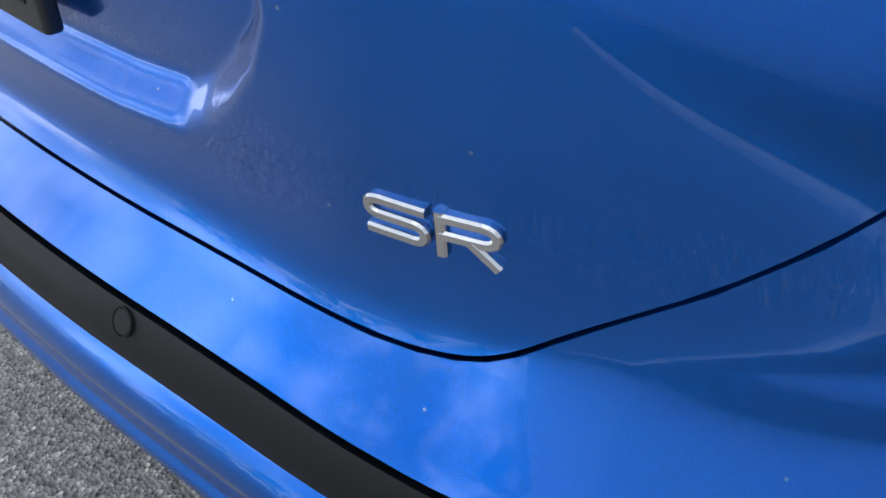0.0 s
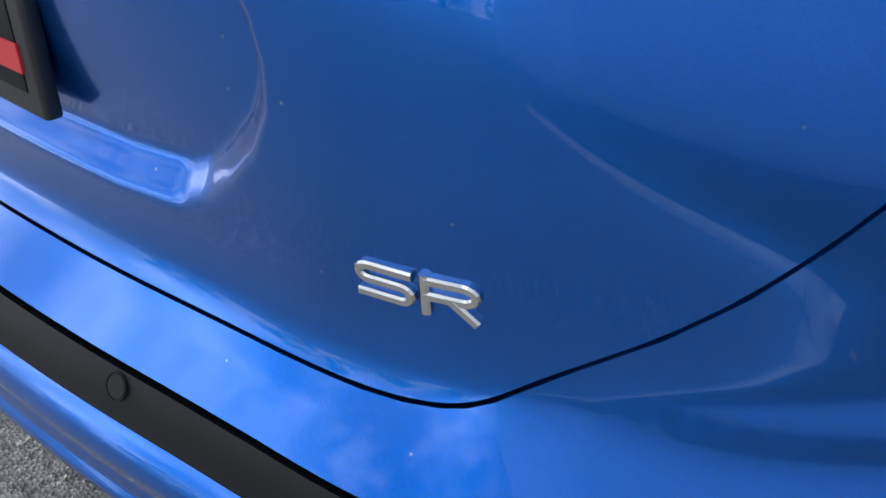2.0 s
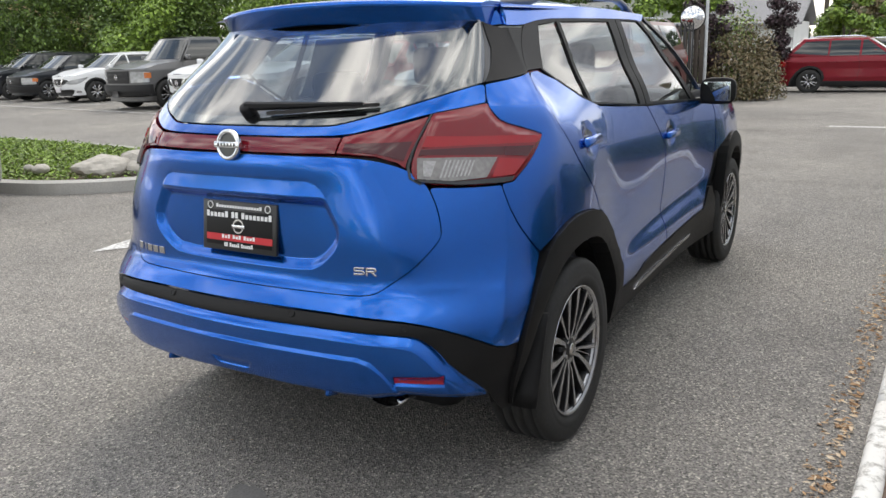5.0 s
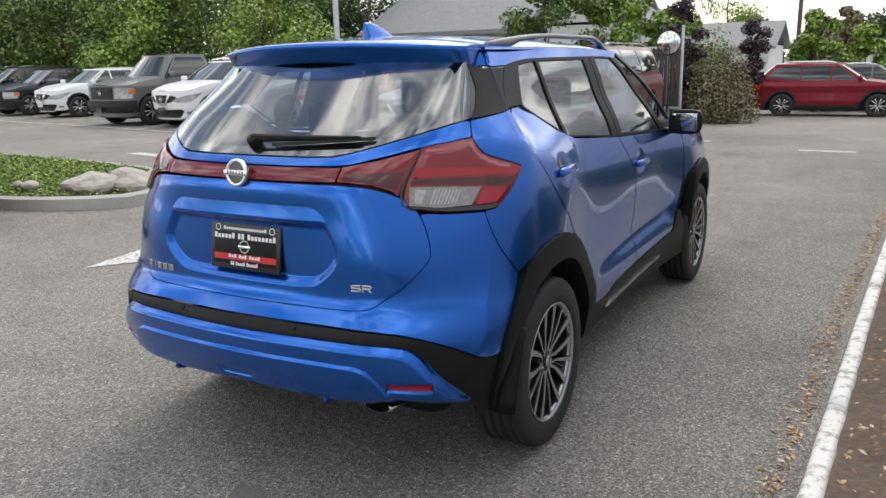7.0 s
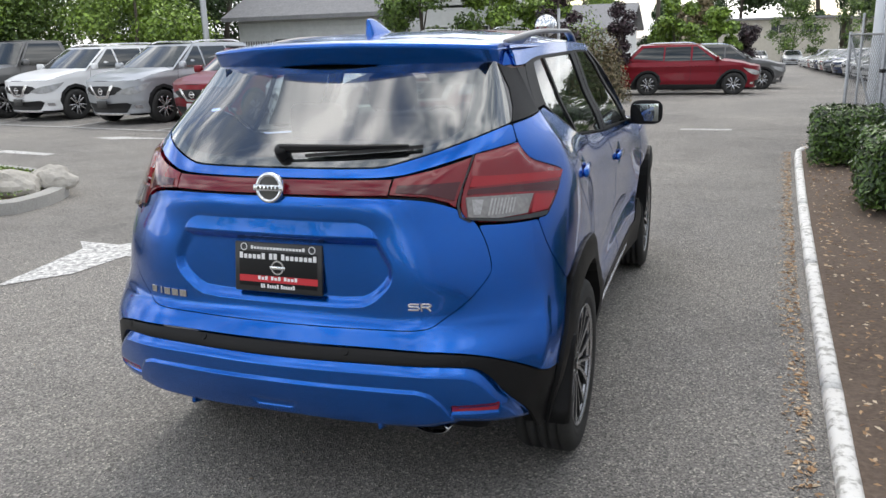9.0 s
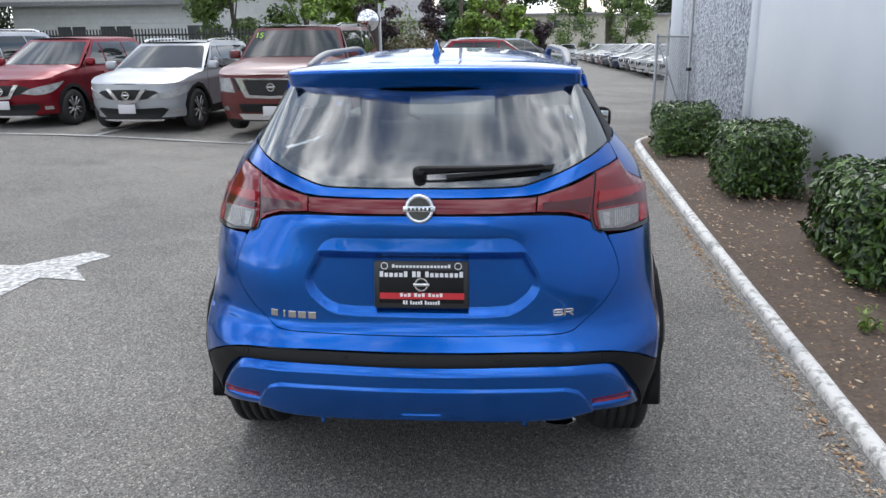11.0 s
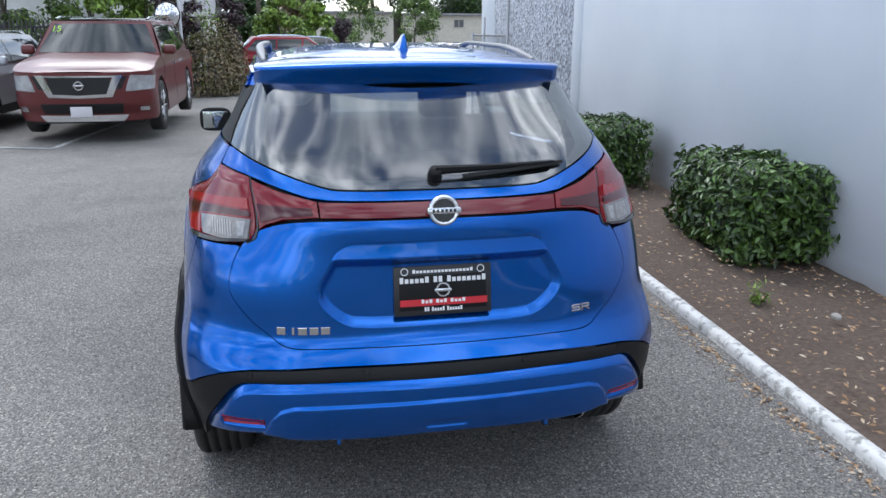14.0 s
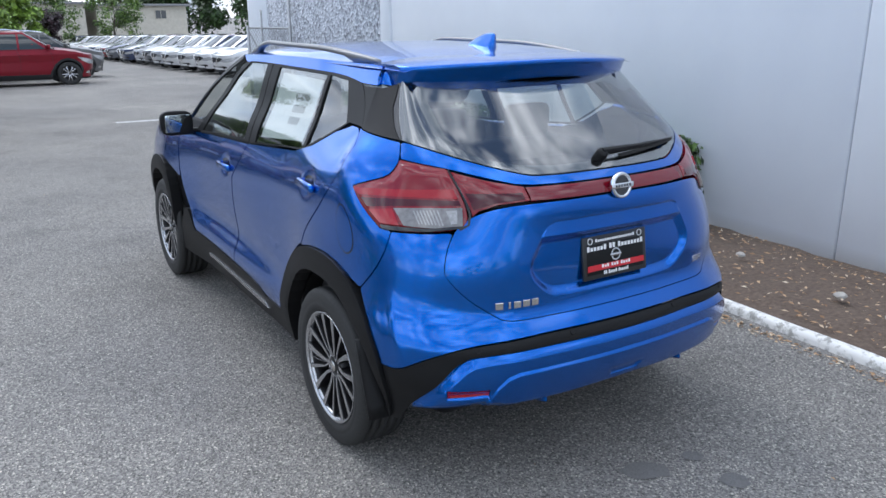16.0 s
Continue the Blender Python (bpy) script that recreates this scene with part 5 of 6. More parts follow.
# ---- trees and shrubs behind the parked rows ----
seed = 20
for x, y, h, sp, mat, low in (
        (-37, 29, 8, 4.0, LEAF_TREE, .03), (-34, 24, 7.5, 4.6, LEAF_TREE, .03), (-30, 25, 8, 4.6, LEAF_LIGHT, .03), (-26, 24, 7.5, 4.6, LEAF_TREE, .03),
        (-36, 31, 9.5, 5.5, LEAF_DARK, .03), (-28, 31, 9.5, 5.5, LEAF_DARK, .03), (-22, 24, 7, 4.0, LEAF_TREE, .03), (-24, 20.5, 4.5, 2.6, LEAF_LIGHT, .03), (-32, 20.5, 4.5, 3.0, LEAF_TREE, .03), (-36, 22.5, 2.6, 2.0, LEAF_LIGHT, .03),
        (-18.5, 21.8, 5.5, 2.4, LEAF_LIGHT, .03), (-24, 36, 10, 5.5, LEAF_DARK, .03), (-8.3, 23.5, 4.6, 1.7, LEAF_TREE, .25), (-6.1, 24.5, 3.7, 1.3, LEAF_LIGHT, .15), (-4.8, 26, 3.2, 1.1, LEAF_LIGHT, .1), (-11.5, 76, 10, 3.6, LEAF_LIGHT, .1),
        (-18, 48, 9, 4, LEAF_TREE, .1), (-23, 50, 11, 6, LEAF_DARK, .05), (-.5, 30, 3.5, .85, LEAF_LIGHT, .08), (1.0, 33, 3.0, .8, LEAF_LIGHT, .08),
        (-.2, 37, 4.0, 1.1, LEAF_MIXED, .1), (7.4, 82, 6.3, 2.6, LEAF_TREE, .2), (13.6, 84, 6.0, 2.6, LEAF_TREE, .2)):
    seed += 1
    tree(x, y, h, sp, mat, seed, int(3900 * sp + 4500) if y < 70 else 4000, .155 if y < 32 else .23 if y < 70 else .25, low)
for k in range(9):
    tree(-14 + 8.5 * k, 108 + 4 * (k % 3), 17 + 3 * (k % 2) if k > 1 else 6, 6.5 if k > 1 else 4, LEAF_DARK, 60 + k, 10000, .60, .0, "tall dark tree far behind the low building")
for x, y, h in ((-3.2, 21.0, 4.8), (-2.1, 26.5, 3.0), (2.2, 34, 2.6)):
    tree(x, y, h, .48, LEAF_PURPLE, int(x * 10) + 90, 4200, .12, .06, "narrow dark purple-leaved tree", group="purple trees")
shrub_rng = np.random.RandomState(11)
for x, y, rx, ry, h, mat in ((-2.65, 21.4, .95, .9, 2.2, LEAF_MIXED), (-2.0, 22.0, .75, .9, 2.0, LEAF_MIXED), (-2.9, 22.4, 1.0, .8, 2.8, LEAF_LIGHT)):
    ob = thing("shrub", "untrimmed shrub with reddish and green leaves", "shrub", pose(x, y, ground_z(x, y)), "shrubs by the gate")
    def shrub_at(q, m, rx=rx, ry=ry, h=h, x=x):
        d = q.normal(0, 1, (m, 3))
        d /= np.linalg.norm(d, axis=1)[:, None]
        d[:, 2] = np.abs(d[:, 2])
        k = q.uniform(.6, 1.05, m) * (1 + .2 * lumps(d, 2.2, x))
        return d * k[:, None] * np.array([rx, ry, h * .95]) + np.array([0, 0, .05]), d
    v, f = leaves(3400, shrub_at, .10, shrub_rng, .5)
    put("foliage", leaf_mesh("foliage", v, f), mat, ob)
    for k in range(5):
        v, f = lathe([(.03, 0), (.015, h * .7)], 7, "z")
        put("stem", outward("stem", v, f), BARK, ob, at=pose(.2 * math.cos(k * 1.26), .2 * math.sin(k * 1.26), 0, 8 * math.sin(k), 8 * math.cos(k)))

# far trees behind the viewer
for k in range(9):
    tree(-64 + 16 * k, -75 - 6 * (k % 2), 7 + 1.5 * (k % 3), 6.5, LEAF_TREE, 120 + k, 900, .8, .08)

# ---- left island with kerb, ground cover and rocks ----
island = tagged(new("island"), "kerbed island with low green ground cover", "island", kind="structure")
edge = [(-5.55, 3.55), (-5.25, 3.85), (-5.25, 4.30), (-5.55, 4.90), (-6.4, 5.55), (-7.6, 5.95), (-9.4, 6.15), (-12.5, 6.25), (-13.2, 5.6), (-11.5, 4.4), (-8.4, 3.45), (-7.2, 3.10), (-6.2, 3.22)]
e = chaikin(edge, 2)
shrunk = e + (np.array([[-8.5, 4.7]]) - e) / np.linalg.norm(np.array([[-8.5, 4.7]]) - e, axis=1)[:, None] * .17
v = [(x, y, .0) for x, y in e] + [(x, y, .12) for x, y in e] + [(x, y, .14) for x, y in e * .3 + shrunk * .7] + [(x, y, .13) for x, y in shrunk] + [(x, y, .05) for x, y in shrunk]
n = len(e)
f = [(a * n + i, a * n + (i + 1) % n, (a + 1) * n + (i + 1) % n, (a + 1) * n + i) for a in range(4) for i in range(n)]
put("island_kerb", outward("island_kerb", v, f), CONCRETE, island)
rows = [[(px * k + -8.5 * (1 - k), py * k + 4.7 * (1 - k), .08 + .025 * (1 - k * k)) for px, py in shrunk] for k in (1, .85, .6, .3, .02)]
v, f = sheet(rows, closed=True)
put("island_soil", outward("island_soil", v, f, True), SOIL, island)
r_ = np.random.RandomState(3)
def cover_at(q, m):
    p = np.stack([q.uniform(-13.3, -5.3, m * 4), q.uniform(3.1, 6.3, m * 4)], 1)
    d = inside(shrunk, p[:, 0], p[:, 1])
    ok = (d > .03) & ((p[:, 0] < -6.1) | (q.uniform(size=m * 4) < .25))
    p, d = p[ok][:m], d[ok][:m]
    return np.column_stack([p, .115 + .02 * np.minimum(d, .7) + np.abs(q.normal(0, .022, len(p)))]), np.column_stack([q.normal(0, .4, (len(p), 2)), np.ones(len(p))])


v, f = leaves(16000, cover_at, .05, r_, .5)
tagged(put("ground_cover", leaf_mesh("ground_cover", v, f), LEAF_LIGHT), "low bright green ground cover on the island", "ground cover", kind="stuff")
for k, (x, y, r, sx) in enumerate(((-5.80, 4.35, .20, 1.4), (-5.62, 4.72, .19, 1.3), (-6.0, 3.98, .18, 1.7), (-6.62, 3.62, .08, 1.5), (-6.80, 3.60, .06, 1.2), (-5.98, 4.98, .14, 1.2))):
    bm = bmesh.new()
    bmesh.ops.create_icosphere(bm, subdivisions=3, radius=r)
    for w in bm.verts:
        w.co = w.co * (1 + .45 * noise.noise(w.co * 5 + Vector((k * 7, 0, 0))) + .12 * noise.noise(w.co * 16))
        w.co.x *= sx
        w.co.z *= .75
    tagged(put("rock", bm, ROCK, at=pose(x, y, .20, 0, 0, 40 * k)), "pale weathered rock on the island", "rock", "rocks on the island")

# ---- damp oil stains behind the car ----
OIL = speckled("oil_stain", (0.075, 0.072, 0.068), (0.20, 0.193, 0.184), 170, 0.75)
for k, (x, y, rx, ry) in enumerate(((.09, -.045, .10, .06), (.322, -.063, .045, .035), (.32, -.268, .06, .045))):
    ring_ = [(rx * (1 + .3 * noise.noise(Vector((math.cos(a) * 1.6, math.sin(a) * 1.6, k * 5)))) * math.cos(a), ry * (1 + .3 * noise.noise(Vector((math.cos(a) * 1.6, math.sin(a) * 1.6, k * 5 + 9)))) * math.sin(a), .003) for a in np.linspace(0, 2 * math.pi, 29)[:-1]]
    me = outward("oil_stain", ring_, [tuple(range(28))])
    if me.polygons[0].normal.z < 0:
        me.flip_normals()
    tagged(put("oil_stain", me, OIL, at=pose(x, y, 0, 0, 0, -30)), "dark oil drip stain on the asphalt", "stain", kind="structure")

# ---- painted marks ----
def mark(name, poly, label, cat="road marking"):
    me = outward(name, [(x, y, ground_z(x, y) + .005) for x, y in poly], [tuple(range(len(poly)))])
    if me.polygons[0].normal.z < 0:
        me.flip_normals()
    tagged(put(name, me, ROAD_PAINT), label, cat, kind="structure")


mark("arrow", [(-3.32, 1.86), (-3.50, 2.86), (-3.72, 3.06), (-3.30, 3.03), (-2.93, 3.42), (-2.72, 3.30), (-2.86, 3.02), (-2.60, 2.68), (-2.98, 2.75), (-3.02, 2.25)], "worn white arrow painted on the asphalt")
mark("arrow", [(-10.1, 7.75), (-9.9, 7.98), (-8.6, 7.70), (-8.65, 7.52)], "worn white arrow painted on the asphalt")
mark("arrow", [(-9.7, 9.75), (-9.2, 9.95), (-8.9, 9.85), (-7.6, 9.75), (-8.9, 9.62), (-9.1, 9.5)], "worn white arrow painted on the asphalt")
mark("arrow", [(-1.9, 14.7), (-1.2, 14.75), (-1.2, 14.95), (-1.9, 14.9)], "worn white mark painted on the asphalt")
mark("arrow", [(.6, 13.2), (1.5, 13.15), (1.5, 13.4), (.6, 13.4)], "worn white mark painted on the asphalt")
def line_mark(p, q, width, label):
    p, q = np.array(p, float), np.array(q, float)
    side_ = np.array([-(q - p)[1], (q - p)[0]]) / np.hypot(*(q - p)) * width / 2
    rows_ = [[(*(p + (q - p) * k + side_ * j), 0) for j in (-1, 1)] for k in np.linspace(0, 1, 60)]
    v_, f_ = sheet([[(x, y, ground_z(x, y) + .012) for x, y, _ in row_] for row_ in rows_])
    me = mesh_from("bay_line", v_, f_, False)
    if me.polygons[0].normal.z < 0:
        me.flip_normals()
    tagged(put("bay_line", me, ROAD_PAINT), label, "road marking", kind="structure")


line_mark((-3.75, 9.9), (-27, 14.0), .10, "worn white line along the parking bays")
for k in range(8):
    x, y = -3.75 - 2.75 * k, 9.9 + .49 * k
    line_mark((x, y), (x + .35, y + 4.9), .10, "worn white line between parking bays")

# ---- vehicles ----
GLASS_FAR = material("vehicle_glass", (0.025, 0.030, 0.030), 0.03, 0, 0.6, 0.01)
CAR_CHROME = material("bright_trim", (0.7, 0.7, 0.72), 0.15, 1.0)
HEADLIGHT = speckled("headlight_glass", (0.16, 0.165, 0.17), (0.55, 0.56, 0.57), 9, 0.1, 0, 0.2, 1.0)
BLACK_BODY = material("black_lower_body", (0.008, 0.008, 0.009), 0.6)
TAIL_LIGHT = material("tail_light", (0.45, 0.008, 0.01), 0.15, 0, 0.8)
AMBER = material("amber_lens", (0.6, 0.16, 0.03), 0.2, 0, 0.8)
LIME_PRINT = material("lime_print", (0.45, 0.75, 0.05), 0.6)
# height of the bonnet's front edge, belt, places of the windscreen's foot and head and of the rear glass's foot and head (shares of the length), nose profile, corner radius
BODIES = {
    "suv": (.545, .655, .245, .425, .975, .86, ((.2, .10), (.30, .03), (.42, .0), (.56, .01), (.64, .06), (.75, .14)), .78),
    "big": (.555, .665, .235, .335, .985, .94, ((.2, .12), (.28, .02), (.40, .0), (.58, .0), (.68, .04), (.8, .10)), .55),
    "hatch": (.52, .645, .24, .43, .985, .83, ((.2, .10), (.30, .03), (.42, .0), (.56, .03), (.64, .10), (.75, .20)), .85),
    "pickup": (.565, .655, .225, .315, .555, .535, ((.2, .06), (.28, .0), (.40, .0), (.58, .0), (.66, .03), (.8, .08)), .42)}
# the face: outlines of (share of the half width, height for a bonnet edge at .88)
FACES = {
    "v": {"grille": ((0, .60), (.20, .60), (.42, .62), (.60, .72), (.50, .775), (0, .79)), "trim": ((0, .535), (.19, .555), (.40, .80), (.31, .80), (.155, .605), (0, .585)),
          "headlight": ((.42, .645), (.72, .600), (.98, .675), (1.20, .84), (.95, .80), (.62, .735)), "lower": ((0, .25), (.55, .25), (.70, .42), (.62, .455), (0, .43)), "skid": ((0, .205), (.62, .205), (.62, .240), (0, .240)), "fog": ((.74, .34), (.87, .34), (.87, .405), (.74, .405)), "badge": .685},
    "wide": {"grille": ((0, .58), (.40, .59), (.44, .81), (0, .83)), "trim": ((0, .545), (.44, .56), (.60, .845), (.48, .845), (.365, .60), (0, .585)),
             "headlight": ((.62, .63), (1.02, .65), (1.10, .82), (.70, .845)), "lower": ((0, .33), (.55, .33), (.57, .47), (0, .47)), "skid": ((0, .225), (.56, .225), (.62, .31), (0, .31)), "fog": ((.78, .36), (.88, .36), (.88, .42), (.78, .42)), "badge": .71},
    "block": {"grille": ((0, .585), (.54, .585), (.56, .845), (0, .845)), "trim": None,
              "headlight": ((.60, .60), (1.03, .605), (1.06, .82), (.62, .835)), "lower": ((0, .31), (1.10, .31), (1.10, .555), (0, .555)), "skid": None, "fog": None, "badge": .715}}


def vehicle(name, label, paint_mat, L, W, H, kind="suv", at=None, face="v", wheel_r=.34, group="", rails=True, plate_mat=None, detail=True, cat="car", clad=True):
    hf, zb, c0, c1, r0, r1, nose, R = BODIES[kind]
    hf, zb, c0, c1, r0, r1 = hf * H, zb * H, c0 * L, c1 * L, r0 * L, r1 * L
    ob = thing(name, label, cat, at, group)
    w0, n, low, Rr = W / 2, 2.5, .25, .50
    uc = .8 * w0
    k_side = 1 - (1 - .8 ** n) ** (1 / n)
    zr = H - .045
    wide_v = [.20, .30, .42 * zb + .05, .70 * zb, .86 * zb, zb, zb + .1]
    wide_k = [.93, .985, 1.0, .985, .995, .955, .93]

    def hull(u, v):
        sg, a = np.where(u < 0, -1.0, 1.0), np.abs(u)
        yf = np.interp(v / H, [q[0] for q in nose], [q[1] for q in nose])
        w = w0 * np.interp(v, wide_v, wide_k)
        xf = a * w / w0
        y_front = yf + R * (1 - (1 - np.clip(xf / w, 0, .999) ** n) ** (1 / n))
        y_side = yf + R * k_side + a - uc
        t = np.clip(1 - (y_side - yf) / R, 0, 1)
        q = np.clip((y_side - (L - Rr)) / Rr, 0, .995)
        x_side = w * (1 - t ** n) ** (1 / n) * (1 - q ** 3) ** (1 / 3)
        front_ = a <= uc
        return np.stack([np.where(front_, xf, x_side) * sg, np.where(front_, y_front, y_side), v], 1)

    def su(y):
        return uc + y - R * k_side

    def tail(u, v):
        w = w0 * np.interp(v, wide_v, wide_k)
        y = L - Rr + Rr * (1 - np.clip(np.abs(u) / w, 0, .99) ** 3) ** (1 / 3)
        return np.stack([-u, y + np.interp(v / H, [.2, .3, .45, .7], [-.05, .04, .03, -.06]), v], 1)

    fa, ra = (.19 * L, .785 * L) if kind != "pickup" else (.165 * L, .80 * L)
    r = wheel_r * 1.18
    res = .07 if detail else .16

    def arc(c, rad, count=12):
        a0 = math.asin(max(-1, (low - wheel_r) / rad))
        return [(su(c - rad * math.cos(a)), wheel_r + rad * math.sin(a)) for a in np.linspace(a0, math.pi - a0, count)]

    end = L - .10
    half = [(0, low)] + arc(fa, r) + arc(ra, r) + [(su(end), low), (su(end), zb), (su(c0), zb), (su(c0 * .5), zb * .45 + hf * .55 + .02), (su(.30), hf + .015), (uc * .8, hf), (0, hf)]
    put("body", panel_mesh("body", both(half), res=res, gap=0, edge=.02, rounds=0, fn=hull), paint_mat, ob)

    def on(part_name, poly, mat, out=.008, side=0, fn=hull, parent=None, label_="", rounds=0, res_=.09):
        return panel(part_name, poly, mat, parent or ob, label_, side, res=res_, gap=0, out=out, edge=.01, rounds=rounds, fn=fn)

    put("tail_panel", panel_mesh("tail_panel", [(-.80 * w0, low), (.80 * w0, low), (.80 * w0, zb), (-.80 * w0, zb)], res=.12, gap=0, edge=.02, rounds=0, fn=tail), paint_mat, ob)
    # bonnet
    rows = []
    for k in np.linspace(0, 1, 12):
        y = .02 + (c0 + .06) * k ** 1.6
        ze = float(np.interp(y, [0, .30, c0 * .5, c0], [hf, hf + .015, zb * .45 + hf * .55 + .02, zb]))
        yf = float(np.interp(ze / H, [q[0] for q in nose], [q[1] for q in nose]))
        t = min(1.0, max(0.0, 1 - (y - yf) / R))
        x = w0 * float(np.interp(ze, wide_v, wide_k)) * max(0.02, (1 - t ** n)) ** (1 / n)
        crown = .055 * min(1, .25 + 1.5 * k)
        rows.append([(x * j, max(y, yf + R * (1 - (1 - min(.999, abs(x * j) / w0) ** n) ** (1 / n))) if k < .05 else y, ze + crown * (1 - abs(j) ** 4) + (.012 if .5 < abs(j) < .8 else 0) * k) for j in np.linspace(-1, 1, 17)])
    v_, f_ = sheet(rows)
    put("bonnet", outward("bonnet", v_, f_, True), paint_mat, ob)

    # cab
    def cab_half(y, v):
        h = np.clip((v - zb) / (zr - zb), 0, 1.2)
        return w0 * .955 * (1 - .04 * h - .17 * h ** 1.6) * (1 - .10 * np.clip((y - .6 * L) / (.4 * L), 0, 1) ** 2)

    bow = .16

    def yf_c(v):
        return c0 - .04 + (c1 - c0) * (v - zb) / (zr - zb)

    def yr_c(v):
        return r0 + (r1 - r0) * (v - zb) / (zr - zb)

    def screen(u, v):
        hw = cab_half(yf_c(v), v)
        return np.stack([u, yf_c(v) + bow * (u / hw) ** 2, v], 1)

    def back(u, v):
        hw = cab_half(yr_c(v), v)
        return np.stack([-u, yr_c(v) - .12 * (u / hw) ** 2, v], 1)

    def flank(u, v):
        y = np.abs(u)
        return np.stack([np.where(u < 0, -1, 1) * cab_half(y, v), y, v], 1)

    hw0, hw1 = float(cab_half(yf_c(zb), zb)), float(cab_half(yf_c(zr), zr))
    put("cab_front", panel_mesh("cab_front", [(-hw0, zb - .02), (hw0, zb - .02), (hw1, zr), (-hw1, zr)], res=.15, gap=0, edge=.005, rounds=0, fn=screen), paint_mat, ob)
    on("windscreen", both([(0, zb + .06), (hw0 * .93, zb + .05), (hw1 * .92, zr - .05), (0, zr - .04)]), GLASS_FAR, .004, 0, screen, res_=.12)
    bw0, bw1 = float(cab_half(yr_c(zb), zb)), float(cab_half(yr_c(zr), zr))
    put("cab_back", panel_mesh("cab_back", [(-bw0, zb - .02), (bw0, zb - .02), (bw1, zr), (-bw1, zr)], res=.2, gap=0, edge=.005, rounds=0, fn=back), paint_mat, ob)
    if detail:
        on("rear_window", both([(0, zb + .06), (bw0 * .85, zb + .08), (bw1 * .85, zr - .10), (0, zr - .08)]), GLASS_FAR, .004, 0, back, res_=.15)
    lo, hi = zb + .03, zr - .06
    ya, yd = (lambda z: yf_c(z) + bow + .07), (lambda z: yr_c(z) - .12 - .12)
    yb_, yc_ = c0 + .24 * L, c0 + .43 * L
    for s in (1, -1):
        put("cab_side", panel_mesh("cab_side", [(s * a, b) for a, b in ((yf_c(zb) + bow, zb - .02), (yr_c(zb) - .12, zb - .02), (yr_c(zr) - .12, zr), (yf_c(zr) + bow, zr))], res=.2, gap=0, edge=.005, rounds=0, fn=flank), paint_mat, ob)
        if kind == "pickup":
            panes = [((ya(lo), lo), (yd(lo), lo), (yd(hi), hi), (ya(hi), hi))]
        else:
            panes = [((ya(lo) + .12, lo), (yb_ - .03, lo), (yb_ - .05, hi), (ya(hi), hi)), ((yb_ + .03, lo), (yc_ - .02, lo), (yc_ - .05, hi), (yb_ + .01, hi)), ((yc_ + .03, lo + .01), (yd(lo) - .10, lo + .09), (yd(hi), hi - .02), (yc_, hi))]
        for q in panes:
            on("side_window", q, GLASS_FAR, .005, s, flank, res_=.2)
        # wheel arch lip and lower cladding
        if clad:
            for c in (fa, ra):
                on("arch_trim", arc(c, r * 1.14, 9) + arc(c, r * .985, 9)[::-1], BLACK_BODY, .012, s, rounds=0, res_=.2)
            on("cladding", [(su(fa + r * 1.05), low - .02), (su(ra - r * 1.05), low - .02), (su(ra - r * 1.12), low + .14), (su(fa + r * 1.12), low + .12)], BLACK_BODY, .014, s, rounds=0, res_=.2)
        if detail:
            for y in (yb_ - .16, yc_ - .14):
                if kind != "pickup" or y < .5 * L:
                    on("door_handle", [(su(y - .09), zb * .865), (su(y + .09), zb * .865), (su(y + .09), zb * .895), (su(y - .09), zb * .895)], CAR_CHROME if kind == "big" else paint_mat, .03, s, rounds=0, res_=.2)
            for y in (ya(lo) - .05, yb_, yc_):
                if y < .62 * L:
                    on("door_seam", [(su(y - .004), low + .15), (su(y + .004), low + .15), (su(y + .004), zb), (su(y - .004), zb)], BLACK_BODY, .0015, s, rounds=0, res_=.3)
            on("tail_light", [(su(end) - .22, zb * .80), (su(end) - .01, zb * .70), (su(end) - .01, zb * .97), (su(end) - .16, zb * .96)], TAIL_LIGHT, .012, s, rounds=0)
            on("tail_light", [(w0 * .55, zb * .76), (w0 * .795, zb * .70), (w0 * .795, zb * .97), (w0 * .55, zb * .93)], TAIL_LIGHT, .012, s, tail, rounds=0)
            mirror_ = cuboid((-.10, 0, 0), (.10, .10, .15), .04, 3)
            put("door_mirror", mirror_, paint_mat, ob, at=pose(s * (w0 + .07), c0 + .24, zb + .02, 0, 0, -s * 8))
            if rails:
                pts_ = [Vector((s * (float(cab_half(y, zr)) - .05), y, zr + .03 + .045 * min(1, 8 * k, 8 * (1 - k)))) for k, y in zip(np.linspace(0, 1, 12), np.linspace(c1 + .15, r1 - .25, 12))]
                v3, f3 = sheet([[(p.x - .018, p.y, p.z - .014), (p.x - .014, p.y, p.z + .012), (p.x + .014, p.y, p.z + .012), (p.x + .018, p.y, p.z - .014)] for p in pts_], closed=True)
                put("roof_rail", outward("roof_rail", v3, f3), CAR_CHROME, ob)
    rows = []
    for k in np.linspace(0, 1, 10):
        row_ = []
        for j in np.linspace(-1, 1, 13):
            y = (yf_c(zr) + bow * j * j) * (1 - k) + (yr_c(zr) - .12 * j * j) * k
            row_.append((j * float(cab_half(y, zr)), y, zr + .045 * (1 - abs(j) ** 3) * (.35 + .65 * math.sin(math.pi * min(1, .15 + .7 * k)))))
        rows.append(row_)
    v_, f_ = sheet(rows)
    put("roof", outward("roof", v_, f_, True), paint_mat, ob)
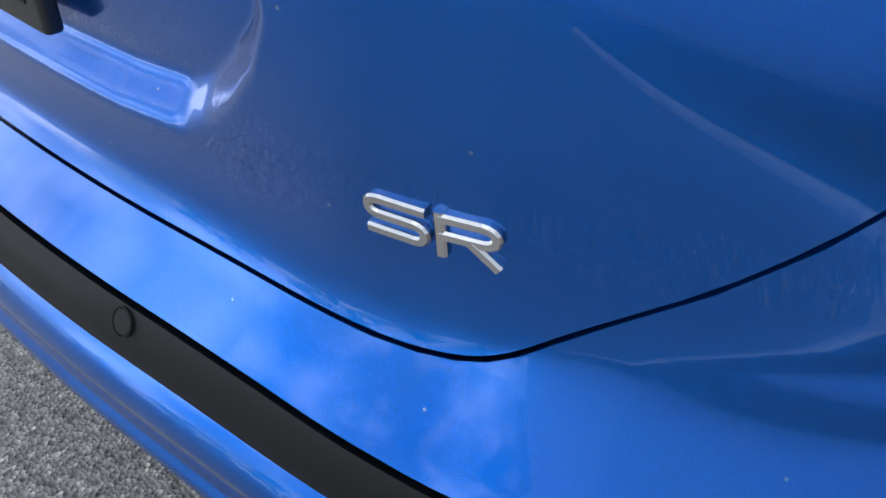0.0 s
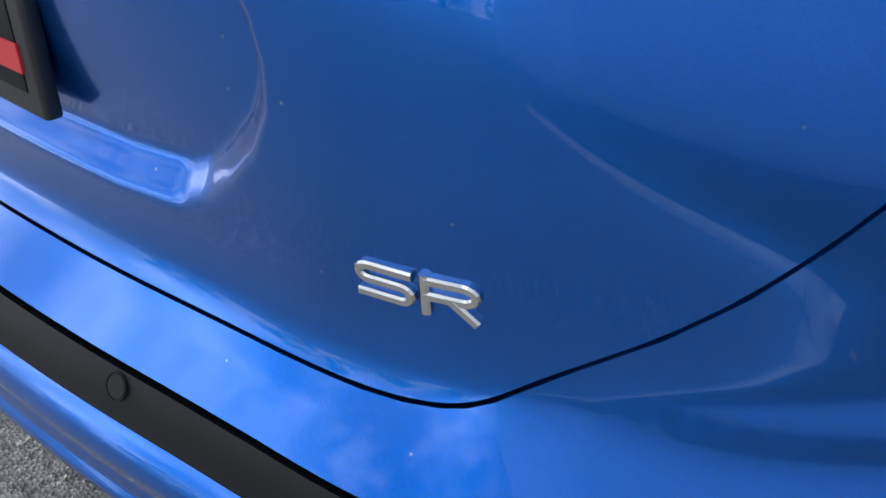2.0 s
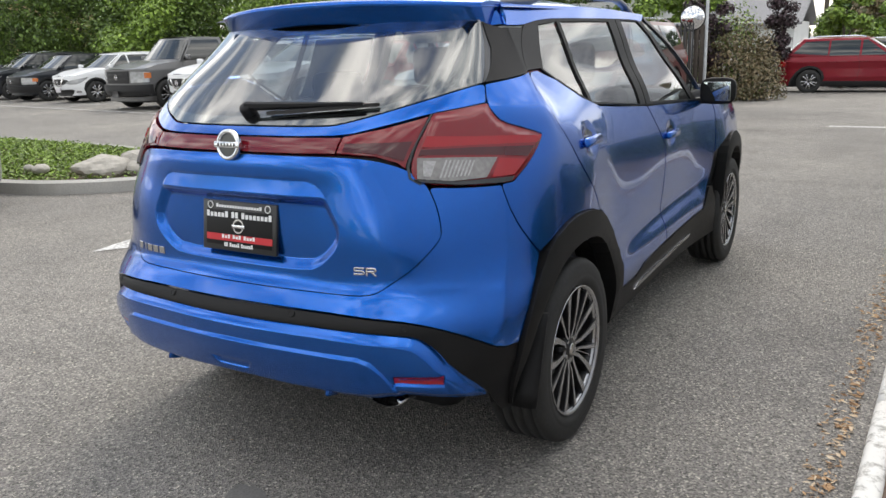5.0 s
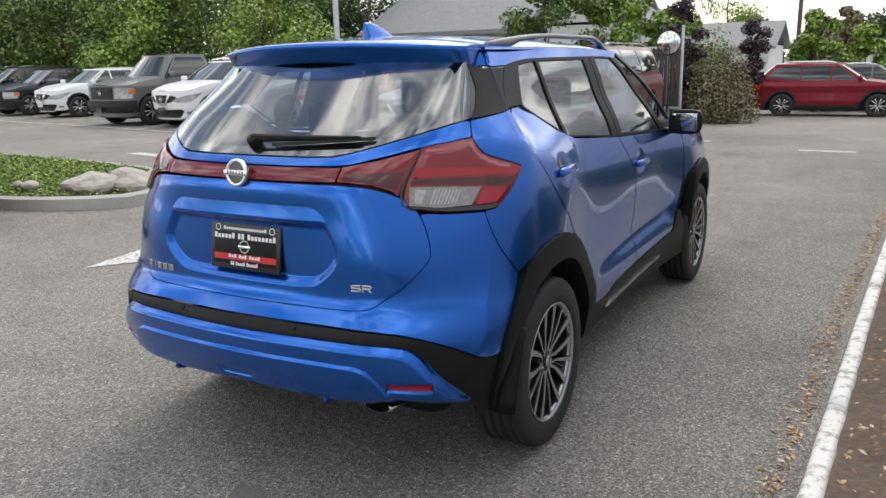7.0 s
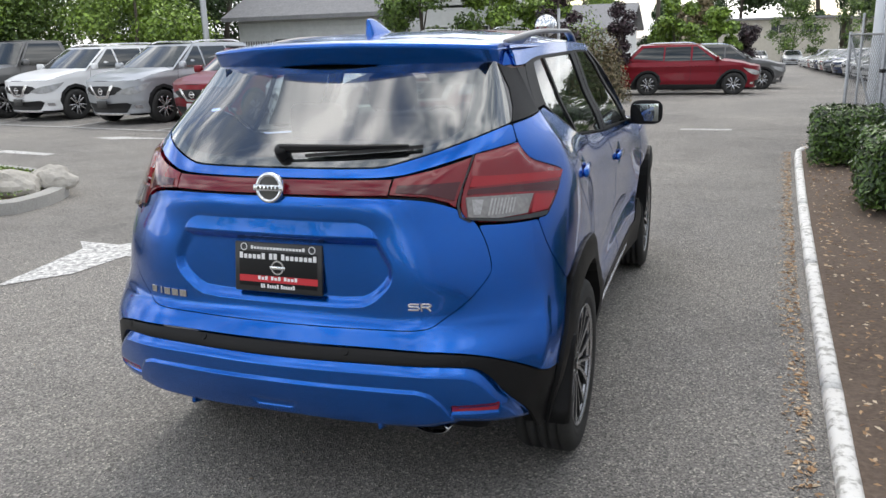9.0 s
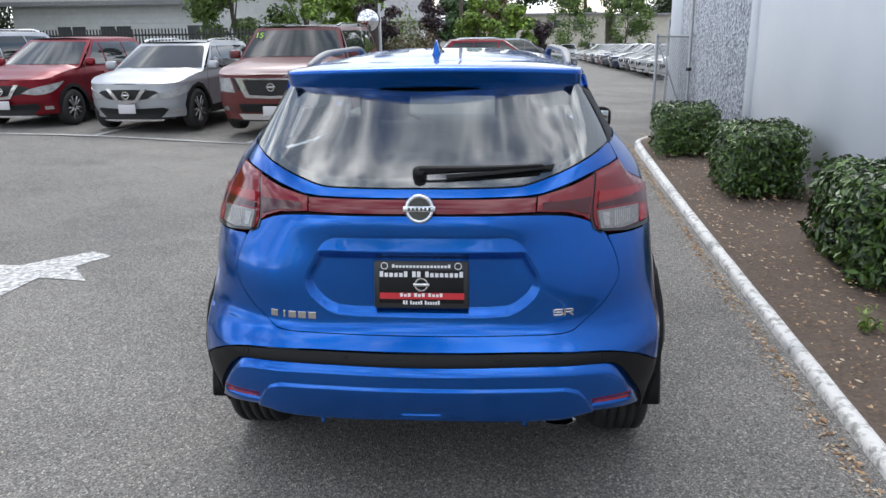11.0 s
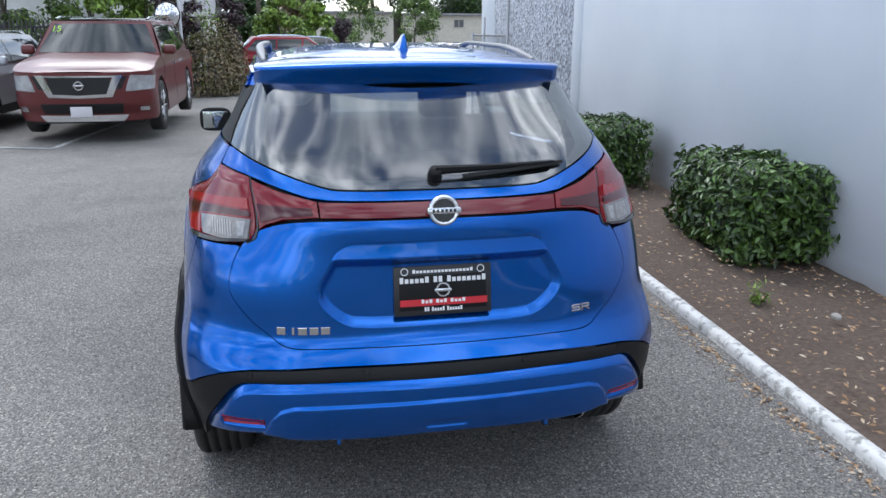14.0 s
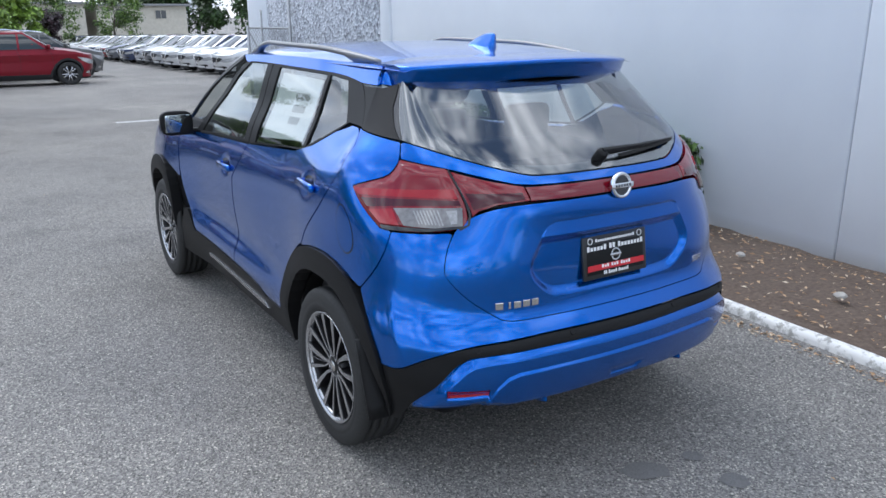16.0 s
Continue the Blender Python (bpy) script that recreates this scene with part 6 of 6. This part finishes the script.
    if kind == "pickup":
        for s in (1, -1):
            put("bed_side", cuboid((s * w0 * .93 - .03, r0, zb - .25), (s * w0 * .93 + .03, L - .12, zb + .03), .02), paint_mat, ob)
        put("bed_floor", cuboid((-w0 * .9, r0, zb - .5), (w0 * .9, L - .12, zb - .45)), BLACK_BODY, ob)
        put("bed_gate", cuboid((-w0 * .75, L - .14, zb - .5), (w0 * .75, L - .06, zb + .03), .02), paint_mat, ob)
    else:
        put("shelf", cuboid((-w0 * .75, r1 - .2, zb - .06), (w0 * .75, L - .10, zb - .02)), BLACK_BODY, ob)
    # the face
    spec, g = FACES[face], hf / .88

    def face_part(part_name, key, mat, out, mirrored=False, rounds=1):
        if not spec[key]:
            return
        poly = [(a * w0, b * g) for a, b in spec[key]]
        if mirrored:
            for s in (1, -1):
                on(part_name, poly, mat, out, s, rounds=rounds, res_=.06)
        else:
            on(part_name, both(poly), mat, out, 0, rounds=rounds, res_=.06)

    face_part("lower_grille", "lower", BLACK_BODY, .006 if face != "block" else .06, rounds=0)
    face_part("grille", "grille", BLACK_BODY, .006)
    face_part("headlight", "headlight", HEADLIGHT, .012, True)
    if face == "block":
        for z in (.655, .755):
            on("grille_bar", [(-.54 * w0, z * g), (.54 * w0, z * g), (.54 * w0, (z + .03) * g), (-.54 * w0, (z + .03) * g)], DARK_ALLOY, .03, rounds=0)
        for s in (1, -1):
            on("corner_lamp", [(.93 * w0, .69 * g), (1.10 * w0, .69 * g), (1.10 * w0, .80 * g), (.93 * w0, .81 * g)], AMBER, .016, s, rounds=0)
    else:
        face_part("grille_trim", "trim", CAR_CHROME, .02, rounds=0)
        face_part("skid_trim", "skid", CAR_CHROME if detail else BLACK_BODY, .014, rounds=0)
        if detail:
            face_part("fog_lamp", "fog", CAR_CHROME, .012, True)
        if face == "wide":
            on("grille_trim", both([(0, .815 * g), (.48 * w0, .815 * g), (.48 * w0, .84 * g), (0, .84 * g)]), CAR_CHROME, .018, rounds=0)
            for s in (1, -1):
                on("side_slot", [(.50 * w0, .66 * g), (.57 * w0, .66 * g), (.66 * w0, .83 * g), (.58 * w0, .83 * g)], BLACK_BODY, .010, s, rounds=0)
    yn = float(np.interp(spec["badge"] * g / H, [q[0] for q in nose], [q[1] for q in nose]))
    if detail:
        v3, f3 = lathe([(.048, 0), (.048, .02), (.068, .02), (.068, 0)], 20, "y")
        put("ring_badge", outward("ring_badge", [(x, -y, z) for x, y, z in v3], f3), CAR_CHROME, ob, at=pose(0, yn - .012, spec["badge"] * g))
        put("badge_bar", cuboid((-.075, -.02, -.014), (.075, 0, .014), .003), CAR_CHROME, ob, at=pose(0, yn - .012, spec["badge"] * g))
    if plate_mat:
        z = .36 * g if face == "v" else .30 * g
        put("number_plate", cuboid((-.15, -.035, z), (.15, -.012 if face != "block" else -.06, z + .15), .004), plate_mat, ob, at=pose(0, -.05 if face == "block" else 0, 0))
    # wheels
    for y in (fa, ra):
        for s in (1, -1):
            w = new("wheel")
            w.parent = ob
            w.matrix_basis = pose(s * (w0 - .105), y, wheel_r, 25 * y, 0, 0 if s > 0 else 180)
            prof_t = [(wheel_r * .66, -.09), (wheel_r * .80, -.105), (wheel_r * .97, -.095), (wheel_r, -.07), (wheel_r, .07), (wheel_r * .97, .095), (wheel_r * .80, .108), (wheel_r * .66, .10)]
            v3, f3 = lathe(prof_t, 28)
            put("tyre", outward("tyre", v3, f3, True), RUBBER, w)
            v3, f3 = lathe([(0, .05), (wheel_r * .55, .045), (wheel_r * .62, .09), (wheel_r * .68, .10), (wheel_r * .68, .04)], 28)
            put("rim", outward("rim", v3, f3), DARK_ALLOY, w)
            if detail:
                for k in range(10):
                    sp = cuboid((.07, -.017, .03), (.104, .017, wheel_r * .65), .006, 1)
                    bmesh.ops.rotate(sp, verts=sp.verts, cent=(0, 0, 0), matrix=Matrix.Rotation((k // 2) * 1.2566 + .45 * (k % 2), 3, "X"))
                    put("spoke", sp, ALLOY, w)
            else:
                v3, f3 = lathe([(0, .10), (wheel_r * .5, .095)], 20)
                put("hub_cap", outward("hub_cap", v3, f3), ALLOY, w)
    put("underbody", cuboid((-w0 + .24, .35, .20), (w0 - .24, L - .30, zb * .85)), BLACK_BODY, ob)
    if detail:
        on("rear_bumper", both([(0, low), (.79 * w0, low), (.79 * w0, .34 * H), (0, .34 * H)]), BLACK_BODY if clad else paint_mat, .05, 0, tail, rounds=0, res_=.2)
    return ob


def coat(name, color, metal=.4):
    return material(name, color, .35, metal, 0.35, .02)


SILVER, WHITE_CAR, RED_CAR, MAROON, GREY_CAR, DARK_CAR, SILVER_OLD = coat("silver_paint", (.42, .44, .47), .5), coat("white_paint", (.80, .81, .82), 0), coat("red_paint", (.20, .004, .014), .6), coat("maroon_paint", (.11, .014, .014), .0), coat("grey_paint", (.13, .13, .13)), coat("dark_blue_grey_paint", (.018, .022, .028)), coat("pale_silver_paint", (.42, .43, .42))
PLATE_PAPER = material("paper_plate", (.62, .60, .62), .6)
ROW = "vehicles parked in the row"
T = -8
maroon_suv = vehicle("suv", "maroon full-size SUV with a chrome grille", MAROON, 5.3, 2.03, 1.75, "big", pose(-3.40, 10.32, 0, 0, 0, -1), "wide", .40, ROW, True, PLATE_PAPER, clad=False)
vehicle("suv", "silver compact crossover with black lower trim", SILVER, 4.38, 1.84, 1.50, "suv", pose(-6.02, 10.72, 0, 0, 0, -4), "v", .345, ROW, True, PLATE_PAPER)
vehicle("suv", "red small crossover with a black roof", RED_CAR, 4.30, 1.76, 1.59, "suv", pose(-8.6, 11.30, 0, 0, 0, -5), "v", .33, ROW, False, PLATE_PAPER)
vehicle("suv", "silver crossover with roof rails", SILVER, 4.65, 1.84, 1.72, "suv", pose(-11.25, 11.75, 0, 0, 0, T), "v", .36, ROW, True, BLACK_PLATE)
vehicle("suv", "white crossover with roof rails", WHITE_CAR, 4.65, 1.84, 1.72, "suv", pose(-14.3, 12.4, 0, 0, 0, T), "v", .36, ROW, True, BLACK_PLATE)
vehicle("pickup_truck", "dark grey single-cab pickup truck", GREY_CAR, 5.6, 2.0, 1.92, "pickup", pose(-16.75, 12.5, 0, 0, 0, T), "block", .40, ROW, False, BLACK_PLATE, cat="pickup truck", clad=False)
vehicle("suv", "white compact crossover with black lower trim", WHITE_CAR, 4.38, 1.84, 1.60, "suv", pose(-22.5, 14.6, 0, 0, 0, T), "v", .345, ROW, False, PLATE_PAPER)
vehicle("suv", "dark blue-grey SUV with a sloping roof", DARK_CAR, 4.4, 1.9, 1.62, "suv", pose(-25.6, 14.9, 0, 0, 0, T), "block", .36, ROW, False)
vehicle("suv", "dark grey SUV with a long roof", DARK_CAR, 4.8, 1.9, 1.72, "suv", pose(-28.6, 15.3, 0, 0, 0, T), "v", .36, ROW, True)
digits = bpy.data.curves.new("year_digits", "FONT")
digits.body, digits.size, digits.extrude = "15", .17, .001
sign_ = new("year_digits", digits)
sign_.parent = maroon_suv
sign_.matrix_basis = pose(-.74, 1.630, 1.540, 49, 0, -11)
digits.materials.append(LIME_PRINT)
LEFT = "vehicles facing the drive"
vehicle("suv", "dark red crossover with silver wheels", RED_CAR, 4.65, 1.84, 1.72, "suv", pose(2.45, 27.3, ground_z(2, 27.3), 0, 0, 93), "v", .37, LEFT, True)
vehicle("suv", "grey crossover beside a red one", GREY_CAR, 4.65, 1.84, 1.70, "suv", pose(3.5, 31.5, ground_z(3, 31.5), 0, 0, 93), "v", .37, LEFT, True)
vehicle("suv", "pale silver older SUV parked beside the island", SILVER_OLD, 4.8, 1.85, 1.78, "big", pose(-10.52, 1.95, 0, 0, 0, -90), "v", .37, "", True, clad=False)

# far rows, each car painted by chance
CAR_MIX = material("far_car_paint", (.5, .5, .5), .3, .3, 1.0, .03)
info = CAR_MIX.node_tree.nodes.new("ShaderNodeObjectInfo")
mix_colors = ramp(CAR_MIX, info.outputs["Random"], ((0, (.75, .76, .77)), (.35, (.55, .57, .6)), (.55, (.72, .73, .75)), (.7, (.12, .13, .15)), (.8, (.03, .05, .12)), (.88, (.25, .02, .03)), (.93, (.7, .7, .72))))
CAR_MIX.node_tree.nodes[-1].color_ramp.interpolation = "CONSTANT"
link(CAR_MIX, mix_colors, bsdf(CAR_MIX).inputs["Base Color"])
first = vehicle("hatchback", "small hatchback in a long row of parked cars", CAR_MIX, 4.2, 1.75, 1.50, "hatch", pose(6.5, 27.0, ground_z(6.5, 27), 0, 0, -86), "v", .32, "long row of parked cars", False, None, False, clad=False)
for k in range(1, 19):
    copy_thing(first, pose(6.5 + .03 * k + rng.uniform(-.15, .15), 27 + 2.45 * k, ground_z(6.5, 27 + 2.45 * k), 0, 0, -86 + rng.uniform(-1.5, 1.5)))
for k in range(9):
    copy_thing(first, pose(3.4 + .05 * k + rng.uniform(-.2, .2), 34.6 + 2.9 * k, ground_z(3.4, 34.6 + 2.9 * k), 0, 0, 93))
for k in range(8):
    copy_thing(first, pose(-1.5 + 2.9 * k, 78 + rng.uniform(-.3, .3), ground_z(0, 78), 0, 0, rng.uniform(-3, 3)))

# ---- houses, fence, poles ----
SIDING = speckled("white_siding", (.62, .63, .62), (.74, .75, .74), 6, .7)
ROOFING = speckled("grey_shingles", (.17, .17, .18), (.30, .30, .31), 9, .9, .01)
DARK_PANE = material("dark_house_window", (.07, .075, .08), .08, 0, .5)
CREAM = speckled("cream_plaster", (.50, .46, .38), (.62, .58, .50), 3, .85)
METAL_DARK = material("dark_iron", (.025, .025, .026), .5, .3)
STEEL = speckled("galvanised_steel", (.30, .31, .32), (.45, .46, .47), 30, .45, 0, .7)
TIMBER = speckled("brown_slats", (.05, .04, .034), (.11, .09, .075), 12, .85)


def house(x0, x1, y, depth, wall_h, ridge, label, mat=SIDING, flat=False, windows=(), gable=False):
    ob = thing("house", label, "house", pose(0, 0, ground_z((x0 + x1) / 2, y)))
    put("wall", cuboid((x0, y, 0), (x1, y + depth, wall_h)), mat, ob)
    if not flat and not gable:
        n = int(wall_h / .2)
        for k in range(n):
            put("siding_board", outward("siding_board", [(x0, y - .004, k * .2), (x1, y - .004, k * .2), (x1, y - .03, k * .2 + .01), (x0, y - .03, k * .2 + .01), (x0, y - .004, k * .2 + .2), (x1, y - .004, k * .2 + .2)], [(0, 1, 2, 3), (3, 2, 5, 4)]), mat, ob)
    if flat:
        put("roof", cuboid((x0 - .5, y - .6, wall_h), (x1 + .5, y + depth + .5, wall_h + .25), .03), ROOFING, ob)
    elif gable:
        m = (x0 + x1) / 2
        v_ = [(x0 - .4, y - .4, wall_h - .15), (m, y - .4, ridge), (x1 + .4, y - .4, wall_h - .15), (x0 - .4, y + depth, wall_h - .15), (m, y + depth, ridge), (x1 + .4, y + depth, wall_h - .15)]
        v_ += [(a, b, c - .15) for a, b, c in v_]
        put("roof", outward("roof", v_, [(0, 1, 4, 3), (1, 2, 5, 4), (6, 7, 10, 9), (7, 8, 11, 10), (0, 1, 7, 6), (1, 2, 8, 7), (3, 4, 10, 9), (4, 5, 11, 10), (0, 3, 9, 6), (2, 5, 11, 8)]), ROOFING, ob)
        put("gable_wall", outward("gable_wall", [(x0, y, wall_h - .1), (x1, y, wall_h - .1), (m, y, ridge - .25), (x0, y + .1, wall_h - .1), (x1, y + .1, wall_h - .1), (m, y + .1, ridge - .25)], [(0, 1, 2), (3, 4, 5), (0, 1, 4, 3), (1, 2, 5, 4), (2, 0, 3, 5)]), mat, ob)
    else:
        m = y + depth / 2
        v_ = [(x0 - .5, y - .6, wall_h - .1), (x1 + .5, y - .6, wall_h - .1), (x1 + .5, m, ridge), (x0 - .5, m, ridge), (x1 + .5, y + depth + .5, wall_h - .1), (x0 - .5, y + depth + .5, wall_h - .1)]
        v_ += [(a, b, c - .18) for a, b, c in v_]
        put("roof", outward("roof", v_, [(0, 1, 2, 3), (3, 2, 4, 5), (6, 7, 8, 9), (9, 8, 10, 11), (0, 1, 7, 6), (4, 5, 11, 10), (1, 2, 8, 7), (2, 4, 10, 8), (0, 3, 9, 6), (3, 5, 11, 9)]), ROOFING, ob)
    for wx, wz, ww, wh in windows:
        win = put("window", cuboid((wx - ww / 2 - .08, y - .06, wz - .08), (wx + ww / 2 + .08, y - .01, wz + wh + .08), .01), mat, ob)
        put("pane", cuboid((wx - ww / 2, y - .07, wz), (wx - .03, y - .05, wz + wh)), DARK_PANE, win)
        put("pane", cuboid((wx + .03, y - .07, wz), (wx + ww / 2, y - .05, wz + wh)), DARK_PANE, win)
    return ob


house(-20.0, -8.5, 30.5, 8, 3.0, 5.0, "white sided house with a grey roof behind the fence", SIDING, windows=((-17.5, 1.35, 1.2, .55), (-15.6, 1.35, 1.3, .55), (-12.0, 1.35, 1.1, .55)))
house(-10.5, -6.2, 27.5, 4, 2.9, 4.6, "white gabled house wing with a grey roof", SIDING, gable=True, windows=((-9.2, 1.4, .9, .7), (-7.6, 1.4, .9, .7)))
house(-17.0, -5.4, 56, 8, 2.3, 4.0, "white house with a grey shingle roof", SIDING, windows=((-8.4, 1.0, 1.0, .8),))
house(-1.0, 13.2, 98, 9, 4.9, 5.2, "long low cream building with a flat roof", CREAM, True, windows=tuple((0.5 + 3.2 * k, 3.4, 1.6, .9) for k in range(4)))
house(14.4, 24.5, 98, 9, 4.7, 5.0, "long low cream building with a flat roof", CREAM, True, windows=((17, 2.4, .9, 2.0), (21.5, 3.3, 1.2, .9)))
house(-78, -54.5, 32.0, 8, 5.5, 5.7, "tan commercial building behind trees", speckled("tan_plaster", (.45, .33, .16), (.55, .42, .24), 2, .85), True)

fence = thing("fence", "dark iron picket fence behind the parked row", "fence")
d = Vector((-1, .19, 0)).normalized()
start = Vector((-3.2, 19.4, 0))
length = 21.0
for h in (.25, 1.55):
    a, b = start, start + d * length
    me = outward("rail", [(a.x, a.y, h), (b.x, b.y, h), (b.x, b.y, h + .05), (a.x, a.y, h + .05), (a.x, a.y + .04, h), (b.x, b.y + .04, h), (b.x, b.y + .04, h + .05), (a.x, a.y + .04, h + .05)], [(0, 1, 2, 3), (4, 5, 6, 7), (0, 1, 5, 4), (3, 2, 6, 7), (0, 3, 7, 4), (1, 2, 6, 5)])
    put("rail", me, METAL_DARK, fence)
picket = None
for k in range(int(length / .11)):
    p = start + d * (k * .11)
    if picket is None:
        picket = put("picket", cuboid((-.02, -.012, 0), (.02, .012, 1.75), .004, 1), METAL_DARK, fence, at=pose(p.x, p.y, 0))
    else:
        ob = picket.copy()
        scene.collection.objects.link(ob)
        ob.matrix_basis = pose(p.x, p.y, 0)

gate = thing("slatted_gate", "brown slatted metal gate with a steel post", "gate", pose(-3.05, 20.2, 0, 0, 0, 168))
put("gate_frame", cuboid((0, -.03, 1.72), (2.9, .03, 1.80), .01), STEEL, gate)
put("gate_frame", cuboid((0, -.03, .12), (2.9, .03, .20), .01), STEEL, gate)
for k in range(18):
    put("board", cuboid((.04 + .16 * k, -.015, .14), (.17 + .16 * k, .015, 1.78), .004, 1), TIMBER, gate)
v, f = lathe([(.0, 2.35), (.04, 2.34), (.045, 0)], 12, "z")
put("post", outward("post", v, f, True), STEEL, gate)
put("brace", cuboid((-.02, -.05, 0), (.02, -.03, 2.3)), STEEL, gate, at=pose(1.5, 0, .2, 0, -42))

# chain-link gate folded against the end of the wall
link_gate = thing("chain_link_gate", "grey chain-link gate on steel posts by the wall", "gate", pose(3.70, 12.5, ground_z(3.7, 12.5), 0, 0, 12.9))
GATE_L, GATE_H = 1.45, 1.60
for y, h, r in ((0, 2.25, .03), (.95, 1.95, .02), (GATE_L, GATE_H + .05, .03)):
    v, f = lathe([(0, h), (r, h - .005), (r, 0)], 12, "z")
    put("post", outward("post", v, f, True), STEEL, link_gate, at=pose(0, y, 0))
for z in (.12, GATE_H):
    put("rail", cuboid((-.018, 0, z - .018), (.018, GATE_L, z + .018), .006), STEEL, link_gate)
put("brace", cuboid((-.012, 0, -.012), (.012, 2.0, .012), .004), STEEL, link_gate, at=pose(0, .1, .14, 46.5))
put("latch", cuboid((-.035, -.05, 1.0), (.035, .05, 1.06), .006), METAL_DARK, link_gate)
wires = []
for k in range(-16, 16):
    for slope in (1, -1):
        ends = []
        for z in np.linspace(.12, GATE_H, 40):
            y = k * .09 + (z - .12) if slope > 0 else GATE_L - k * .09 - (z - .12)
            if 0 <= y <= GATE_L:
                ends.append((y, z))
        if len(ends) > 2:
            (ya, za), (yb, zb) = ends[0], ends[-1]
            wires.append(([(0, ya, za - .004), (0, ya, za + .004), (0, yb, zb + .004), (0, yb, zb - .004), (.006, ya, za), (.006, yb, zb)], [(0, 1, 2, 3), (0, 4, 5, 3), (1, 4, 5, 2)]))
v, f = joined(wires)
put("wire_mesh", outward("wire_mesh", v, f), STEEL, link_gate)
for (x, y), h, r in (((-15.2, 21.2), 9, .11), ((-1.3, 31.5), 9, .09)):
    v, f = lathe([(0, h), (r * .7, h - .01), (r, 0)], 14, "z")
    tagged(put("lamp_pole" if h > 8 and x < -5 else "utility_pole", outward("pole", v, f, True), STEEL if x < -5 else BARK, at=pose(x, y, 0)), "tall plain pole behind the parked cars", "pole")

# round traffic mirror on the gate post
mirror_post = thing("traffic_mirror", "round convex traffic mirror on the gate post", "mirror", pose(-3.28, 19.63, 1.89, 0, 0, 12))
v, f = lathe([(0, -.10), (.12, -.09), (.22, -.06), (.30, 0)], 32, "y")
put("mirror_dish", outward("mirror_dish", v, f, True), CHROME, mirror_post)
v, f = lathe([(.295, -.01), (.31, -.012), (.32, .0), (.31, .03), (0, .08)], 32, "y")
put("mirror_rim", outward("mirror_rim", v, f, True), METAL_DARK, mirror_post)
put("bracket", cuboid((-.02, .05, -.03), (.02, .6, .03), .008), STEEL, mirror_post)
put("mirror_pole", cuboid((-.03, .57, -1.89), (.03, .63, .05), .008), STEEL, mirror_post)
